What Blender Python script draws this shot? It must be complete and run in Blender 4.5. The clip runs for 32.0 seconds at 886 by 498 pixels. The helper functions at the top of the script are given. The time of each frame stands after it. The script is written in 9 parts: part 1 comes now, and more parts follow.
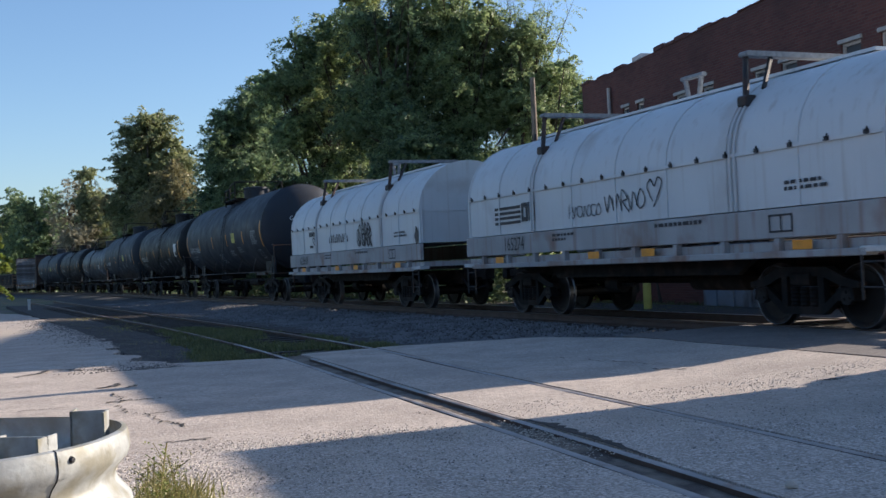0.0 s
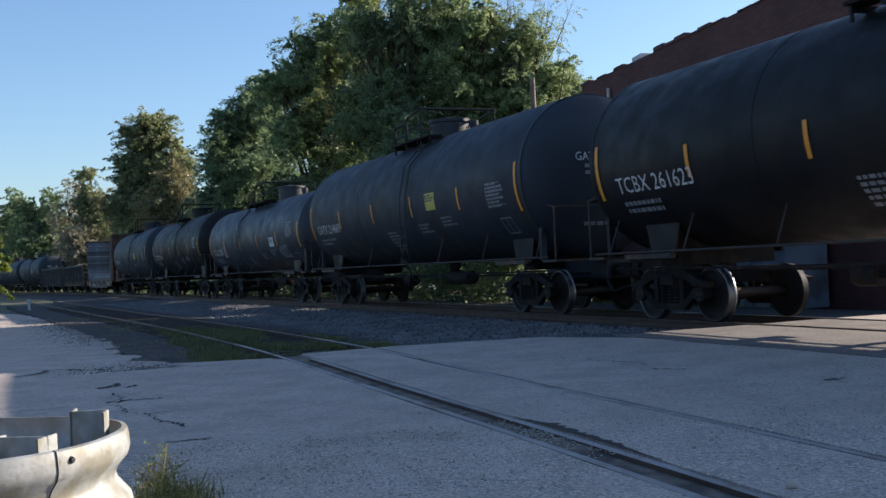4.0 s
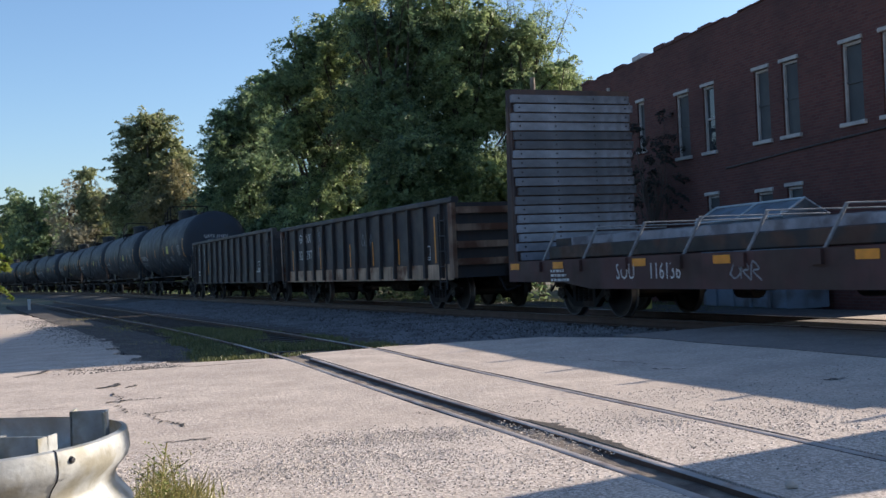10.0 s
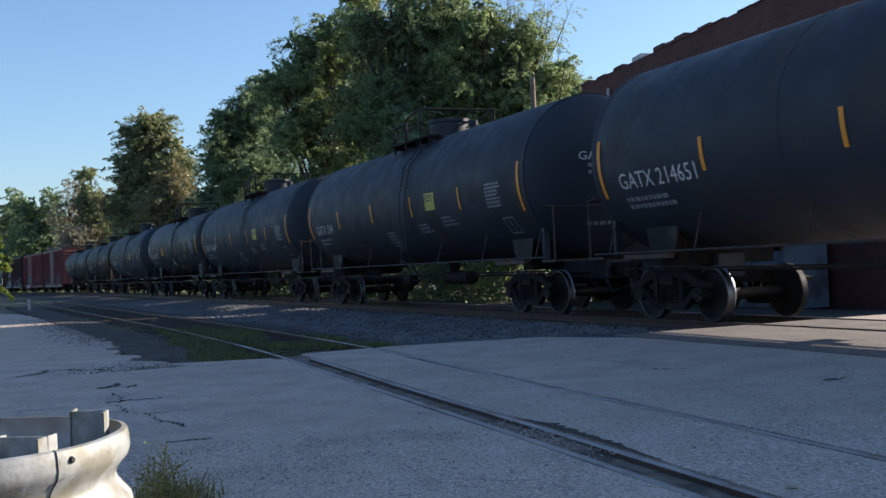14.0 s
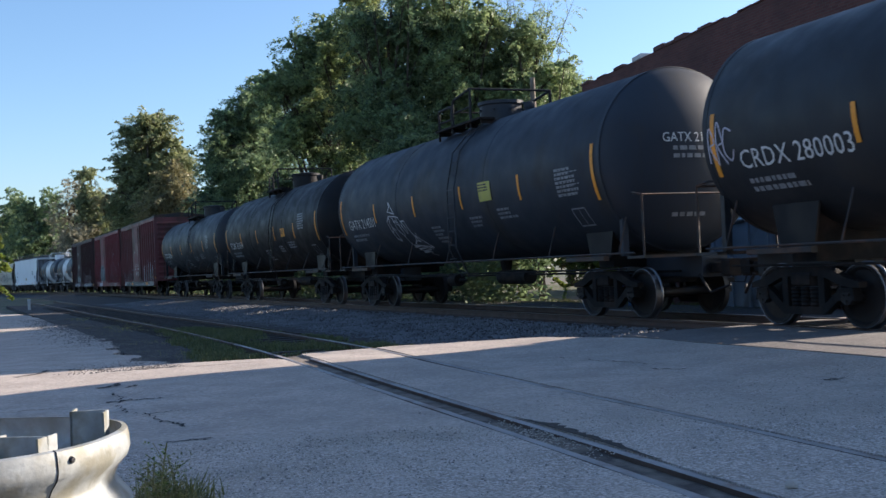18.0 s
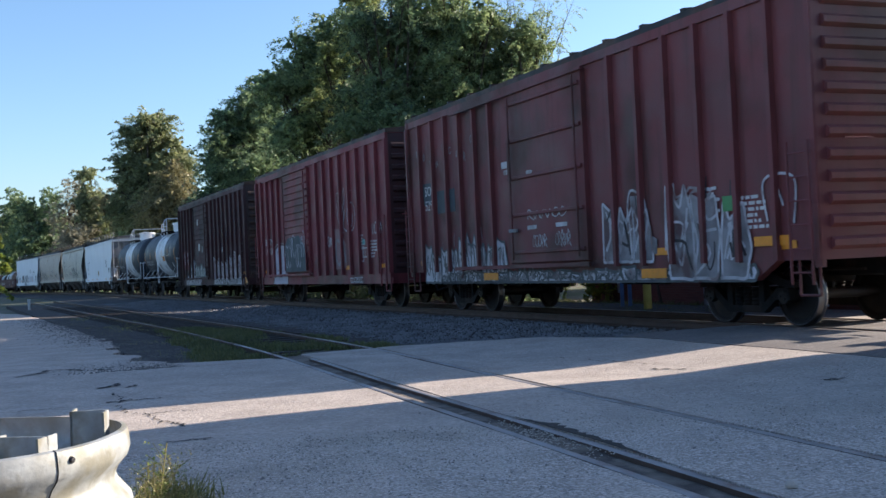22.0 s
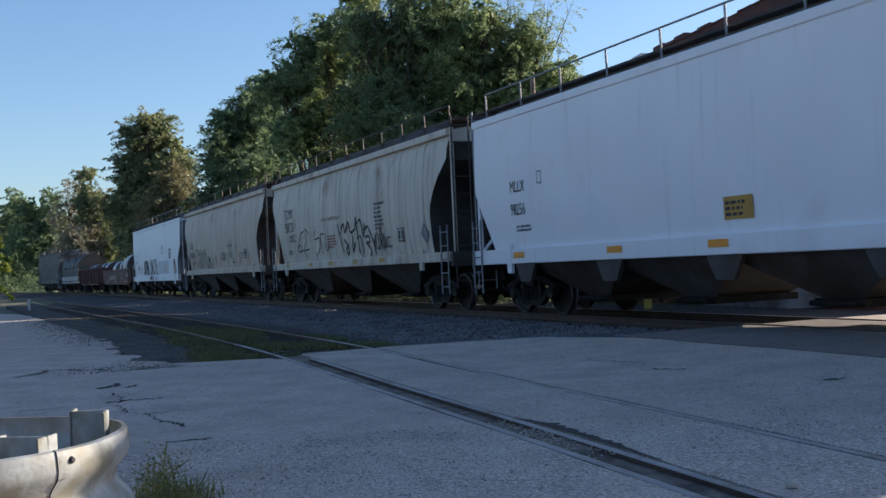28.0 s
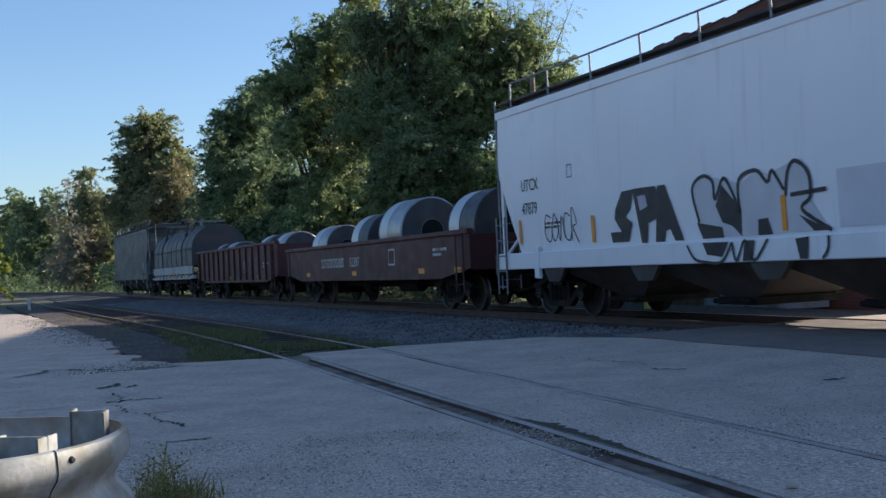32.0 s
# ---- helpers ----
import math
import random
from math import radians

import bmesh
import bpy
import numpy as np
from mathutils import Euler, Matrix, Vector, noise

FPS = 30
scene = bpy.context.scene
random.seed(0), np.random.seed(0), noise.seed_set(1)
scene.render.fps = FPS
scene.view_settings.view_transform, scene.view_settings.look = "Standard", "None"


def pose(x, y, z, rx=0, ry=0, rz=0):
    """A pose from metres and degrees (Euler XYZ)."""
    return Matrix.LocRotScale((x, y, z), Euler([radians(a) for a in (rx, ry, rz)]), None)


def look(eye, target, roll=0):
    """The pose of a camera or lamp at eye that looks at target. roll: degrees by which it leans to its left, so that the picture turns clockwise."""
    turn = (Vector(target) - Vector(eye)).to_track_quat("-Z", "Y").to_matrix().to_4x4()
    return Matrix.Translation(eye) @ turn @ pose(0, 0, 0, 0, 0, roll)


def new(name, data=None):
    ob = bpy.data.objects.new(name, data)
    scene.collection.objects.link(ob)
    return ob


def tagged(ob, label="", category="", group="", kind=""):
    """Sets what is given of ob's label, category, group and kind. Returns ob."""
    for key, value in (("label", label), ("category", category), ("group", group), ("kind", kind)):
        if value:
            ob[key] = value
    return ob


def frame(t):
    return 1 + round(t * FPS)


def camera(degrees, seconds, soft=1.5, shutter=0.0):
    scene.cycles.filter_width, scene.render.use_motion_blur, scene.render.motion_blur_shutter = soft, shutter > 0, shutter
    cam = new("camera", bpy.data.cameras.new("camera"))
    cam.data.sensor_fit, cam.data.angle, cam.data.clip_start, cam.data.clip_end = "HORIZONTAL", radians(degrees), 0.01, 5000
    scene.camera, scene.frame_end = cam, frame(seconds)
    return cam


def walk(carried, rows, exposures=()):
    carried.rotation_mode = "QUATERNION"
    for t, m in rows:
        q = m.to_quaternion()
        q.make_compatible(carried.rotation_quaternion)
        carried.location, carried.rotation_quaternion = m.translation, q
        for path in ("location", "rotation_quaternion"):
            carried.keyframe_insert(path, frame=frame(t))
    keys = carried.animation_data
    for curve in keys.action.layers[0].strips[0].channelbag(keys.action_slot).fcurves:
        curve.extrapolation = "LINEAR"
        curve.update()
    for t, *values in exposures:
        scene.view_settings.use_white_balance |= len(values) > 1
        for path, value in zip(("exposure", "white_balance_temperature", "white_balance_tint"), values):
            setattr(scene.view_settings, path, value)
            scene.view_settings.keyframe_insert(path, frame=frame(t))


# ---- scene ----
cam = camera(43.8, 32.0, soft=1.5, shutter=0.07)
EYE = (0.0, 0.0, 1.195)
VIEW = pose(*EYE, 90.85, 0, 0) @ pose(0, 0, 0, 0, 0, -2.63)
walk(cam, [(0.0, VIEW), (32.0, VIEW)], exposures=[(0.0, 1.06, 5550, 10), (2.0, 1.0, 5550, 10), (6.0, 1.28, 5600, 10), (9.0, 1.26, 5600, 10), (11.0, 1.02, 5600, 10), (14.0, 1.14, 5550, 10), (17.0, 1.28, 5500, 10), (25.0, 1.42, 5500, 10), (28.0, 1.04, 5550, 10), (32.0, 1.14, 5550, 10)])

# ---- light: low sun behind the train, clear sky ----
SUN_AZ, SUN_EL = 66.5, 22.0
world = bpy.data.worlds.new("sky")
scene.world = world
world.use_nodes = True
wn = world.node_tree.nodes
sky = wn.new("ShaderNodeTexSky")
sky.sky_type = "NISHITA"
sky.sun_disc = False
sky.sun_elevation = radians(SUN_EL)
sky.sun_rotation = radians(SUN_AZ)
sky.altitude, sky.air_density, sky.dust_density, sky.ozone_density = 200.0, 1.0, 1.0, 1.8
wn["Background"].inputs["Strength"].default_value = 0.077
world.node_tree.links.new(sky.outputs["Color"], wn["Background"].inputs["Color"])

sun_data = bpy.data.lights.new("sun", "SUN")
sun_data.energy, sun_data.angle, sun_data.color = 4.8, radians(0.55), (1.0, 0.79, 0.575)
sun = new("sun", sun_data)
SUN_DIR = Vector((math.sin(radians(SUN_AZ)) * math.cos(radians(SUN_EL)), math.cos(radians(SUN_AZ)) * math.cos(radians(SUN_EL)), math.sin(radians(SUN_EL))))
sun.matrix_world = look(SUN_DIR * 60, (0, 0, 0))

# ---- materials ----
MATS = {}


def mat(name, rgb, rough=0.7, metal=0.0, var=0.25, scale=2.0, bump=0.15, stain=None, amount=0.0, streak=0.0, coat=0.0, fine=40.0, rand=0.0, spec=0.5):
    """Painted or plain surface: grain, mottling, stains and run-down streaks."""
    if name in MATS:
        return MATS[name]
    m = bpy.data.materials.new(name)
    m.use_nodes = True
    nt = m.node_tree
    n, k = nt.nodes, nt.links.new
    b = n["Principled BSDF"]
    b.inputs["Roughness"].default_value, b.inputs["Metallic"].default_value = rough, metal
    b.inputs["Specular IOR Level"].default_value = spec
    if coat:
        b.inputs["Coat Weight"].default_value = coat
    tc = n.new("ShaderNodeTexCoord")

    def noise_tex(sc, detail, mapping=None):
        t = n.new("ShaderNodeTexNoise")
        t.inputs["Scale"].default_value, t.inputs["Detail"].default_value = sc, detail
        if mapping:
            mp = n.new("ShaderNodeMapping")
            mp.inputs["Scale"].default_value = mapping
            k(tc.outputs["Object"], mp.inputs["Vector"])
            k(mp.outputs["Vector"], t.inputs["Vector"])
        else:
            k(tc.outputs["Object"], t.inputs["Vector"])
        return t.outputs["Fac"]

    def ranged(v, a, c, lo=0.0, hi=1.0):
        r = n.new("ShaderNodeMapRange")
        for key, val in (("From Min", a), ("From Max", c), ("To Min", lo), ("To Max", hi)):
            r.inputs[key].default_value = val
        k(v, r.inputs["Value"])
        return r.outputs["Result"]

    def mixed(fac, a, c, mode="MIX"):
        x = n.new("ShaderNodeMix")
        x.data_type, x.blend_type = "RGBA", mode
        for sock, val in ((x.inputs[0], fac), (x.inputs[6], a), (x.inputs[7], c)):
            if isinstance(val, (tuple, float, int)):
                sock.default_value = (*val, 1) if isinstance(val, tuple) else val
            else:
                k(val, sock)
        return x.outputs[2]
    lo, hi = tuple(c * (1 - var) for c in rgb), tuple(min(1, c * (1 + var)) for c in rgb)
    col = mixed(ranged(noise_tex(scale, 6), 0.3, 0.7), lo, hi)
    g = noise_tex(fine, 4)
    col = mixed(ranged(g, 0.3, 0.7, 0, 0.35 * min(1, var * 3)), col, tuple(c * 0.6 for c in rgb))
    if stain and amount:
        col = mixed(ranged(noise_tex(scale * 0.7, 8), 0.62 - amount * 0.35, 0.74 - amount * 0.3), col, stain)
    if stain and streak:
        s = ranged(noise_tex(1.0, 4, (7.0, 7.0, 0.35)), 0.6 - 0.12 * streak, 0.78)
        col = mixed(ranged(s, 0, 1, 0, 0.75), col, stain)
    if rand:
        oi = n.new("ShaderNodeObjectInfo")
        hs = n.new("ShaderNodeHueSaturation")
        k(ranged(oi.outputs["Random"], 0, 1, 1 - rand, 1 + rand), hs.inputs["Value"])
        k(col, hs.inputs["Color"])
        col = hs.outputs["Color"]
    k(col, b.inputs["Base Color"])
    if bump:
        bp = n.new("ShaderNodeBump")
        bp.inputs["Strength"].default_value, bp.inputs["Distance"].default_value = bump, 0.02
        k(g, bp.inputs["Height"])
        k(bp.outputs["Normal"], b.inputs["Normal"])
    k(ranged(noise_tex(scale * 2, 4), 0.3, 0.7, max(0.02, rough - 0.12), min(1, rough + 0.12)), b.inputs["Roughness"])
    MATS[name] = m
    return m


def leaf_mat(name, rgb, rgb2, trans=0.45):
    m = bpy.data.materials.new(name)
    m.use_nodes = True
    nt = m.node_tree
    n, k = nt.nodes, nt.links.new
    b, out = n["Principled BSDF"], n["Material Output"]
    b.inputs["Roughness"].default_value = 0.42
    ge = n.new("ShaderNodeNewGeometry")
    tc = n.new("ShaderNodeTexCoord")
    t = n.new("ShaderNodeTexNoise")
    t.inputs["Scale"].default_value, t.inputs["Detail"].default_value = 0.35, 3
    k(tc.outputs["Object"], t.inputs["Vector"])
    add = n.new("ShaderNodeMath")
    add.operation = "MULTIPLY_ADD"
    k(ge.outputs["Random Per Island"], add.inputs[0])
    add.inputs[1].default_value = 0.8
    k(t.outputs["Fac"], add.inputs[2])
    r = n.new("ShaderNodeMapRange")
    r.inputs["From Min"].default_value, r.inputs["From Max"].default_value = 0.45, 1.12
    k(add.outputs[0], r.inputs["Value"])
    x = n.new("ShaderNodeMix")
    x.data_type = "RGBA"
    k(r.outputs["Result"], x.inputs[0])
    x.inputs[6].default_value, x.inputs[7].default_value = (*rgb, 1), (*rgb2, 1)
    k(x.outputs[2], b.inputs["Base Color"])
    tr = n.new("ShaderNodeBsdfTranslucent")
    k(x.outputs[2], tr.inputs["Color"])
    ms = n.new("ShaderNodeMixShader")
    ms.inputs[0].default_value = trans
    k(b.outputs[0], ms.inputs[1])
    k(tr.outputs[0], ms.inputs[2])
    k(ms.outputs[0], out.inputs["Surface"])
    return m


def glass_mat(name, rgb, rough=0.05):
    m = bpy.data.materials.new(name)
    m.use_nodes = True
    b = m.node_tree.nodes["Principled BSDF"]
    b.inputs["Base Color"].default_value = (*rgb, 1)
    b.inputs["Roughness"].default_value = rough
    b.inputs["IOR"].default_value = 1.5
    b.inputs["Specular IOR Level"].default_value = 0.8
    return m


RUST = (0.16, 0.065, 0.035)
M_STEEL = mat("worn_steel", (0.035, 0.034, 0.034), 0.6, 0.3, 0.4, 3, stain=(0.07, 0.04, 0.028), amount=0.5)
M_TRUCK = mat("bogie_iron", (0.011, 0.0105, 0.0105), 0.8, 0.0, 0.4, 4, stain=(0.026, 0.019, 0.015), amount=0.4, spec=0.2)
M_WHEEL = mat("wheel_steel", (0.02, 0.018, 0.017), 0.6, 0.2, 0.3, 3, stain=(0.035, 0.024, 0.018), amount=0.4, spec=0.3)
M_TREAD = mat("wheel_tread", (0.20, 0.20, 0.21), 0.42, 1.0, 0.1, 5)
M_BLACK = mat("tank_black", (0.0105, 0.0105, 0.012), 0.55, 0, 0.25, 1.2, bump=0.05, spec=0.22, stain=(0.015, 0.013, 0.012), amount=0.35, streak=0.3)
M_GREY = mat("tank_grey", (0.030, 0.0365, 0.048), 0.6, 0, 0.15, 0.9, bump=0.05, spec=0.28, stain=(0.036, 0.034, 0.033), amount=0.3, streak=0.2)
M_BLUE = mat("tank_blue_black", (0.03, 0.037, 0.05), 0.52, 0, 0.2, 0.9, bump=0.05, spec=0.35, stain=(0.04, 0.04, 0.042), amount=0.35, streak=0.5)
M_GREYD = mat("tank_dark_grey", (0.022, 0.025, 0.03), 0.55, 0, 0.2, 0.9, bump=0.05, spec=0.3, stain=(0.034, 0.032, 0.03), amount=0.3, streak=0.2)
M_TWHITE = mat("tank_white_band", (0.80, 0.80, 0.80), 0.45, 0, 0.08, 1.5, bump=0.05, stain=(0.22, 0.17, 0.13), amount=0.1, streak=0.5)
M_ORANGE = mat("reflector_orange", (0.75, 0.30, 0.02), 0.5, 0, 0.12, 8)
M_WHITE = mat("stencil_white", (0.62, 0.62, 0.6), 0.6, 0, 0.12, 9)
M_DIM = mat("stencil_worn", (0.24, 0.25, 0.26), 0.65, 0, 0.3, 12)
M_DARKINK = mat("stencil_black", (0.03, 0.03, 0.035), 0.6, 0, 0.15, 9)
M_RED = mat("boxcar_red", (0.165, 0.046, 0.048), 0.6, 0, 0.22, 0.8, stain=(0.075, 0.03, 0.024), amount=0.4, streak=0.6)
M_REDB = mat("boxcar_maroon", (0.19, 0.038, 0.046), 0.6, 0, 0.18, 0.8, stain=(0.085, 0.03, 0.026), amount=0.35, streak=0.5)
M_REDD = mat("boxcar_dark", (0.125, 0.038, 0.038), 0.65, 0, 0.25, 0.8, stain=(0.05, 0.025, 0.02), amount=0.4, streak=0.6)
M_REDE = mat("boxcar_deep_maroon", (0.058, 0.021, 0.022), 0.7, 0, 0.25, 0.8, stain=(0.03, 0.017, 0.015), amount=0.4, streak=0.4)
M_SPRAY = mat("graffiti_silver", (0.5, 0.5, 0.52), 0.5, 0, 0.35, 3, stain=(0.2, 0.16, 0.16), amount=0.3)
M_SPRAYK = mat("graffiti_black", (0.025, 0.025, 0.03), 0.55, 0, 0.2, 3)
M_SPRAYP = mat("graffiti_faded", (0.46, 0.44, 0.5), 0.55, 0, 0.15, 3)
M_SPRAYD = mat("graffiti_grey", (0.24, 0.235, 0.24), 0.6, 0, 0.45, 2.5, stain=(0.10, 0.06, 0.06), amount=0.35)
M_PRIMER = mat("patch_primer", (0.09, 0.10, 0.10), 0.65, 0, 0.2, 2)
M_HOPW = mat("hopper_white", (0.80, 0.81, 0.83), 0.5, 0, 0.04, 0.6, bump=0.04, stain=(0.68, 0.67, 0.67), amount=0.1, streak=0.06)
M_HOPC = mat("hopper_cream", (0.60, 0.55, 0.45), 0.6, 0, 0.08, 0.7, bump=0.06, stain=(0.25, 0.17, 0.12), amount=0.15, streak=1.0)
# dark tone of the curved-side hoppers' end sheets and roofs
M_HOPE = mat("hopper_end_dark", (0.05, 0.046, 0.043), 0.8, 0, 0.4, 1.5, stain=(0.03, 0.024, 0.02), amount=0.4)
M_HOPF = mat("hopper_cream_rusty", (0.56, 0.50, 0.415), 0.6, 0, 0.08, 0.7, bump=0.06, stain=(0.30, 0.15, 0.08), amount=0.1, streak=1.6)
# dark mottled tone of the parts below the hopper sills
M_HOPU = mat("hopper_bay_dark", (0.075, 0.07, 0.065), 0.75, 0, 0.4, 1.2, stain=(0.05, 0.035, 0.028), amount=0.4, streak=0.6)
M_HOPG = mat("hopper_grey", (0.055, 0.06, 0.066), 0.6, 0, 0.15, 0.8, stain=(0.10, 0.08, 0.07), amount=0.3, streak=0.8)
M_COILW = mat("coil_hood_white", (0.58, 0.60, 0.61), 0.5, 0, 0.06, 0.8, bump=0.05, stain=(0.42, 0.40, 0.38), amount=0.15, streak=0.35)
M_COILD = mat("coil_deck_worn", (0.36, 0.36, 0.36), 0.65, 0, 0.2, 1.0, stain=(0.22, 0.13, 0.09), amount=0.22, streak=0.8)
M_GON = mat("gondola_black", (0.036, 0.036, 0.039), 0.65, 0, 0.3, 1.0, stain=(0.055, 0.04, 0.035), amount=0.35, streak=0.7)
M_GONB = mat("gondola_grey", (0.046, 0.046, 0.048), 0.65, 0, 0.3, 1.0, stain=(0.05, 0.037, 0.03), amount=0.4, streak=0.7)
M_RUSTY = mat("rusted_band", (0.27, 0.19, 0.13), 0.8, 0, 0.35, 2.0, stain=(0.10, 0.045, 0.025), amount=0.55, streak=1.2)
M_FLAT = mat("flatcar_red_brown", (0.085, 0.042, 0.038), 0.7, 0, 0.3, 1.2, stain=(0.05, 0.028, 0.022), amount=0.4, streak=0.6)
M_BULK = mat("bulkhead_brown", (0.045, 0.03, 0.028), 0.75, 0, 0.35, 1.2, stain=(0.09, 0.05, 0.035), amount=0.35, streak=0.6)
M_LUMBER = mat("weathered_plank", (0.17, 0.185, 0.21), 0.8, 0, 0.35, 3.0, stain=(0.08, 0.08, 0.09), amount=0.4, rand=0.5)
M_MAROON = mat("gondola_maroon", (0.085, 0.027, 0.028), 0.65, 0, 0.22, 1.0, stain=(0.055, 0.025, 0.02), amount=0.4, streak=0.6)
M_COIL = mat("steel_coil", (0.30, 0.31, 0.33), 0.42, 0.9, 0.15, 2.0, bump=0.03)
M_COILEND = mat("steel_coil_end", (0.10, 0.105, 0.115), 0.55, 0.8, 0.2, 3.0, bump=0.05)
M_COILLIT = mat("coil_side_lit", (0.5, 0.52, 0.54), 0.4, 0.3, 0.1, 4.0)
M_GALV = mat("galvanised", (0.37, 0.385, 0.375), 0.62, 0.25, 0.25, 11.0, bump=0.12, stain=(0.24, 0.23, 0.18), amount=0.4, streak=0.4)
M_BOLT = mat("bolt_dark", (0.05, 0.05, 0.055), 0.5, 0.8, 0.2, 9)
M_BRICK = mat("old_brick_plain", (0.10, 0.046, 0.04), 0.85, 0, 0.3, 1.0, stain=(0.09, 0.04, 0.032), amount=0.35)


def brick_mat(name):
    """Old dark brick in running bond, 215 x 65 mm with thin weathered joints, stained in broad patches."""
    m = bpy.data.materials.new(name)
    m.use_nodes = True
    nt = m.node_tree
    n, k = nt.nodes, nt.links.new
    b = n["Principled BSDF"]
    b.inputs["Roughness"].default_value = 0.88
    b.inputs["Specular IOR Level"].default_value = 0.25
    tc, sep, com = n.new("ShaderNodeTexCoord"), n.new("ShaderNodeSeparateXYZ"), n.new("ShaderNodeCombineXYZ")
    add = n.new("ShaderNodeMath")
    k(tc.outputs["Object"], sep.inputs[0])
    k(sep.outputs[0], add.inputs[0])
    k(sep.outputs[1], add.inputs[1])
    k(add.outputs[0], com.inputs[0])
    k(sep.outputs[2], com.inputs[1])
    br = n.new("ShaderNodeTexBrick")
    br.inputs["Scale"].default_value = 1.0
    br.inputs["Brick Width"].default_value, br.inputs["Row Height"].default_value = 0.225, 0.075
    br.inputs["Mortar Size"].default_value = 0.006
    br.inputs["Color1"].default_value, br.inputs["Color2"].default_value = (0.095, 0.04, 0.036, 1), (0.13, 0.056, 0.047, 1)
    br.inputs["Mortar"].default_value = (0.11, 0.085, 0.078, 1)
    k(com.outputs[0], br.inputs["Vector"])
    t = n.new("ShaderNodeTexNoise")
    t.inputs["Scale"].default_value, t.inputs["Detail"].default_value = 0.7, 7
    k(tc.outputs["Object"], t.inputs["Vector"])
    r = n.new("ShaderNodeMapRange")
    r.inputs["From Min"].default_value, r.inputs["From Max"].default_value, r.inputs["To Max"].default_value = 0.4, 0.7, 0.6
    k(t.outputs["Fac"], r.inputs["Value"])
    x = n.new("ShaderNodeMix")
    x.data_type = "RGBA"
    k(r.outputs["Result"], x.inputs[0])
    k(br.outputs["Color"], x.inputs[6])
    x.inputs[7].default_value = (0.06, 0.035, 0.033, 1)
    k(x.outputs[2], b.inputs["Base Color"])
    bp = n.new("ShaderNodeBump")
    bp.inputs["Strength"].default_value, bp.inputs["Distance"].default_value, bp.invert = 0.5, 0.01, True
    k(br.outputs["Fac"], bp.inputs["Height"])
    k(bp.outputs["Normal"], b.inputs["Normal"])
    return m


M_WALL = brick_mat("old_brick_wall")
M_COPE = mat("coping_pale", (0.55, 0.55, 0.54), 0.7, 0, 0.2, 3)
M_FRAME = mat("window_trim_pale", (0.40, 0.38, 0.36), 0.7, 0, 0.2, 4)
M_BOARD = mat("boarded_pane", (0.045, 0.05, 0.055), 0.6, 0, 0.2, 2)
M_PANE = glass_mat("window_pane", (0.03, 0.035, 0.04))
M_WOODP = mat("pole_wood", (0.20, 0.16, 0.12), 0.85, 0, 0.3, 4, stain=(0.1, 0.08, 0.06), amount=0.3)
M_BARK = mat("bark", (0.075, 0.06, 0.048), 0.9, 0, 0.35, 3.0, bump=0.5)
M_RAIL = mat("rail_rust", (0.085, 0.055, 0.042), 0.7, 0.3, 0.3, 3.0)
M_RAILTOP = mat("rail_head", (0.34, 0.33, 0.32), 0.35, 0.9, 0.15, 3.0)
M_TIE = mat("sleeper_wood", (0.05, 0.042, 0.036), 0.9, 0, 0.35, 2.5)
M_BALLAST = mat("ballast", (0.040, 0.039, 0.04), 0.92, 0, 0.35, 6.0, bump=0.9, fine=28)
M_STONE = mat("ballast_stone", (0.165, 0.165, 0.17), 0.9, 0, 0.45, 2.0, bump=0.3)
M_PEBBLE = mat("road_pebble", (0.52, 0.46, 0.39), 0.9, 0, 0.3, 2.0)
M_DIRT = mat("dark_dirt", (0.045, 0.038, 0.032), 0.95, 0, 0.4, 4.0, bump=0.6)
M_MUD = mat("flangeway_mud", (0.20, 0.165, 0.13), 0.95, 0, 0.4, 5.0, bump=0.6, stain=(0.07, 0.055, 0.045), amount=0.45)
M_CRACK = mat("crack_fill", (0.03, 0.028, 0.026), 0.95, 0, 0.3, 6.0)
M_GRASS = leaf_mat("grass_blade", (0.06, 0.085, 0.035), (0.17, 0.18, 0.07), 0.35)
M_DRY = leaf_mat("dry_weed", (0.13, 0.14, 0.04), (0.32, 0.28, 0.11), 0.35)
M_LEAF = leaf_mat("leaf_locust", (0.072, 0.12, 0.06), (0.34, 0.41, 0.18), 0.54)
M_LEAFD = leaf_mat("leaf_dark", (0.048, 0.088, 0.055), (0.25, 0.325, 0.155), 0.52)
M_LEAFY = leaf_mat("leaf_yellow_green", (0.11, 0.155, 0.065), (0.44, 0.48, 0.19), 0.54)
M_LEAFL = leaf_mat("leaf_light", (0.09, 0.135, 0.065), (0.34, 0.41, 0.19), 0.54)
M_LEAFB = leaf_mat("leaf_autumn", (0.13, 0.13, 0.07), (0.37, 0.33, 0.165), 0.5)
M_LEAFO = leaf_mat("leaf_olive", (0.10, 0.135, 0.07), (0.33, 0.35, 0.17), 0.5)
M_LEAFG = leaf_mat("leaf_bright", (0.08, 0.13, 0.025), (0.28, 0.32, 0.06), 0.5)
M_SCRUB = leaf_mat("leaf_dry_scrub", (0.16, 0.155, 0.105), (0.37, 0.345, 0.235), 0.4)
M_HYDRO = mat("dumpster_blue", (0.17, 0.215, 0.265), 0.6, 0, 0.15, 1.5, stain=(0.09, 0.1, 0.11), amount=0.3)
M_YELLOW = mat("bollard_yellow", (0.50, 0.46, 0.10), 0.6, 0, 0.15, 4)
M_BLUEP = mat("post_blue", (0.06, 0.12, 0.25), 0.6, 0, 0.15, 4)
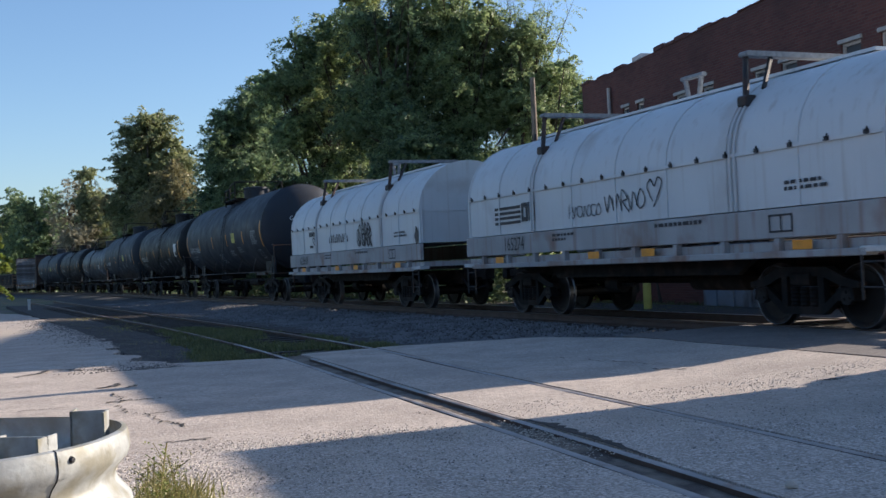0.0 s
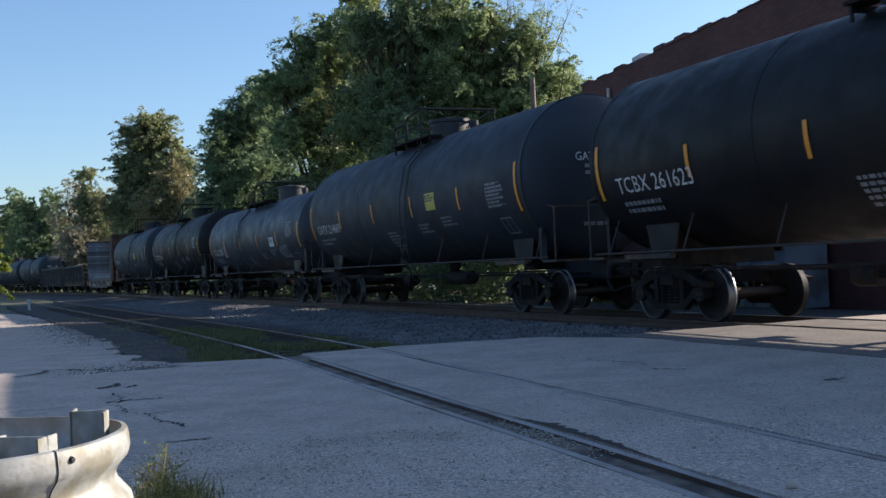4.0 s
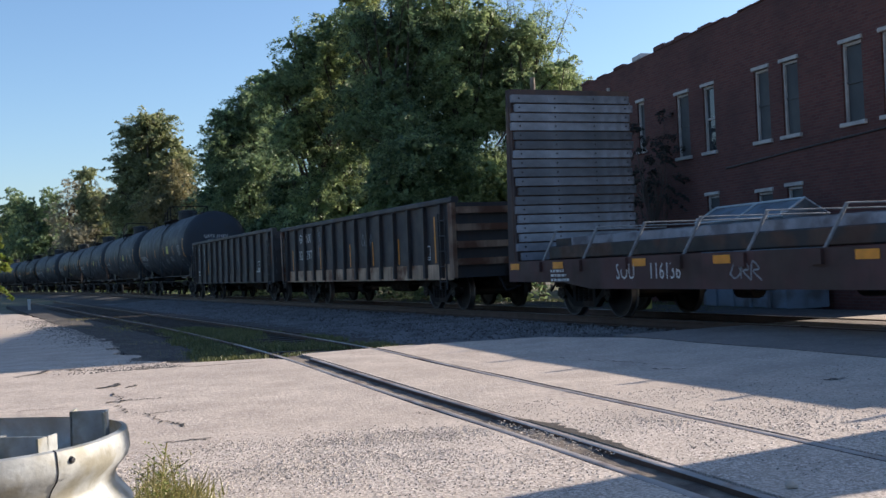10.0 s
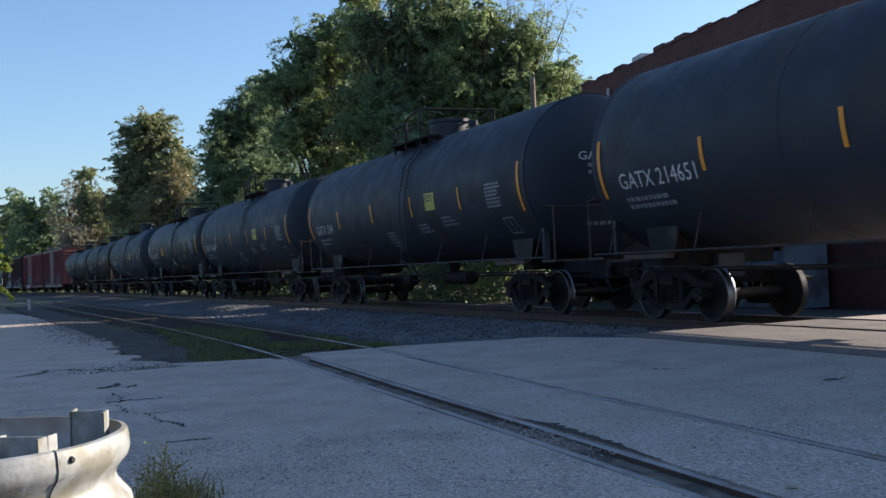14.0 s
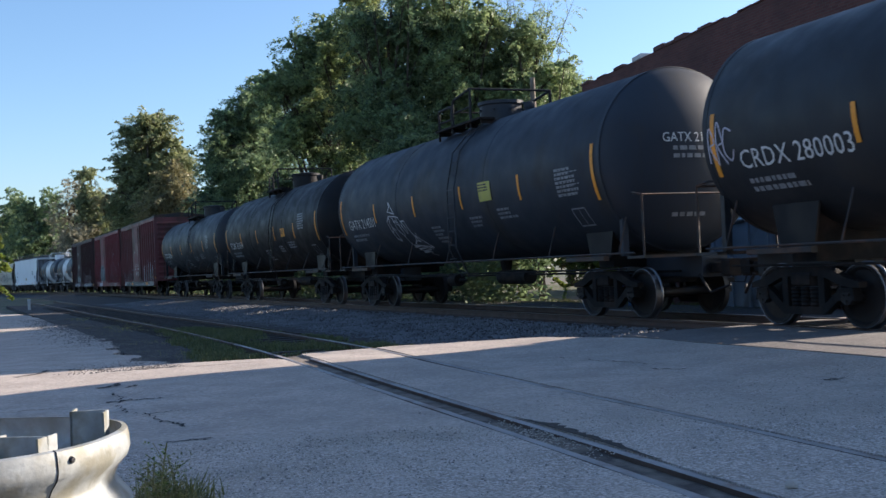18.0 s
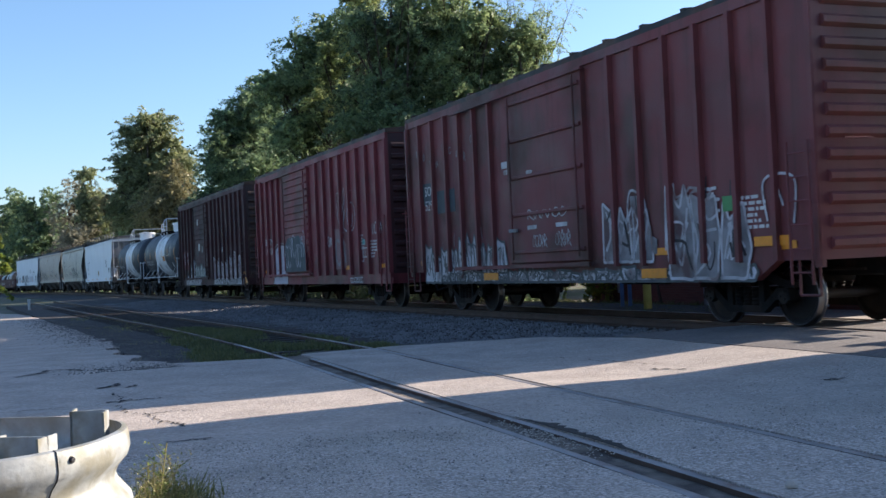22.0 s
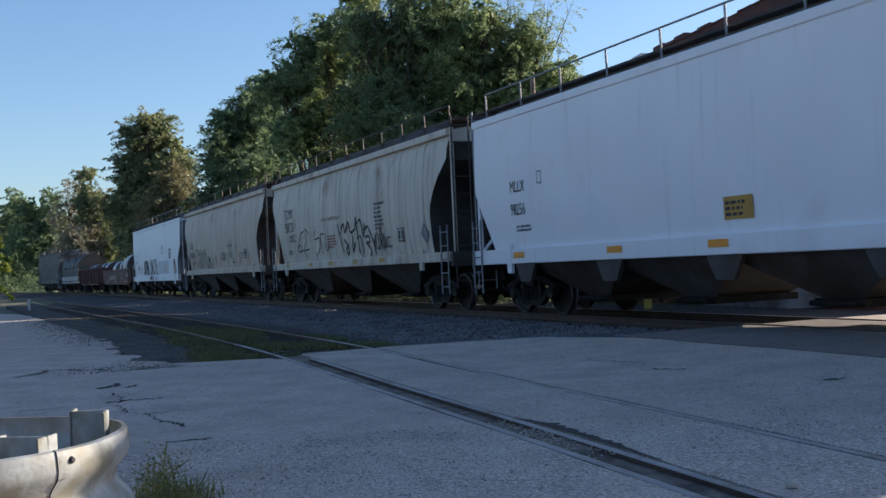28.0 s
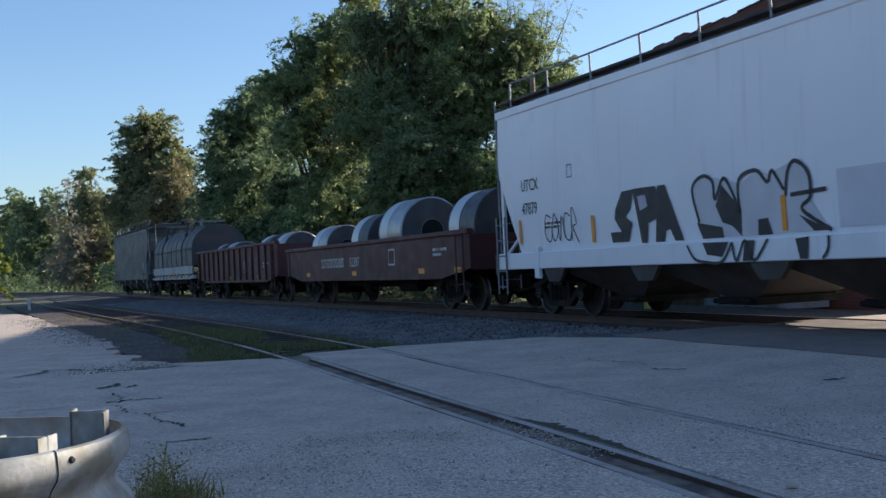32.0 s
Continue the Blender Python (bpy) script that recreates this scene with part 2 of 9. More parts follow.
M_VEHICLE = mat("trailer_white", (0.5, 0.53, 0.55), 0.5, 0, 0.1, 2)


def road_mat(name, pale, dark, speck):
    """Old pale paving: broad tone shifts, speckled aggregate, gravelly worn patches, hair cracks."""
    m = bpy.data.materials.new(name)
    m.use_nodes = True
    nt = m.node_tree
    n, k = nt.nodes, nt.links.new
    b = n["Principled BSDF"]
    b.inputs["Roughness"].default_value = 0.88
    b.inputs["Specular IOR Level"].default_value = 0.25
    tc = n.new("ShaderNodeTexCoord")

    def tex(kind, sc, detail=4):
        t = n.new(kind)
        t.inputs["Scale"].default_value = sc
        if kind == "ShaderNodeTexNoise":
            t.inputs["Detail"].default_value = detail
        k(tc.outputs["Object"], t.inputs["Vector"])
        return t

    def ranged(v, a, c, lo=0.0, hi=1.0):
        r = n.new("ShaderNodeMapRange")
        for key, val in (("From Min", a), ("From Max", c), ("To Min", lo), ("To Max", hi)):
            r.inputs[key].default_value = val
        k(v, r.inputs["Value"])
        return r.outputs["Result"]

    def mixed(fac, a, c, mode="MIX"):
        x = n.new("ShaderNodeMix")
        x.data_type, x.blend_type = "RGBA", mode
        for sock, val in ((x.inputs[0], fac), (x.inputs[6], a), (x.inputs[7], c)):
            if isinstance(val, (tuple, float, int)):
                sock.default_value = (*val, 1) if isinstance(val, tuple) else val
            else:
                k(val, sock)
        return x.outputs[2]

    def maths(op, a, c):
        x = n.new("ShaderNodeMath")
        x.operation = op
        for sock, val in zip(x.inputs, (a, c)):
            if isinstance(val, (float, int)):
                sock.default_value = val
            else:
                k(val, sock)
        return x.outputs[0]
    broad = tex("ShaderNodeTexNoise", 0.22, 5).outputs["Fac"]
    mid = tex("ShaderNodeTexNoise", 1.6, 8).outputs["Fac"]
    fine = tex("ShaderNodeTexNoise", 26, 5).outputs["Fac"]
    col = mixed(ranged(broad, 0.35, 0.66), dark, pale)
    col = mixed(ranged(mid, 0.36, 0.66, 0, 0.75), col, tuple(c * 0.72 for c in dark))
    col = mixed(ranged(fine, 0.35, 0.68, 0, 0.65), col, tuple(c * 0.55 for c in dark))
    cells = tex("ShaderNodeTexVoronoi", 38)
    big = tex("ShaderNodeTexVoronoi", 17)
    patch = ranged(tex("ShaderNodeTexNoise", 0.55, 6).outputs["Fac"], 0.46, 0.6)
    for v, amt in ((cells, 0.45), (big, 0.15)):
        bright = n.new("ShaderNodeSeparateColor")
        k(v.outputs["Color"], bright.inputs[0])
        spot = mixed(bright.outputs[0], tuple(c * 0.45 for c in speck), tuple(min(1, c * 1.25) for c in speck))
        near = ranged(v.outputs["Distance"], 0.28, 0.5, 1, 0)
        some = ranged(bright.outputs[1], 0.55, 0.62)
        col = mixed(maths("MULTIPLY", maths("MULTIPLY", near, some), maths("MULTIPLY_ADD", patch, amt)), col, spot)
    # coarse stone chippings laid bare where the surface has worn, near the junction
    place = n.new("ShaderNodeSeparateXYZ")
    k(tc.outputs["Object"], place.inputs[0])
    bare = ranged(maths("ADD", place.outputs[1], maths("MULTIPLY", tex("ShaderNodeTexNoise", 1.1, 6).outputs["Fac"], 1.6)), 8.9, 9.8, 1, 0)
    chips = tex("ShaderNodeTexNoise", 55, 3).outputs["Fac"]
    clumps = tex("ShaderNodeTexNoise", 5, 4).outputs["Fac"]
    show = maths("MULTIPLY", bare, ranged(clumps, 0.3, 0.6, 0.35, 1.0))
    col = mixed(maths("MULTIPLY", show, ranged(chips, 0.52, 0.6)), col, tuple(min(1, c * 1.45) for c in speck))
    col = mixed(maths("MULTIPLY", show, ranged(chips, 0.4, 0.47, 0.7, 0)), col, tuple(c * 0.42 for c in dark))
    edge = n.new("ShaderNodeTexVoronoi")
    edge.feature = "DISTANCE_TO_EDGE"
    edge.inputs["Scale"].default_value = 0.42
    warp = n.new("ShaderNodeMapping")
    vm = n.new("ShaderNodeVectorMath")
    vm.operation = "MULTIPLY_ADD"
    wt = tex("ShaderNodeTexNoise", 1.8, 5)
    k(wt.outputs["Color"], vm.inputs[0])
    vm.inputs[1].default_value = (0.9, 0.9, 0.9)
    k(tc.outputs["Object"], vm.inputs[2])
    k(vm.outputs[0], edge.inputs["Vector"])
    line = maths("MULTIPLY", ranged(edge.outputs["Distance"], 0.004, 0.012, 1, 0), ranged(broad, 0.48, 0.56))
    col = mixed(maths("MULTIPLY", line, 0.18), col, (0.06, 0.052, 0.046))
    k(col, b.inputs["Base Color"])
    bp = n.new("ShaderNodeBump")
    bp.inputs["Strength"].default_value, bp.inputs["Distance"].default_value = 0.42, 0.012
    h = maths("ADD", maths("ADD", maths("MULTIPLY", cells.outputs["Distance"], -0.9), fine), maths("MULTIPLY", maths("MULTIPLY", chips, show), 1.6))
    k(h, bp.inputs["Height"])
    k(bp.outputs["Normal"], b.inputs["Normal"])
    return m


M_ROAD = road_mat("road_old", (0.60, 0.525, 0.45), (0.50, 0.43, 0.365), (0.47, 0.42, 0.375))
M_TARMAC = road_mat("tarmac_dark", (0.27, 0.245, 0.225), (0.20, 0.182, 0.17), (0.23, 0.21, 0.195))
M_EARTH = mat("earth", (0.12, 0.105, 0.075), 0.95, 0, 0.35, 0.25, bump=0.6, stain=(0.075, 0.085, 0.035), amount=0.55, fine=20)


# ---- mesh tools ----
class Solid:
    def __init__(self):
        self.v, self.f = [], []

    def add(self, vs, fs, m=None):
        o = len(self.v)
        self.v += [tuple(m @ Vector(p)) for p in vs] if m else list(vs)
        self.f += [tuple(i + o for i in q) for q in fs]
        return self

    def box(self, x0, x1, y0, y1, z0, z1, c=0.0, m=None):
        """A box, its upright and lengthwise edges chamfered by c."""
        if c <= 0:
            vs = [(x, y, z) for x in (x0, x1) for y in (y0, y1) for z in (z0, z1)]
            return self.add(vs, [(0, 1, 3, 2), (4, 6, 7, 5), (0, 4, 5, 1), (2, 3, 7, 6), (0, 2, 6, 4), (1, 5, 7, 3)], m)
        prof = [(y0 + c, z0), (y1 - c, z0), (y1, z0 + c), (y1, z1 - c), (y1 - c, z1), (y0 + c, z1), (y0, z1 - c), (y0, z0 + c)]
        return self.prism(prof, x0, x1, m)

    def prism(self, prof, x0, x1, m=None):
        """A profile in y, z (anticlockwise seen from +x) drawn along x."""
        n = len(prof)
        vs = [(x0, y, z) for y, z in prof] + [(x1, y, z) for y, z in prof]
        fs = [(i, (i + 1) % n, n + (i + 1) % n, n + i) for i in range(n)] + [tuple(range(n - 1, -1, -1)), tuple(range(n, 2 * n))]
        return self.add(vs, fs, m)

    def prism_y(self, prof, y0, y1, m=None):
        """A profile in x, z drawn along y."""
        n = len(prof)
        vs = [(x, y0, z) for x, z in prof] + [(x, y1, z) for x, z in prof]
        fs = [(i, (i + 1) % n, n + (i + 1) % n, n + i) for i in range(n)] + [tuple(range(n - 1, -1, -1)), tuple(range(n, 2 * n))]
        return self.add(vs, fs, m)

    def cyl(self, a, b, r, n=12, r2=None):
        a, b = Vector(a), Vector(b)
        q = (b - a).to_track_quat("Z", "Y").to_matrix()
        r2 = r if r2 is None else r2
        vs = [tuple(a + q @ Vector((r * math.cos(6.28319 * i / n), r * math.sin(6.28319 * i / n), 0))) for i in range(n)]
        vs += [tuple(b + q @ Vector((r2 * math.cos(6.28319 * i / n), r2 * math.sin(6.28319 * i / n), 0))) for i in range(n)]
        return self.add(vs, [(i, (i + 1) % n, n + (i + 1) % n, n + i) for i in range(n)] + [tuple(range(n - 1, -1, -1)), tuple(range(n, 2 * n))])

    def pipe(self, pts, r, n=6):
        for a, b in zip(pts, pts[1:]):
            self.cyl(a, b, r, n)
        return self

    def lathe(self, prof, n=40, axis="x", at=(0, 0, 0), caps=True):
        """prof: (along, radius) pairs turned round an axis along x, y or z."""
        vs = []
        for s, r in prof:
            for i in range(n):
                a = 6.2831853 * i / n
                c, d = r * math.cos(a), r * math.sin(a)
                p = {"x": (s, c, d), "y": (d, s, c), "z": (c, d, s)}[axis]
                vs.append((p[0] + at[0], p[1] + at[1], p[2] + at[2]))
        fs = []
        for j in range(len(prof) - 1):
            for i in range(n):
                k = (i + 1) % n
                fs.append((j * n + i, j * n + k, (j + 1) * n + k, (j + 1) * n + i))
        if caps:
            fs.append(tuple(range(n - 1, -1, -1)))
            fs.append(tuple(range((len(prof) - 1) * n, len(prof) * n)))
        return self.add(vs, fs)

    def mesh(self, name, smooth=0.6):
        me = bpy.data.meshes.new(name)
        me.from_pydata(self.v, [], self.f)
        if smooth:
            me.shade_smooth()
            me.set_sharp_from_angle(angle=smooth)
        return me


def part(name, shape, material, parent=None, label="", at=None, smooth=0.6):
    """One mesh object under a thing or a part (or top-level)."""
    me = shape.mesh(name, smooth) if isinstance(shape, Solid) else shape
    if material and not me.materials:
        me.materials.append(material)
    ob = new(name, me)
    if at is not None:
        ob.matrix_basis = at
    if parent:
        ob.parent = parent
    if label:
        ob["label"] = label
    return ob


def quads(name, verts, material):
    """Many loose quads: verts is an array of n x 4 x 3."""
    n = len(verts)
    me = bpy.data.meshes.new(name)
    me.vertices.add(n * 4)
    me.vertices.foreach_set("co", np.asarray(verts, dtype=np.float32).reshape(-1))
    me.loops.add(n * 4)
    me.loops.foreach_set("vertex_index", np.arange(n * 4, dtype=np.int32))
    me.polygons.add(n)
    me.polygons.foreach_set("loop_start", np.arange(0, n * 4, 4, dtype=np.int32))
    me.update(calc_edges=True)
    me.materials.append(material)
    return me


# ---- the main line: a straight that bends gently to the left in the distance ----
RAIL_TOP = 0.06
D_SIDE, HEAD = 11.673, 0.371
_S = np.arange(-470.0, 620.0, 0.2)
_K = np.interp(_S, [-60, -30, 0, 40, 80, 120, 160, 620], [0, 1.676e-3, 1.676e-3, 0.185e-3, 0.136e-3, 1.643e-3, 1.736e-3, 1.736e-3])
_I0 = int(np.argmin(abs(_S)))
_H = np.cumsum(_K) * 0.2
_H = _H - _H[_I0] + HEAD
_X, _Y = np.cumsum(-np.sin(_H)) * 0.2, np.cumsum(np.cos(_H)) * 0.2
_X, _Y = _X - _X[_I0] + D_SIDE * math.cos(HEAD), _Y - _Y[_I0] + D_SIDE * math.sin(HEAD)


def main_at(s, lat=0.0):
    """The main track at s metres back along it, lat metres towards the road."""
    x, y, h = np.interp(s, _S, _X), np.interp(s, _S, _Y), np.interp(s, _S, _H)
    return float(x - lat * math.cos(h)), float(y - lat * math.sin(h)), float(h)


def spur_at(y, lat=0.0):
    """The siding by its forward distance, lat metres towards the main line."""
    yy = min(max(y, 0.0), 30.0)
    x = 3.995 - 0.3097 * yy - 0.00225 * yy * yy
    d = -0.3097 - 0.0045 * yy
    x += d * (y - yy)
    n = math.hypot(1, d)
    return x + lat / n, y - lat * d / n


# ---- ground ----
def smooth01(a, b, x):
    t = min(1.0, max(0.0, (x - a) / (b - a)))
    return t * t * (3 - 2 * t)


def main_lat(x, y):
    """Distance from the main track, positive on the road's side (near stretch only)."""
    d = (_X - x) ** 2 + (_Y - y) ** 2
    i = int(np.argmin(d[::5])) * 5
    return float(-(x - _X[i]) * math.cos(_H[i]) - (y - _Y[i]) * math.sin(_H[i]))


def build_ground():
    rng = random.Random(3)
    xs = [-3000, -900, -400, -200, -120] + [-80 + 4 * i for i in range(36)] + [70, 90, 140, 300, 900, 3000]
    ys = [-3000, -600, -150, -60] + [-30 + 4 * i for i in range(52)] + [190, 220, 300, 600, 1200, 4000]
    g = Solid()
    for y in ys:
        for x in xs:
            z = -0.24
            if abs(x) < 100 and -60 < y < 220:
                z -= 0.10 * smooth01(2.0, 6.0, -main_lat(x, y))
                z += rng.uniform(-0.02, 0.02)
            g.v.append((x, y, z))
    n = len(xs)
    for j in range(len(ys) - 1):
        for i in range(n - 1):
            g.f.append((j * n + i, j * n + i + 1, (j + 1) * n + i + 1, (j + 1) * n + i))
    ob = part("ground", g, M_EARTH, smooth=0)
    tagged(ob, "bare earth and rough grass beside the tracks", "ground", kind="structure")


build_ground()


def build_sky_screen():
    """Plain dark walls added out of view, west and south, to cut the low skylight."""
    m = mat("sky_screen_dark", (0.06, 0.058, 0.055), 0.9, 0, 0.3, 0.5)
    corners = [(-34.0, 34.0), (-34.0, -45.0), (60.0, -45.0)]
    for i, ((x0, y0), (x1, y1)) in enumerate(zip(corners, corners[1:])):
        ln = math.hypot(x1 - x0, y1 - y0)
        w = Solid().box(0, ln, -0.35, 0, -0.5, 7.5, 0.05)
        ob = part("wall_west" if i == 0 else "wall_south", w, m, at=pose(x0, y0, 0, 0, 0, math.degrees(math.atan2(y1 - y0, x1 - x0))))
        tagged(ob, "plain dark wall added out of view to cut skylight", "wall", kind="structure")


build_sky_screen()


def strip(name, rows, material, label, category, depth=0.0, parent=None):
    """A sheet through rows of points across it, with a skirt of that depth."""
    s = Solid()
    w = len(rows[0])
    for r in rows:
        s.v += [tuple(p) for p in r]
    for j in range(len(rows) - 1):
        for i in range(w - 1):
            s.f.append((j * w + i, j * w + i + 1, (j + 1) * w + i + 1, (j + 1) * w + i))
    if depth:
        rim = [i for i in range(w)] + [j * w + w - 1 for j in range(1, len(rows))] + [(len(rows) - 1) * w + i for i in range(w - 2, -1, -1)] + [j * w for j in range(len(rows) - 2, 0, -1)]
        o = len(s.v)
        s.v += [(s.v[i][0], s.v[i][1], s.v[i][2] - depth) for i in rim]
        m = len(rim)
        s.f += [(rim[i], o + i, o + (i + 1) % m, rim[(i + 1) % m]) for i in range(m)]
    ob = part(name, s, material, parent, smooth=0.5)
    if not parent:
        tagged(ob, label, category, kind="structure")
    return ob


def road_z(x, y):
    """The paving lies a little below the rails and rises to them at the crossing."""
    z = -0.10 + 0.06 * smooth01(11, 18, y)
    lat = main_lat(x, y)
    top = RAIL_TOP - 0.012
    return z + (top - z) * smooth01(5.8, 2.2, lat) if lat > 0 else top


def bumpy(x, y, a=0.012):
    return road_z(x, y) + a * noise.noise((x * 0.45, y * 0.45, 0.0)) + 0.3 * a * noise.noise((x * 1.7, y * 1.7, 3.0))


YS = [-18 + 0.7 * i for i in range(50)]


def pave_row(y, lats):
    out = []
    for u in lats:
        x, yy = spur_at(y, u)
        out.append((x, yy, bumpy(x, yy)))
    return out


def build_paving():
    # left of the siding: broad old paving that runs on as the yard road
    rows = [pave_row(y, [-26, -20, -15, -11, -8, -6, -4.5, -3, -2, -1.3, -0.80]) for y in [v for v in YS if v < 16] + [16.21]]
    strip("pavement", rows, M_ROAD, "old pale cracked paving with loose gravel", "pavement", 0.3)
    rows = []
    for y in [16.2 + 0.16 * i for i in range(63)] + [26.5 + 1.0 * i for i in range(43)]:
        edge = float(np.interp(y, [16.2, 16.6, 16.95, 17.8, 19.9, 23.5, 35, 47, 52, 70], [-0.82, -1.0, -2.3, -2.58, -2.8, -2.57, -2.66, -2.76, -3.7, -4.2])) + (0.3 * noise.noise((y * 1.3, 7, 0)) + 0.16 * noise.noise((y * 4.7, 2, 0))) * smooth01(16.2, 17, y)
        rows.append([(p[0], p[1], p[2] - 0.03 * smooth01(16, 30, y)) for p in pave_row(y, [-12, -9.5, -8, -6.5, -5, -4.3, edge])])
    strip("road", rows, M_ROAD, "pale worn yard road along the siding", "road", 0.3)
    rows = [pave_row(y, [-0.385, -0.1, 0.2, 0.45, 0.70]) for y in [v for v in YS if v < 16.2] + [16.85]]
    strip("pavement", rows, M_ROAD, "old pale paving between the siding's rails", "pavement", 0.3)
    # from the siding up to the dark approach beside the main line, and the broken edge against the ballast
    rows = []
    for i in range(52):
        s = -24 + 0.76 * i
        if s < 14.0:
            x1, y1, _ = main_at(s, 3.2 + 0.1 * noise.noise((s * 0.6, 0, 0)))
            x0, y0 = spur_at(y1 - 2.2 + 2.4 * smooth01(0, 14, s), 0.83)
        else:
            t = min(1.0, (s - 14.0) / 0.8)
            x1, y1 = 2.68 - 1.3 * t, 15.91 + 1.35 * t
            x0, y0 = spur_at(16.2 + 0.75 * t, 0.83)
        row = []
        for k in range(13):
            t = k / 12
            x, y = x0 + (x1 - x0) * t, y0 + (y1 - y0) * t
            if s > 14.5:
                y += 0.25 * math.sin(3.14 * t) + 0.12 * noise.noise((x * 1.9, 3, 0))
            row.append((x, y, bumpy(x, y)))
        rows.append(row)
        if s > 14.8:
            break
    strip("pavement", rows, M_ROAD, "old pale paving of the level crossing", "pavement", 0.3)
    # dark approach, between the rails, and the far side of the crossing
    for a, b in ((3.13, 0.86), (0.62, -0.62), (-0.86, -5.2)):
        rows = []
        for i in range(40):
            s = -24 + 0.985 * i
            row = []
            for k in range(7):
                lat = a + (b - a) * k / 6
                x, y, _ = main_at(s, lat)
                z = bumpy(x, y, 0.008) - 0.12 * smooth01(2.0, 5.2, -lat)
                row.append((x, y, z))
            rows.append(row)
        strip("pavement", rows, M_TARMAC if a > -0.5 else M_ROAD, "dark tarmac of the level crossing" if a > -0.5 else "sunlit paving beyond the main line", "pavement", 0.4)
    # street and forecourt beyond
    rows = []
    for i in range(30):
        s = -30 + 1.6 * i
        row = []
        for lat in (-5.15, -5.8, -6.6, -7.2, -9, -14, -24):
            if s > 0.5 and lat < -7.05:
                lat = -7.0
            x, y, _ = main_at(s, lat)
            row.append((x, y, -0.10 - 0.22 * smooth01(5, 6.6, -lat)))
        rows.append(row)
    strip("pavement", rows, M_ROAD, "pale forecourt paving along the brick building", "pavement", 0.1)


build_paving()


def rail_mesh(points, z, flush=False):
    """A flat-bottomed rail along points; the running surface is a part of its own."""
    prof = [(-0.065, -0.17), (0.065, -0.17), (0.065, -0.155), (0.012, -0.13), (0.012, -0.045), (0.036, -0.036), (0.036, -0.004), (-0.036, -0.004), (-0.036, -0.036), (-0.012, -0.045), (-0.012, -0.13), (-0.065, -0.155)]
    top = [(-0.036, -0.004), (0.036, -0.004), (0.03, 0.0), (-0.03, 0.0)]
    out = []
    for pr in (prof, top):
        s = Solid()
        n = len(pr)
        for i, (x, y) in enumerate(points):
            a, b = points[max(i - 1, 0)], points[min(i + 1, len(points) - 1)]
            dx, dy = b[0] - a[0], b[1] - a[1]
            ln = math.hypot(dx, dy)
            nx, ny = -dy / ln, dx / ln
            zz = z(x, y) if callable(z) else z
            s.v += [(x + nx * w, y + ny * w, zz + h) for w, h in pr]
        for i in range(len(points) - 1):
            s.f += [(i * n + k, (i + 1) * n + k, (i + 1) * n + (k + 1) % n, i * n + (k + 1) % n) for k in range(n)]
        out.append(s)
    return out


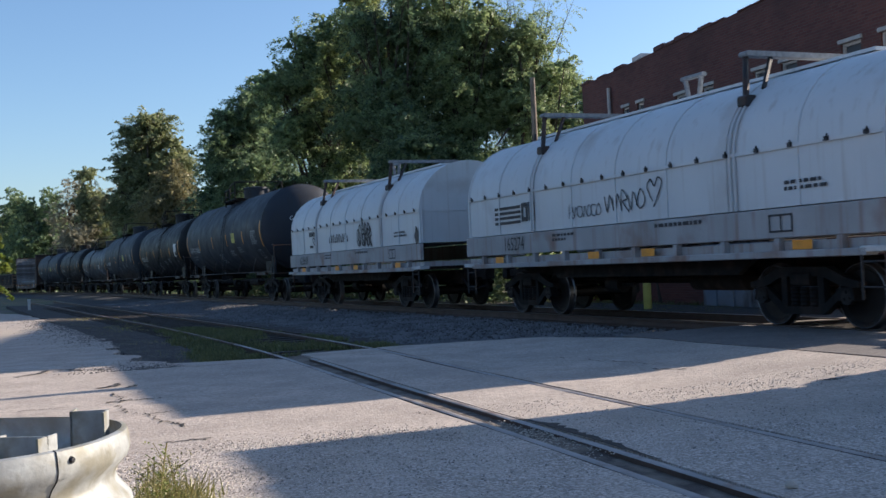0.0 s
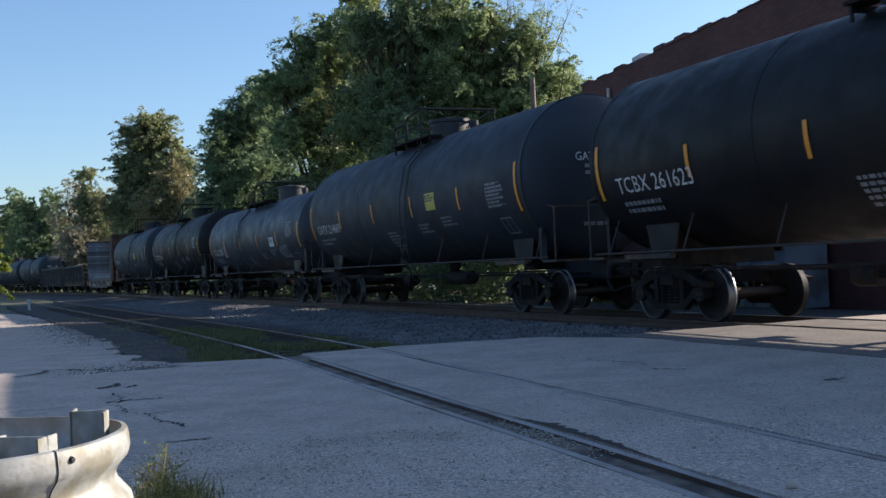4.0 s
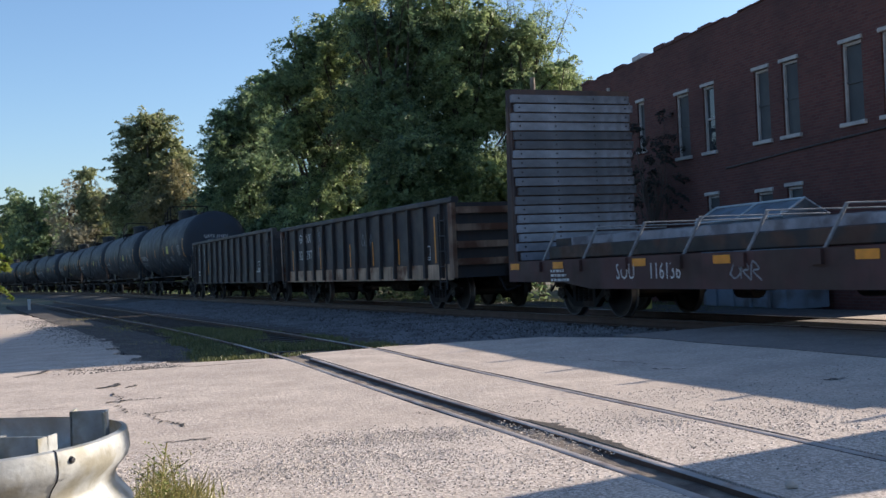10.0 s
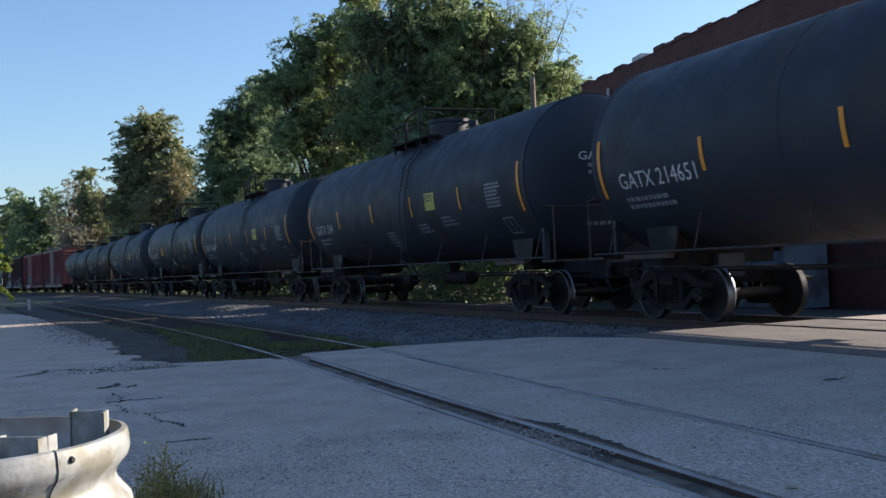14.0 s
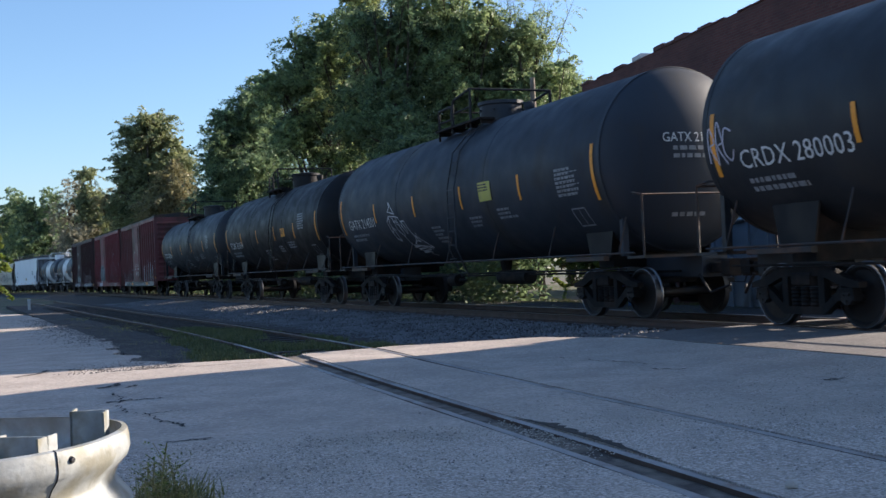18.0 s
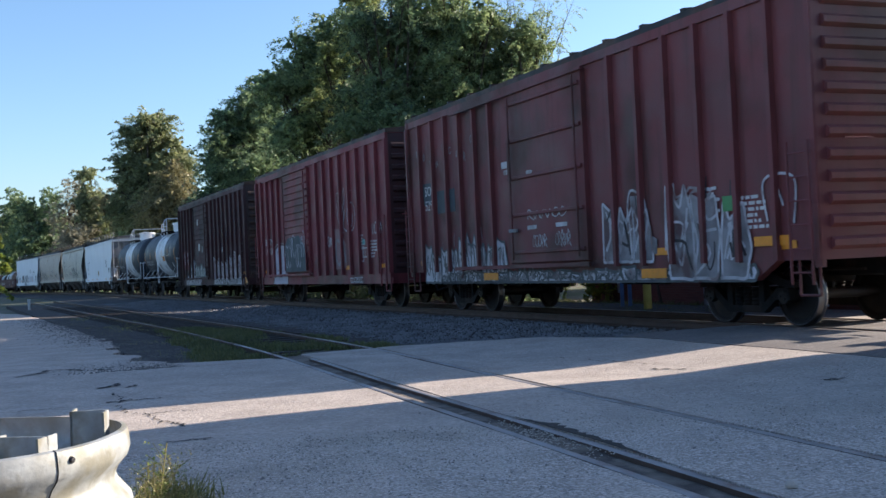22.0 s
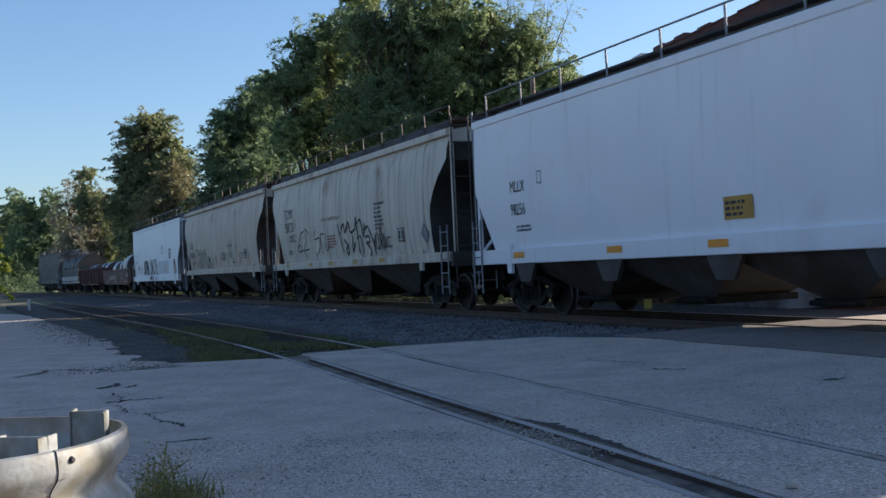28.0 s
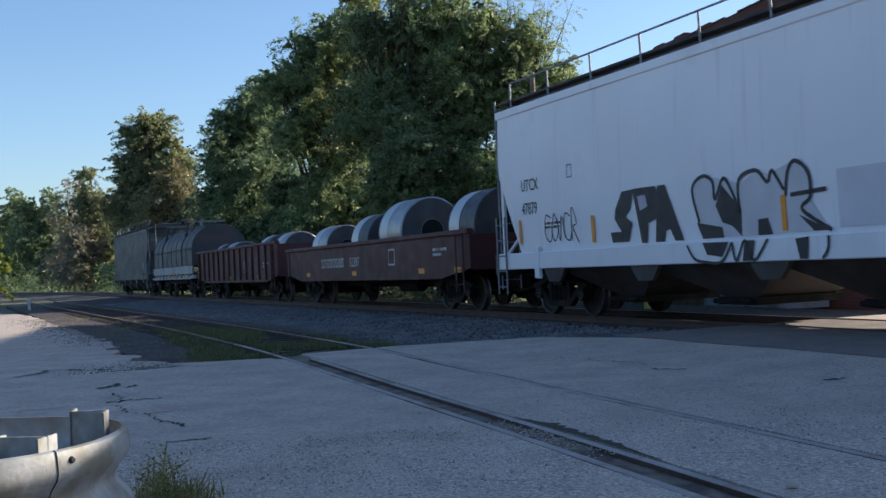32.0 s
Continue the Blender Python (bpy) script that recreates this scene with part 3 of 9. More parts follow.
def build_tracks():
    track = tagged(new("railway_track"), "main line with worn steel rails on timber sleepers", "railway track")
    ss = [-220 + 2.5 * i for i in range(215)]
    for side in (0.753, -0.753):
        body, top = rail_mesh([main_at(s, side)[:2] for s in ss], RAIL_TOP)
        r = part("rail", body, M_RAIL, track)
        part("rail_head", top, M_RAILTOP, r, "polished running surface")
    tie = Solid().box(-0.11, 0.11, -1.3, 1.3, -0.12, 0.0, 0.012).mesh("sleeper")
    tie.materials.append(M_TIE)
    for i in range(150):
        s = 13.5 + 0.53 * i
        x, y, h = main_at(s)
        part("sleeper", tie, None, track, at=pose(x, y, RAIL_TOP - 0.165, 0, 0, math.degrees(h) + 90))
    spur = tagged(new("siding_track"), "old siding with rusty rails sunk in the paving", "railway track")
    ys = [-18 + 1.0 * i for i in range(95)]
    head = mat("siding_head", (0.33, 0.30, 0.28), 0.5, 0.4, 0.25, 3.0, stain=(0.2, 0.15, 0.12), amount=0.25)
    rusty = mat("siding_head_rusty", (0.17, 0.115, 0.085), 0.6, 0.3, 0.3, 3.0, stain=(0.09, 0.05, 0.035), amount=0.35)
    for side in (0.753, -0.753):
        for span, m, words in (([y for y in ys if y < 20.5], head, "dull pale running surface"), ([y for y in ys if y > 19.5], rusty, "rusty brown running surface")):
            body, top = rail_mesh([spur_at(y, side) for y in span], lambda x, y: road_z(x, y) + 0.004)
            r = part("rail", body, M_RAIL, spur)
            part("rail_head", top, m, r, words)
    body, top = rail_mesh([spur_at(y, -0.45) for y in ys if y < 16.5], lambda x, y: road_z(x, y) + 0.002)
    r = part("guard_rail", body, M_RAIL, spur, "guard rail along the flangeway")
    part("rail_head", top, head, r, "dull pale running surface")
    for i in range(70):
        y = 17.0 + 0.6 * i
        x, yy = spur_at(y)
        part("sleeper", tie, None, spur, at=pose(x, yy, -0.098, 0, 0, 90 + math.degrees(math.atan(0.3097 + 0.0045 * min(y, 30)))))
    # dirt in the flangeways, deep but for one stretch that is filled with gravel
    for prof in (((-0.83, 0.012), (-0.79, 0.02), (-0.715, 0.03), (-0.60, 0.036), (-0.49, 0.034), (-0.41, 0.035), (-0.37, 0.02)), ((0.66, 0.012), (0.70, 0.035), (0.80, 0.035), (0.86, 0.012))):
        rows = []
        for i in range(276):
            y = -18 + 0.127 * i
            row = []
            for u, d in prof:
                q = spur_at(y, u)
                full = smooth01(8.95, 8.6, y) * smooth01(7.2, 8.2, y) if u < 0 else 0.0
                row.append((*q, road_z(*q) - d + (d - 0.012) * 0.8 * full + 0.008 * noise.noise((q[0] * 6, q[1] * 6, 1))))
            rows.append(row)
        strip("flangeway_dirt", rows, M_MUD, "", "", 0, spur)
    for side in (0.753, -0.753):
        rows = [[(*main_at(-24 + 1.0 * i, side - 0.16)[:2], 0.0), (*main_at(-24 + 1.0 * i, side + 0.16)[:2], 0.0)] for i in range(38)]
        strip("flangeway_dirt", rows, M_DIRT, "", "", 0, track)


build_tracks()


def ballast_bed():
    rows = []
    for i in range(120):
        s = 14.2 + 2.0 * i
        row = []
        for lat in (-6.0, -3.2, -1.9, -1.0, 0, 1.0, 1.9, 2.6, 3.4, 4.6, 5.4):
            x, y, _ = main_at(s, lat)
            a = abs(lat)
            z = RAIL_TOP - 0.19 - 0.085 * smooth01(1.9, 3.6, a) + 0.02 * noise.noise((x * 2, y * 2, 1))
            row.append((x, y, z))
        rows.append(row)
    bed = strip("ballast", rows, M_BALLAST, "grey crushed-stone ballast of the main line", "ballast", 0.2)
    rows = []
    for i in range(60):
        y = 16.2 + 0.9 * i
        rows.append([(*spur_at(y, u), -0.125 + 0.04 * smooth01(-1.2, -2.2, u) - 0.09 * smooth01(1.2, 2.4, u) + 0.02 * noise.noise((u, y, 2))) for u in (-2.6, -1.6, -0.9, -0.3, 0.3, 0.9, 1.6, 2.6)])
    strip("ballast", rows, mat("siding_ballast", (0.040, 0.034, 0.03), 0.95, 0, 0.4, 3.0, bump=0.9, fine=25), "dirty overgrown ballast of the siding", "ballast", 0.2)


ballast_bed()


def scatter_stones(name, spots, material, label, sizes):
    """Loose stones: squashed eight-sided lumps in one mesh."""
    rng = random.Random(len(spots))
    s = Solid()
    for x, y, z in spots:
        r = rng.uniform(*sizes)
        a = rng.uniform(0, 6.28)
        ca, sa = math.cos(a), math.sin(a)
        vs = []
        for p in ((1, 0, 0), (0.2, 0.9, 0.1), (-0.9, 0.3, 0), (-0.3, -0.9, 0.1), (0.35, 0.1, 0.75), (-0.3, -0.1, 0.7)):
            q = [c * r * rng.uniform(0.7, 1.2) for c in p]
            vs.append((x + q[0] * ca - q[1] * sa, y + q[0] * sa + q[1] * ca, z + q[2] - 0.1 * r))
        s.add(vs, [(0, 1, 4), (1, 5, 4), (1, 2, 5), (2, 3, 5), (3, 4, 5), (3, 0, 4)])
    ob = part(name, s, material, smooth=0)
    tagged(ob, label, "stones", kind="stuff")


def build_stones():
    rng = random.Random(11)
    spots = []
    for _ in range(34000):
        s = 13.9 + 55 * rng.random() ** 1.6
        lat = rng.uniform(0.9, 6.4)
        x, y, _ = main_at(s, lat)
        if lat > 3.0 and y < 17.35 + 0.12 * noise.noise((x * 1.9, 3, 0)) or s < 14.6 and lat < 2.4:
            continue
        if x - spur_at(y)[0] < 1.15 or (lat > 4.4 and rng.random() < 0.35):
            continue
        spots.append((x, y, RAIL_TOP - 0.19 - 0.085 * smooth01(1.9, 3.6, lat) + rng.uniform(-0.01, 0.03)))
    scatter_stones("ballast_stones", spots, M_STONE, "loose grey ballast stones beside the rails", (0.022, 0.055))
    spots = []
    for _ in range(26000):
        u, y = rng.uniform(-4.2, 4.5), 4.2 + 6 * rng.random() ** 1.1
        n = noise.noise((u * 0.5, y * 0.45, 9.0))
        if n < -0.08 + 0.3 * smooth01(7.5, 10, y) or 0.36 < abs(u) < 0.9:
            continue
        x, yy = spur_at(y, u)
        spots.append((x, yy, bumpy(x, yy)))
    for cx, cy, sx, sy, n in ((-0.6, 7.3, 1.0, 0.55, 7000), (1.6, 8.7, 0.5, 0.35, 1600), (3.4, 8.8, 0.8, 0.5, 2200), (-1.8, 7.0, 0.45, 0.5, 2200), (-0.9, 8.35, 0.8, 0.22, 2600), (0.1, 8.6, 0.5, 0.2, 1000)):
        for _ in range(n):
            x, yy = rng.gauss(cx, sx), rng.gauss(cy, sy)
            u = (x - spur_at(yy)[0]) * 0.95
            if yy > 5 and not -0.85 < u < -0.33 and not 0.66 < u < 0.88:
                spots.append((x, yy, bumpy(x, yy)))
    for _ in range(900):
        y = rng.gauss(8.35, 0.42)
        x, yy = spur_at(y, rng.uniform(-0.80, -0.30))
        spots.append((x, yy, road_z(x, yy) - 0.012 + rng.uniform(0, 0.01)))
    rng.shuffle(spots)
    cut = int(len(spots) * 0.82)
    scatter_stones("road_gravel", spots[:cut], M_PEBBLE, "loose pale gravel scattered on the paving", (0.003, 0.0125))
    scatter_stones("road_gravel", spots[cut:], mat("road_pebble_dark", (0.25, 0.225, 0.20), 0.9, 0, 0.4, 2.0), "loose dark gravel scattered on the paving", (0.003, 0.0125))
    spots = []
    for _ in range(11000):
        u, y = -2.45 + rng.gauss(0, 0.55) + 0.03 * rng.random(), 16.3 + 24 * rng.random() ** 1.5
        x, yy = spur_at(y, u)
        spots.append((x, yy, -0.12 + 0.06 * smooth01(1.2, 2.4, -u)))
    scatter_stones("siding_stones", spots, mat("siding_stone", (0.13, 0.12, 0.11), 0.9, 0, 0.5, 2.0, bump=0.3), "dirty loose stones beside the siding", (0.006, 0.022))
    lump = Solid()
    lump.lathe([(-0.02, 0.014), (-0.015, 0.026), (0.0, 0.031), (0.016, 0.024), (0.026, 0.010)], 7, "z", (1.82, 5.99, -0.078))
    lump.lathe([(-0.015, 0.008), (-0.01, 0.018), (0.008, 0.016), (0.014, 0.006)], 6, "z", (1.845, 5.985, -0.084))
    tagged(part("stone", lump, M_PEBBLE), "fist-sized pale stone lying on the paving", "stone")


build_stones()


def build_cracks():
    """Open cracks and patched seams in the paving, as thin dark inlays."""
    rng = random.Random(5)

    def crack(pts, w):
        s = Solid()
        q = []
        for (x0, y0), (x1, y1) in zip(pts, pts[1:]):
            for k in range(9):
                t = k / 9
                q.append((x0 + (x1 - x0) * t + rng.gauss(0, 0.018), y0 + (y1 - y0) * t + rng.gauss(0, 0.035)))
        q.append(pts[-1])
        for i, (x, y) in enumerate(q):
            a, b = q[max(i - 1, 0)], q[min(i + 1, len(q) - 1)]
            ln = math.hypot(b[0] - a[0], b[1] - a[1]) or 1
            nx, ny = -(b[1] - a[1]) / ln, (b[0] - a[0]) / ln
            ww = w * 0.6 * rng.uniform(0.2, 1.2) * (0.2 if i in (0, len(q) - 1) else 1)
            z = bumpy(x, y) + 0.006
            s.v += [(x + nx * ww, y + ny * ww, z), (x - nx * ww, y - ny * ww, z)]
        s.f = [(2 * i, 2 * i + 1, 2 * i + 3, 2 * i + 2) for i in range(len(q) - 1) if noise.noise((q[i][0] * 2.3, q[i][1] * 2.3, 7)) > -0.12] or [(0, 1, 3, 2)]
        tagged(part("paving_crack", s, M_CRACK, smooth=0), "dark open crack in the paving", "crack", kind="structure")
    crack([(-5.9, 15.05), (-5.7, 15.39), (-5.77, 15.79), (-5.49, 15.82), (-4.5, 15.32)], 0.07)
    crack([(-4.16, 13.13), (-4.02, 13.4), (-4.1, 13.6)], 0.09)
    crack([(-3.82, 13.1), (-3.67, 13.5)], 0.05)
    crack([(-4.6, 11.15), (-3.95, 11.45), (-3.7, 11.57)], 0.018)
    crack([(-3.71, 11.57), (-3.41, 11.78), (-3.08, 11.9)], 0.045)
    crack([(-3.95, 12.8), (-3.6, 12.1), (-3.5, 11.7), (-3.35, 11.2), (-3.1, 10.7), (-2.85, 10.5), (-2.6, 9.9)], 0.022)
    crack([(-2.95, 10.55), (-2.7, 10.7), (-2.45, 10.75)], 0.025)
    crack([(-2.62, 10.0), (-2.45, 9.85), (-2.3, 9.55)], 0.03)
    crack([(-2.36, 8.65), (-2.05, 8.75), (-1.9, 8.8)], 0.03)
    crack([(1.05, 14.75), (1.6, 14.0), (2.1, 13.2), (2.45, 12.75)], 0.02)
    crack([(2.27, 12.4), (2.62, 12.1)], 0.045)
    crack([(3.35, 10.75), (3.6, 10.5), (3.75, 10.45)], 0.045)
    crack([(4.15, 10.05), (4.55, 9.9)], 0.04)
    crack([(4.9, 12.2), (5.3, 12.0)], 0.04)
    crack([(1.35, 9.0), (1.75, 8.6)], 0.02)
    # broken edge and dirt-filled trough beside the siding's nearer rail
    s = Solid()
    for i in range(76):
        y = 9.35 - 0.03 * i
        wd = 0.14 * smooth01(9.3, 8.8, y) * smooth01(7.1, 8.1, y) * (0.6 + 0.7 * noise.noise((y * 3.7, 4, 0)) + 0.5 * noise.noise((y * 13.0, 8, 0)))
        a, b = spur_at(y, -0.40), spur_at(y, -0.385 + max(0.004, wd))
        s.v += [(a[0], a[1], bumpy(*a) + 0.007), (b[0], b[1], bumpy(*b) + 0.007)]
    s.f = [(2 * i, 2 * i + 1, 2 * i + 3, 2 * i + 2) for i in range(75)]
    tagged(part("trough_dirt", s, M_DIRT, smooth=0), "broken dark edge beside the sunken guard rail", "dirt", kind="structure")


build_cracks()


# ---- plants ----
def leaf_quads(centres, size, rng, flat=0.5, aspect=0.55):
    n = len(centres)
    a = rng.normal(size=(n, 3))
    a[:, 2] *= flat
    a /= np.linalg.norm(a, axis=1)[:, None]
    b = np.cross(a, rng.normal(size=(n, 3)))
    b /= np.linalg.norm(b, axis=1)[:, None]
    w = size * rng.uniform(0.6, 1.3, size=(n, 1))
    a, b = a * w, b * w * aspect
    return np.stack([centres - a, centres - b * 0.9, centres + a, centres + b * 0.9], axis=1)


def crown_points(blobs, n, rng, reach, per=64):
    """Leaf places along drooping sprays that start inside the lobes and reach out past their shells."""
    out = []
    vol = np.array([b[3] * b[4] * b[5] for b in blobs]) ** 0.67
    share = (n * vol / vol.sum()).astype(int)
    for (x, y, z, rx, ry, rz), m in zip(blobs, share):
        k = max(6, m // per)
        d = rng.normal(size=(k, 3))
        d /= np.linalg.norm(d, axis=1)[:, None]
        c = d * (rng.uniform(0.25, 1.0, size=(k, 1)) ** 0.5 * 0.82) * np.array([rx, ry, rz]) + np.array([x, y, z])
        way = d * np.array([1, 1, 0.55]) + rng.normal(size=(k, 3)) * 0.35
        way /= np.linalg.norm(way, axis=1)[:, None]
        ln = np.minimum(reach, 0.75 * (rx + rz)) * rng.uniform(0.35, 1.35, size=k)
        across = np.cross(way, np.array([0, 0, 1.0]) + 0.3 * rng.normal(size=(k, 3)))
        across /= np.linalg.norm(across, axis=1)[:, None]
        idx = rng.integers(0, k, size=m)
        t = rng.random(m) ** 0.85
        L = ln[idx]
        p = c[idx] + way[idx] * (t * L)[:, None]
        p += across[idx] * (np.clip(rng.normal(size=m), -1.8, 1.8) * 0.17 * L * (1.15 - 0.75 * t))[:, None]
        p[:, 2] += rng.normal(size=m) * 0.055 * L - 0.30 * L * t * t
        out.append(p)
    return np.concatenate(out)


def lumpy(blobs, seed, k=7):
    """Breaks big lobes into a core and many smaller ones over its shell."""
    r = random.Random(seed)
    out = []
    for x, y, z, a, b, c in blobs:
        out.append((x, y, z, a * 0.74, b * 0.74, c * 0.74))
        for _ in range(k):
            t, u = r.uniform(0, 6.2832), r.uniform(-0.75, 1.0)
            w = math.sqrt(1 - u * u) * 0.8
            q = r.uniform(0.26, 0.44)
            out.append((x + a * w * math.cos(t), y + b * w * math.sin(t), z + c * 0.8 * u, a * q, b * q, c * q * 0.75))
    return out


def tree(name, base, blobs, leaves, size, material, label, seed, trunk=0.3, limbs=9, clump=0.5, core=0):
    rng = np.random.default_rng(seed)
    pr = random.Random(seed)
    root = tagged(new(name), label, "tree")
    bx, by, bz = base
    top = 0.82 * max(b[2] for b in blobs)
    t = Solid()
    pts = [Vector((bx + pr.uniform(-0.12, 0.12) * i, by + pr.uniform(-0.12, 0.12) * i, bz + (top - bz) * i / 5)) for i in range(6)]
    pts[0] = Vector((bx, by, bz - 0.2))
    for i in range(5):
        t.cyl(pts[i], pts[i + 1], trunk * (1 - 0.17 * i), 9, trunk * (1 - 0.17 * (i + 1)))
    part("trunk", t, M_BARK, root)
    lm = Solid()
    for b in blobs:
        for _ in range(max(2, limbs // len(blobs))):
            i = pr.randint(1, 4)
            end = Vector((b[0] + pr.uniform(-0.7, 0.7) * b[3], b[1] + pr.uniform(-0.7, 0.7) * b[4], b[2] + pr.uniform(-0.5, 0.8) * b[5]))
            mid = pts[i].lerp(end, 0.5) + Vector((pr.uniform(-0.4, 0.4), pr.uniform(-0.4, 0.4), pr.uniform(0.0, 0.6)))
            lm.cyl(pts[i], mid, trunk * 0.38, 6, trunk * 0.22)
            lm.cyl(mid, end, trunk * 0.22, 5, trunk * 0.05)
            for _ in range(3):
                e2 = end + Vector((pr.uniform(-1, 1), pr.uniform(-1, 1), pr.uniform(-0.3, 1))) * 0.35 * b[3]
                lm.cyl(mid.lerp(end, pr.uniform(0.3, 0.9)), e2, trunk * 0.08, 4, trunk * 0.02)
    part("branchwork", lm, M_BARK, root)
    p = crown_points(blobs, leaves, rng, clump)
    leaf = leaf_quads(p, size, rng)
    if core:
        vol = np.array([b[3] * b[4] * b[5] for b in blobs])
        idx = rng.choice(len(blobs), size=core, p=vol / vol.sum())
        d = rng.normal(size=(core, 3))
        d *= (rng.random(size=(core, 1)) ** 0.4 * 0.78) / np.linalg.norm(d, axis=1)[:, None]
        arr = np.array(blobs)[idx]
        leaf = np.concatenate([leaf, leaf_quads(arr[:, :3] + d * arr[:, 3:], size * 2.6, rng, 0.9, 0.8)])
    part("crown", quads("crown", leaf, material), None, root)
    return root


def build_trees():
    # the tall locust group behind the line
    G = "tall locust trees behind the railway"
    L = "tall leafy locust tree, backlit by low sun"
    specs = [
        ((-8.6, 52, -0.3), [(-8.9, 52, 5.6, 2.3, 3, 3.0), (-8.5, 52.5, 8.8, 1.8, 2.2, 2.3), (-10.1, 52, 6.8, 1.2, 2, 2.1), (-7.4, 51, 2.6, 2.8, 2.5, 2.6)], 44000, M_LEAFD, 21),
        ((-5.4, 53, -0.3), [(-5.6, 53, 8.0, 2.6, 3, 3.2), (-5.2, 53, 11.2, 1.9, 2.4, 2.2), (-6.7, 52, 10.2, 1.3, 2, 1.6), (-5.0, 51, 4.0, 2.8, 2.6, 3.2)], 34000, M_LEAF, 22),
        ((-3.6, 55, -0.3), [(-3.9, 54, 12.2, 1.6, 1.8, 1.9), (-4.9, 52.4, 11.0, 0.9, 1.0, 1.4), (-3.3, 53, 13.6, 1.3, 1.6, 1.3), (-5.6, 51.8, 9.0, 0.7, 0.7, 1.2)], 12000, M_LEAFY, 28),
        ((-1.9, 54, -0.3), [(-2.2, 54, 9.5, 2.8, 3.2, 3.4), (-2.9, 54, 12.6, 1.6, 2.4, 2.0), (-1.0, 53, 12.9, 1.7, 2.3, 2.0), (-1.8, 52, 5.0, 3.0, 2.8, 4.0)], 40000, M_LEAFD, 23),
        ((1.4, 54, -0.3), [(1.2, 54, 9.5, 2.7, 3.2, 3.4), (0.6, 54, 12.9, 1.7, 2.4, 2.0), (2.5, 53, 12.4, 1.5, 2.3, 1.8), (1.3, 52, 4.6, 3.0, 2.8, 4.0)], 40000, M_LEAF, 24),
        # right-hand trees: the sunlight on them is put into a lighter leaf colour
        ((4.3, 53, -0.3), [(4.0, 53, 9.0, 2.2, 2.8, 3.0), (4.4, 53, 12.0, 1.2, 2.0, 1.5), (5.6, 53, 9.8, 1.3, 2.2, 1.5), (4.6, 52, 4.6, 2.5, 2.6, 3.6)], 30000, M_LEAFL, 25),
        ((6.4, 55, -0.3), [(6.3, 55, 7.6, 1.4, 2.2, 2.6), (7.1, 55, 9.6, 0.8, 1.6, 0.9), (6.0, 54, 4.0, 1.6, 2.2, 3.0)], 14000, M_LEAFL, 26),
    ]
    for base, blobs, n, m, seed in specs:
        k = {21: 1.5, 22: 1.3, 28: 1.26}.get(seed, 1.16)
        base = (base[0] * k, base[1] * k, base[2])
        blobs = [(x * k, y * k, 1.195 + (z - 1.195) * k, rx * k, ry * k, rz * k) for x, y, z, rx, ry, rz in blobs]
        tagged(tree("locust_tree", base, lumpy(blobs, seed), int(n * 2.8), 0.062 * k, m, "tall yellow-green locust crown, backlit by low sun" if m is M_LEAFY else L, seed, clump=1.15 * k, core=n // 4), group=G)
    # sparse feathery tree at the group's edge
    tagged(tree("thin_tree", (4.6, 62, -0.3), [(5.9, 62, 13.4, 1.6, 1.8, 2.1), (7.1, 62, 15.0, 1.2, 1.3, 1.1), (5.0, 62, 15.6, 1.3, 1.3, 1.1)], 5200, 0.045, M_LEAFL, "thin feathery tree with fine twigs against the sky", 27, 0.16, 20, 1.0), group=G)
    # the single tree further down the line, its autumn neighbour, and the woods at the bend
    tree("broad_tree", (-28, 108, -0.3), lumpy([(-28.0, 108, 15.6, 3.0, 2.8, 3.0), (-28.0, 108, 11.8, 4.0, 3.3, 3.8), (-30.4, 108, 10.8, 1.6, 2.2, 3.0), (-25.6, 108, 11.6, 1.7, 2.4, 2.6), (-28.2, 107, 6.0, 4.4, 3.0, 4.4)], 31, 6), 78000, 0.115, M_LEAFO, "tall domed tree, olive green against the sky", 31, 0.35, 14, 1.5, core=9000)
    tree("autumn_tree", (-25, 103, -0.3), lumpy([(-24.8, 103, 9.6, 2.3, 2.2, 3.0), (-26.6, 103, 7.6, 2.4, 2.2, 3.0), (-23.4, 102, 6.4, 2.2, 2.2, 3.4)], 48, 5), 34000, 0.105, M_LEAFB, "brownish autumn tree before the domed one", 48, 0.25, 10, 1.3, core=4000)
    W = "trees at the bend of the line"
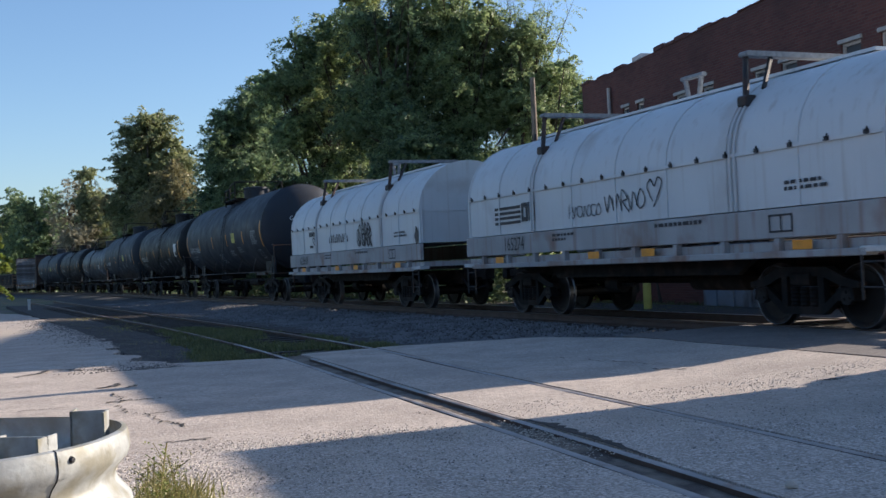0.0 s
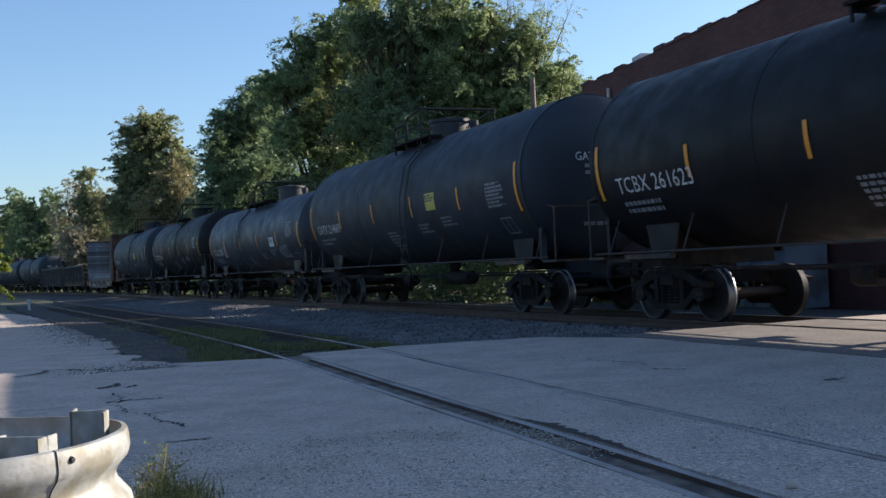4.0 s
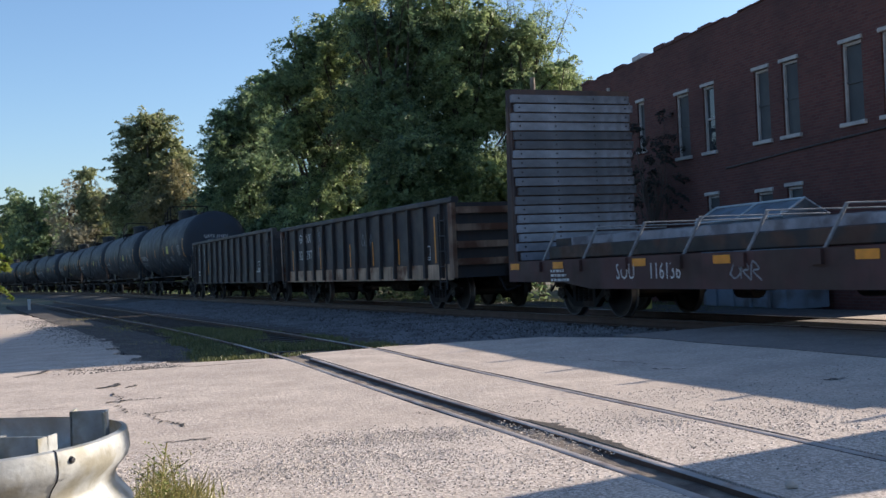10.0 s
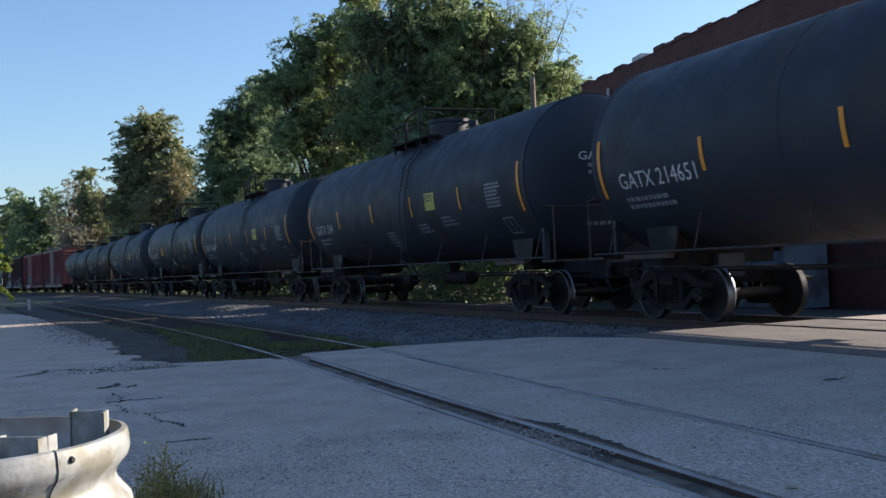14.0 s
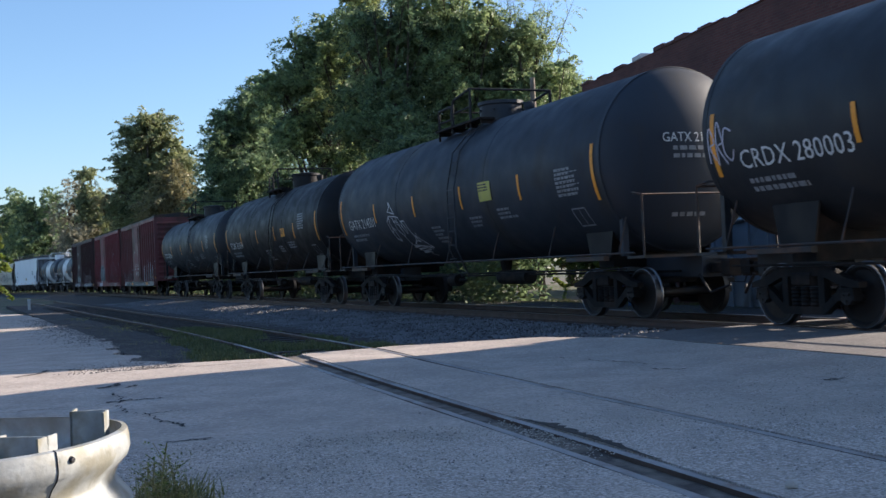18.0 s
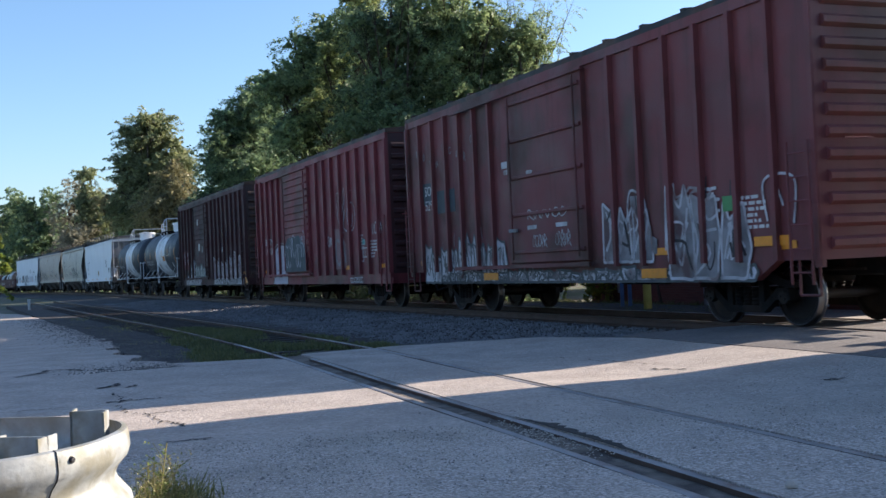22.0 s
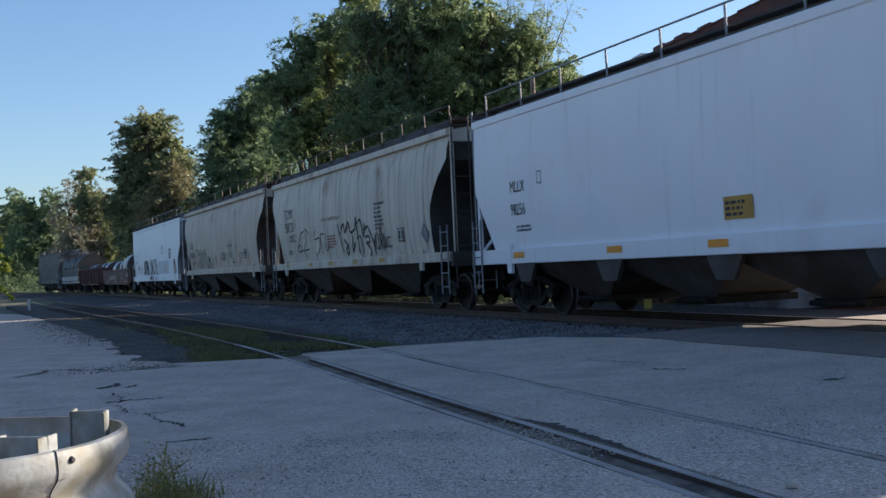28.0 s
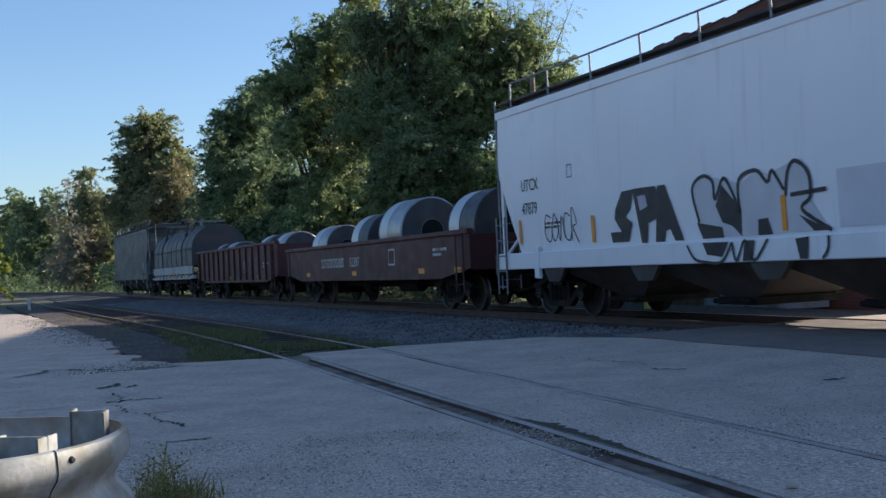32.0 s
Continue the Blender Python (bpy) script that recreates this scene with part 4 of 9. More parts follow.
    # the last five, hidden behind the brick building, are added to shade the yard road
    far = [(-69.3, 186, 18.6, 6.4, 32, M_LEAFD), (-79, 200, 18.0, 6.5, 33, M_LEAFD), (-88, 210, 17.0, 6.5, 36, M_LEAFD), (-60.8, 171, 16.6, 5.2, 30, M_LEAFD), (-53.5, 157, 9.6, 3.0, 50, M_SCRUB), (-51, 152, 16.4, 3.4, 34, M_SCRUB), (-46, 148, 17.2, 3.6, 43, M_LEAFO), (-41, 144, 15.0, 4.2, 35, M_LEAFB), (-36, 136, 13.0, 4.2, 29, M_LEAFD), (-47.5, 146, 9.6, 3.4, 37, M_SCRUB), (-45.5, 140, 8.4, 3.0, 49, M_SCRUB), (-33, 128, 10.5, 4.2, 38, M_LEAFO), (-23, 108, 9.0, 3.4, 39, M_LEAFD), (-14.5, 84, 9.0, 3.2, 40, M_LEAFD), (-9.5, 72, 8.5, 2.8, 41, M_LEAFD), (-19.5, 97, 9.5, 3.2, 42, M_LEAFD), (-6.5, 72, 9.0, 3.2, 44, M_LEAFD), (-4.5, 69, 9.0, 3.4, 45, M_LEAFD), (0.5, 69, 9.0, 3.4, 46, M_LEAFD), (5.0, 69, 8.5, 3.2, 47, M_LEAFD), (11.5, 48, 9.4, 3.2, 51, M_LEAFD), (16.5, 51.5, 12.0, 3.8, 52, M_LEAFD), (22, 55, 14.0, 4.2, 53, M_LEAFD), (28, 60, 16.5, 4.6, 54, M_LEAFD), (10, 58, 11.5, 3.4, 55, M_LEAFD)]
    for x, y, h, r, seed, m in far:
        rr = random.Random(seed)
        blobs = [(x, y, h * 0.55, r * 0.85, r * 0.85, h * 0.40), (x + rr.uniform(-1, 1) * r * 0.4, y, h - r * 0.5, r * 0.5, r * 0.5, r * 0.38), (x + rr.uniform(-1, 1) * r * 0.6, y - 1, h * 0.3, r * 0.85, r * 0.8, h * 0.3), (x + rr.uniform(-1, 1) * r * 0.6, y, h * 0.75, r * 0.45, r * 0.4, h * 0.16)]
        thin = m is M_SCRUB
        tagged(tree("woodland_tree", (x, y, -0.3), lumpy(blobs, seed, 3), 15000 if thin else 20000, 0.13 if y > 90 else 0.085, m, "thin dry roadside tree with fine pale twigs" if thin else "leafy roadside tree in dense woodland", seed, 0.2, 30 if thin else 8, 1.6 if y > 90 else 1.1, core=300 if thin else 3200), group=W)
    # low growth under the trees and the bush at the yard's edge
    B = "bushes along the far side of the line"
    rr = random.Random(77)
    for i in range(13):
        s = 33 + 4.6 * i
        x, y, _ = main_at(s, -6.5 - rr.uniform(0, 2.5))
        h = rr.uniform(1.3, 2.8)
        tagged(tree("bush", (x, y, -0.35), [(x, y, h * 0.5, 1.9, 1.4, h * 0.55), (x + 0.8, y, h * 0.8, 1.0, 0.9, h * 0.35)], 2600, 0.12, M_LEAFG if i % 3 else M_LEAFB, "low leafy bush beside the track", 60 + i, 0.06, 6, 0.7), group=B)
    x, y, _ = main_at(33.0, -8.0)
    tagged(tree("bush", (x, y, -0.35), [(x, y, 0.9, 1.7, 1.2, 1.3), (x - 0.7, y, 1.7, 1.2, 1.0, 1.0)], 9000, 0.07, M_LEAFG, "sunlit green bush beyond the track", 91, 0.06, 6, 0.6), group=B)
    # dense undergrowth right behind the ballast
    nr = np.random.default_rng(55)
    spots = []
    for _ in range(34000):
        s = 35 + 95 * nr.random() ** 1.4
        lat = -4.4 - 2.6 * nr.random()
        h = 2.2 + 0.9 * noise.noise((s * 0.35, lat, 3)) + 0.25 * (-lat - 4.4)
        x, y, _ = main_at(s, lat)
        spots.append((x, y, -0.3 + h * nr.random() ** 0.7))
    tagged(part("undergrowth", quads("undergrowth", leaf_quads(np.array(spots), 0.13, nr), M_LEAFD), None), "dense dark undergrowth behind the main line", "undergrowth", kind="stuff")
    spots = []
    for _ in range(16000):
        s = 105 + 140 * nr.random()
        lat = -4.6 - 4.5 * nr.random()
        x, y, _ = main_at(s, lat)
        spots.append((x, y, -0.3 + (3.4 + 1.4 * noise.noise((s * 0.2, lat * 0.3, 3))) * nr.random() ** 0.7))
    tagged(part("undergrowth", quads("undergrowth", leaf_quads(np.array(spots), 0.26, nr), M_LEAFD), None), "dark scrub along the far bend of the line", "undergrowth", kind="stuff")
    spots = []
    for _ in range(9000):
        x = nr.uniform(-150, -46)
        y = 215 + 0.25 * (x + 100) + nr.uniform(-4, 4)
        spots.append((x, y, -0.3 + (9 + 3 * noise.noise((x * 0.1, 5, 0))) * nr.random() ** 0.8))
    tagged(part("far_woods", quads("far_woods", leaf_quads(np.array(spots), 0.75, nr), M_LEAFD), None), "dark distant woodland closing the line of sight", "woods", kind="stuff")
    tree("bush", (-13.0, 30.0, -0.3), [(-12.7, 30, 1.7, 0.72, 0.9, 1.5), (-12.9, 30, 2.5, 0.66, 0.8, 1.0), (-13.6, 30, 1.5, 1.0, 1.0, 1.5)], 5200, 0.085, M_LEAFG, "sunlit green bush at the edge of the yard road", 90, 0.06, 6, 0.45)


build_trees()


def tufts(name, spots, material, label, height, seed, blades=9, category="grass", width=1.0):
    rng = np.random.default_rng(seed)
    p = np.repeat(np.asarray(spots, dtype=float), blades, axis=0)
    n = len(p)
    p[:, :2] += rng.normal(size=(n, 2)) * 0.05
    a = rng.uniform(0, 6.28, n)
    lean = rng.normal(size=(n, 2)) * 0.35
    h = height * rng.uniform(0.4, 1.25, n)
    w = width * (0.012 * rng.uniform(0.6, 1.4, n) + height * 0.012)
    d = np.stack([np.cos(a) * w, np.sin(a) * w, np.zeros(n)], 1)
    tip = p + np.stack([lean[:, 0] * h, lean[:, 1] * h, h], 1)
    ob = part(name, quads(name, np.stack([p - d, p + d, tip + d * 0.15, tip - d * 0.15], 1), material), None)
    tagged(ob, label, category, kind="stuff")


def build_grass():
    rng = random.Random(8)
    spots = []
    for _ in range(4200):
        u, y = rng.uniform(-1.9, 1.5), 16.95 + 10.5 * rng.random() ** 1.2
        if abs(u + 0.2) > 1.75 - 0.09 * (y - 17) or 0.6 < abs(u) < 0.85 and rng.random() < 0.7 or noise.noise((u * 0.9, y * 0.6, 2)) < -0.12:
            continue
        spots.append((*spur_at(y, u), -0.13))
    tufts("siding_grass", spots, M_GRASS, "short green grass growing over the siding", 0.10, 1)
    spots = []
    for _ in range(900):
        u, y = rng.uniform(-2.4, -0.4), 17 + 26 * rng.random()
        if noise.noise((u, y * 0.4, 5)) > 0.0:
            spots.append((*spur_at(y, u), -0.20))
    tufts("trackside_weeds", spots, M_DRY, "dry weeds beside the siding", 0.12, 2)
    spots = []
    for _ in range(5000):
        s, lat = rng.uniform(22, 110), -rng.uniform(3.4, 7.5)
        x, y, _ = main_at(s, lat)
        spots.append((x, y, -0.34))
    tufts("verge_grass", spots, M_GRASS, "rough green verge behind the main line", 0.16, 3)
    spots = []
    for _ in range(700):
        y = rng.uniform(17, 60)
        spots.append((*spur_at(y, -13 - rng.uniform(0, 2)), -0.22))
    tufts("yard_grass", spots, M_DRY, "dry grass along the yard road", 0.2, 6)


build_grass()


# ---- the brick building behind the crossing ----
WALL0, WALLD = Vector((5.258, 39.489, 0)), Vector((0.3125, -0.9499, 0))


def build_building():
    b = tagged(new("brick_building"), "old two-storey dark red brick building with a ragged parapet", "building")
    ang = math.degrees(math.atan2(WALLD.y, WALLD.x))
    b.matrix_basis = pose(WALL0.x, WALL0.y, 0, 0, 0, ang)
    # local: x along the wall towards the crossing, -y... the street side is -y
    ups = [(3.0, 3.45), (4.0, 4.45), (6.42, 7.15), (7.93, 8.53), (10.5, 11.17), (11.72, 12.4), (14.08, 14.8), (15.45, 16.15)]
    lows = [(7.9, 8.55, 2.25, 2.85), (10.4, 11.1, 2.1, 2.75), (11.72, 12.36, 2.1, 2.8)]
    holes = [(a, c, 4.12 if a > 5 else 4.6, 6.0 if a > 5 else 6.15) for a, c in ups] + lows
    END, BASE = 17.1, -0.6
    def roof(x):
        return 7.40 + 0.035 * x

    xs = sorted({0.0, END} | {v for h in holes for v in h[:2]})
    zs = sorted({BASE, 7.0} | {v for h in holes for v in h[2:]})
    w, seen = Solid(), {}

    def vert(x, y, z):
        key = (round(x, 4), y, round(z, 4))
        if key not in seen:
            seen[key] = len(w.v)
            w.v.append((x, y, z))
        return seen[key]

    def solid(i, j):
        if not (0 <= i < len(xs) - 1 and 0 <= j < len(zs)):
            return False
        cx, cz = (xs[i] + xs[i + 1]) / 2, (zs[j] + (zs[j + 1] if j + 1 < len(zs) else 8)) / 2
        return not any(h[0] < cx < h[1] and h[2] < cz < h[3] for h in holes)

    for i in range(len(xs) - 1):
        for j in range(len(zs)):
            if not solid(i, j):
                continue
            x0, x1, z0 = xs[i], xs[i + 1], zs[j]
            t0, t1 = (zs[j + 1], zs[j + 1]) if j + 1 < len(zs) else (roof(x0), roof(x1))
            f = [vert(x0, 0, z0), vert(x1, 0, z0), vert(x1, 0, t1), vert(x0, 0, t0)]
            k = [vert(x0, 0.36, z0), vert(x1, 0.36, z0), vert(x1, 0.36, t1), vert(x0, 0.36, t0)]
            w.f += [tuple(f), tuple(k[::-1])]
            for di, dj, e in ((0, -1, (0, 1)), (1, 0, (1, 2)), (0, 1, (2, 3)), (-1, 0, (3, 0))):
                if not solid(i + di, j + dj):
                    w.f.append((f[e[0]], k[e[0]], k[e[1]], f[e[1]]))
    part("wall", w, M_WALL, b, smooth=0)
    part("wall", Solid().box(0, 0.36, 0.362, 14, BASE, roof(0)), M_WALL, b, smooth=0)
    part("wall", Solid().box(END - 0.36, END, 0.362, 14, BASE, roof(END)), M_WALL, b, smooth=0)
    part("wall", Solid().box(0, END, 14.002, 14.36, BASE, 7.2), M_WALL, b, smooth=0)
    part("roof", Solid().box(0.36, END - 0.36, 0.36, 14, 6.7, 6.85), M_TARMAC, b)
    rng = random.Random(4)
    x = 0.0
    stone = [Solid().box(-0.3, 0.3, -0.04, 0.42, 0, h, 0.02).mesh("coping_stone") for h in (0.06, 0.11, 0.16)]
    while x < END - 0.5:
        m = rng.choice([M_BRICK, M_BRICK, M_BRICK, M_COPE])
        me = stone[rng.randrange(3)].copy()
        me.materials.append(m)
        if rng.random() < 0.8:
            part("coping_stone", me, None, b, at=pose(x + 0.3, 0, roof(x + 0.3) - 0.02, 0, -2 + rng.uniform(-3, 3), rng.uniform(-4, 4)))
        x += rng.uniform(0.55, 0.75)
    for i, (a, c, z0, z1) in enumerate(holes):
        fr = Solid().box(a, a + 0.06, 0.06, 0.16, z0, z1).box(c - 0.06, c, 0.06, 0.16, z0, z1).box(a + 0.06, c - 0.06, 0.06, 0.16, z1 - 0.07, z1)
        win = part("window", fr, M_FRAME, b, "narrow sash window with pale trim")
        part("lintel", Solid().box(a - 0.05, c + 0.05, -0.05, 0.1, z1, z1 + 0.10, 0.012), M_FRAME, win)
        part("sill", Solid().box(a - 0.08, c + 0.08, -0.08, 0.14, z0 - 0.10, z0, 0.012), M_FRAME, win)
        lit = i == 3
        part("pane", Solid().box(a + 0.06, c - 0.06, 0.12, 0.14, z0, z1 - 0.07), M_PANE if lit else M_BOARD, win, "reflecting glass" if lit else "dark boarded pane")
        part("meeting_rail", Solid().box(a + 0.06, c - 0.06, 0.09, 0.15, (z0 + z1) / 2 - 0.03, (z0 + z1) / 2 + 0.03), M_FRAME if lit else M_BOARD, win)
    pipe = Solid().pipe([(2.2, -0.09, 6.95), (2.22, -0.09, 4.5), (2.3, -0.09, 0.0)], 0.06, 8)
    part("drainpipe", pipe, M_FRAME, b, "pale corroded drainpipe")
    wire = Solid().pipe([(9.0, -0.03, 3.55), (12.5, -0.03, 3.72), (17, -0.03, 3.9)], 0.025, 5)
    part("cable", wire, M_BOLT, b)
    return b, ang


BUILDING, WALL_ANG = build_building()


def on_wall(x, y, z=0.0, turn=0.0):
    p = WALL0 + WALLD * x + Vector((-WALLD.y, WALLD.x, 0)) * y
    return pose(p.x, p.y, z, 0, 0, WALL_ANG + turn)


def build_street_things():
    d = tagged(new("steel_container"), "blue-grey steel container standing against the brick wall", "container")
    d.matrix_basis = on_wall(11.6, -0.75, -0.31)
    part("body", Solid().box(-1.85, 1.85, -0.65, 0.55, 0.08, 2.26, 0.03), M_HYDRO, d)
    part("lid", Solid().prism([(-0.72, 2.26), (0.6, 2.26), (0.6, 2.32), (-0.06, 2.70), (-0.72, 2.32)], -1.95, 1.95), M_HYDRO, d, "pitched blue-grey sheet-metal lid")
    for x in (-1.95, -0.02, 1.91):
        part("lid_edge", Solid().pipe([(x, -0.74, 2.33), (x, -0.06, 2.73), (x, 0.62, 2.33)], 0.03, 6), M_VEHICLE, d, "pale lid edging")
    for y, z in ((-0.74, 2.32), (-0.06, 2.73)):
        part("lid_edge", Solid().pipe([(-1.95, y, z), (1.95, y, z)], 0.03, 6), M_VEHICLE, d, "pale lid edging")
    for x in (-1.9, 1.9):
        part("lifting_eye", Solid().cyl((x, -0.7, 2.34), (x, -0.7, 2.46), 0.04, 8), M_VEHICLE, d)
    for x in (-1.2, -0.4, 0.4, 1.2):
        part("side_rib", Solid().box(x - 0.05, x + 0.05, -0.70, -0.648, 0.1, 2.24), M_HYDRO, d)
    for x in (-1.5, 1.5):
        part("foot", Solid().box(x - 0.12, x + 0.12, -0.5, 0.5, 0, 0.08), M_BOLT, d)
    part("handrail", Solid().pipe([(-0.3, -0.66, 1.0), (-0.3, -0.76, 0.75), (0.3, -0.76, 0.75), (0.3, -0.66, 1.0)], 0.02, 6), M_BOLT, d)
    bl = tagged(new("bollard"), "yellow-green painted steel bollard", "bollard")
    bl.matrix_basis = pose(5.35, 29.2, -0.32)
    part("post", Solid().lathe([(0, 0.11), (0.75, 0.11), (0.8, 0.10), (0.84, 0.06), (0.85, 0.01)], 16, "z"), M_YELLOW, bl)
    part("cap", Solid().lathe([(0.85, 0.06), (0.87, 0.03)], 12, "z"), M_FRAME, bl)
    for dx in (0, 0.22):
        bp = tagged(new("service_post"), "thin blue-grey service post beside the wall", "post")
        bp.matrix_basis = pose(5.05 + dx, 31.5, -0.32)
        part("post", Solid().box(-0.05, 0.05, -0.05, 0.05, 0, 0.95, 0.01), M_BLUEP, bp)
        part("cap", Solid().box(-0.06, 0.06, -0.06, 0.06, 0.95, 0.98, 0.01), M_BOLT, bp)
    p = tagged(new("utility_pole"), "weathered wooden utility pole before the trees", "pole")
    p.matrix_basis = pose(3.88, 44, -0.35)
    part("pole", Solid().lathe([(0, 0.15), (4, 0.13), (8.88, 0.10), (8.9, 0.02)], 12, "z"), M_WOODP, p)
    part("bracket", Solid().box(-0.04, 0.04, -0.16, -0.1, 6.2, 6.6), M_BOLT, p)
    m = tagged(new("marker_post"), "short pale marker post beside the siding", "post")
    m.matrix_basis = pose(-20.9, 55.4, -0.2)
    part("post", Solid().box(-0.06, 0.06, -0.05, 0.05, 0, 0.62, 0.015), M_COPE, m)
    part("cap", Solid().box(-0.07, 0.07, -0.06, 0.06, 0.62, 0.65, 0.01), M_COPE, m)
    v = tagged(tree("bare_shrub", (6.55, 33.4, -0.3), [(6.35, 33.6, 4.4, 1.0, 0.35, 1.5), (6.1, 34.4, 3.0, 0.9, 0.35, 1.4), (6.6, 32.6, 3.6, 0.6, 0.3, 1.1)], 5200, 0.05, mat("dark_twig", (0.028, 0.03, 0.026), 0.9), "dark leafless shrub growing up the brick wall", 71, 0.05, 40, 0.55), category="shrub")


build_street_things()


# ---- lettering, stencils and spray paint ----
_GLYPHS = {}


def glyphs(text):
    """Flat letters: points (u, w) with a cap height of 1, and faces."""
    if text not in _GLYPHS:
        cu = bpy.data.curves.new("lettering", "FONT")
        cu.body, cu.resolution_u = text, 2
        ob = bpy.data.objects.new("lettering", cu)
        scene.collection.objects.link(ob)
        me = bpy.data.meshes.new_from_object(ob.evaluated_get(bpy.context.evaluated_depsgraph_get()))
        vs = [(v.co.x / 0.69, v.co.y / 0.69) for v in me.vertices]
        fs = [tuple(p.vertices) for p in me.polygons]
        bpy.data.objects.remove(ob)
        bpy.data.meshes.remove(me)
        bpy.data.curves.remove(cu)
        _GLYPHS[text] = (vs, fs)
    return _GLYPHS[text]


class Side:
    """A car's side as a drawing surface: flat at y = -w, or round with radius R about height zc."""

    def __init__(self, w=1.5, R=0.0, zc=0.0, profile=None, gap=0.013):
        self.dx = 0.0
        self.w, self.R, self.zc, self.profile, self.gap = w, R, zc, profile, gap

    def y(self, z, lift=0.0):
        g = self.gap + lift
        if self.R:
            d = max(-0.98, min(0.98, (z - self.zc) / self.R))
            return -(self.R + g) * math.sqrt(1 - d * d)
        if self.profile:
            zs, ws = zip(*self.profile)
            return -float(np.interp(z, zs, ws)) - g
        return -self.w - g

    def text(self, s, text, x, z, h, stretch=1.0, lift=0.0):
        vs, fs = glyphs(text)
        return s.add([(x + self.dx + u * h * stretch, self.y(z + w * h, lift), z + w * h) for u, w in vs], fs)

    def patch(self, s, x0, x1, z0, z1, lift=0.0, shear=0.0):
        n = 1 if not (self.R or self.profile) else max(1, int(abs(z1 - z0) / 0.12))
        vs, fs = [], []
        for i in range(n + 1):
            z = z0 + (z1 - z0) * i / n
            d = shear * (z - z0) + self.dx
            vs += [(x0 + d, self.y(z, lift), z), (x1 + d, self.y(z, lift), z)]
            if i:
                fs.append((2 * i - 2, 2 * i - 1, 2 * i + 1, 2 * i))
        return s.add(vs, fs)

    def lines(self, s, x, z, w, n, h=0.045, seed=0, pitch=1.75):
        """Unreadable small print: rows of short bars."""
        r = random.Random(seed * 7 + n)
        for i in range(n):
            zz, u = z - i * h * pitch, x
            end = x + w * r.uniform(0.6, 1.0)
            while u < end:
                k = min(end - u, r.uniform(0.05, 0.16))
                if k > 0.02:
                    self.patch(s, u, u + k, zz, zz + h)
                u += k + 0.035
        return s

    def outline(self, s, x0, x1, z0, z1, t=0.02):
        for a, b, c, d in ((x0, x1, z0, z0 + t), (x0, x1, z1 - t, z1), (x0, x0 + t, z0 + t, z1 - t), (x1 - t, x1, z0 + t, z1 - t)):
            self.patch(s, a, b, c, d)
        return s

    def stroke(self, s, pts, w, lift=0.0):
        """A ribbon of paint through (x, z) points, rounded by a spline."""
        q = []
        for i in range(len(pts) - 1):
            p0, p1, p2, p3 = pts[max(i - 1, 0)], pts[i], pts[i + 1], pts[min(i + 2, len(pts) - 1)]
            for k in range(5):
                t = k / 5
                q.append(tuple(0.5 * (2 * b + (c - a) * t + (2 * a - 5 * b + 4 * c - d) * t * t + (3 * b - a - 3 * c + d) * t ** 3) for a, b, c, d in zip(p0, p1, p2, p3)))
        q.append(pts[-1])
        vs, fs = [], []
        for i, (x, z) in enumerate(q):
            a, b = q[max(i - 1, 0)], q[min(i + 1, len(q) - 1)]
            ln = math.hypot(b[0] - a[0], b[1] - a[1]) or 1.0
            nx, nz = -(b[1] - a[1]) / ln * w / 2, (b[0] - a[0]) / ln * w / 2
            for sx, sz in ((x + nx, z + nz), (x - nx, z - nz)):
                vs.append((sx + self.dx, self.y(sz, lift), sz))
            if i:
                fs.append((2 * i - 2, 2 * i - 1, 2 * i + 1, 2 * i))
        return s.add(vs, fs)

    def scrawl(self, s, x, z, w, h, n, width=0.03, seed=0, lift=0.0):
        """A tag of n looping pen-like shapes that read as no word."""
        r = random.Random(seed)
        for i in range(n):
            u, cw = x + w * i / n, w / n * 1.15
            kind = r.randrange(4)
            if kind == 0:
                p = [(u, z + h * r.uniform(0.7, 1)), (u + cw * 0.3, z), (u + cw * 0.6, z + h * 0.9), (u + cw, z + h * r.uniform(0, 0.2))]
            elif kind == 1:
                p = [(u + cw * 0.9, z + h * 0.85), (u + cw * 0.2, z + h * 0.95), (u, z + h * 0.3), (u + cw * 0.6, z), (u + cw, z + h * 0.3)]
            elif kind == 2:
                p = [(u + cw * 0.1, z), (u + cw * 0.25, z + h * r.uniform(1, 1.25)), (u + cw * 0.8, z + h * 0.6), (u + cw * 0.3, z + h * 0.45), (u + cw, z - h * 0.1)]
            else:
                p = [(u, z + h * 0.2), (u + cw * 0.5, z + h), (u + cw * 0.95, z + h * 0.4), (u + cw * 0.4, z + h * 0.02), (u, z + h * 0.4)]
            self.stroke(s, p, width, lift)
        return s

    def fill(self, s, pts, lift=0.0):
        """A flat painted shape inside an outline."""
        return s.add([(x + self.dx, self.y(z, lift), z) for x, z in pts], [tuple(range(len(pts)))])

    def blob(self, s, x, z, w, h, seed=0, lift=0.0):
        """A filled uneven spray-paint shape."""
        r = random.Random(seed)
        n = 14
        rim = []
        for i in range(n):
            a = 6.28319 * i / n
            k = r.uniform(0.75, 1.1)
            rim.append((x + w * 0.5 * k * math.cos(a), z + h * 0.5 * k * math.sin(a)))
        vs = [(x, self.y(z, lift), z)] + [(a, self.y(b, lift), b) for a, b in rim]
        return s.add(vs, [(0, i + 1, (i + 1) % n + 1) for i in range(n)])


# ---- running gear, shared by all cars ----
_GEAR = {}
WHEELSETS = {1: [], -1: []}


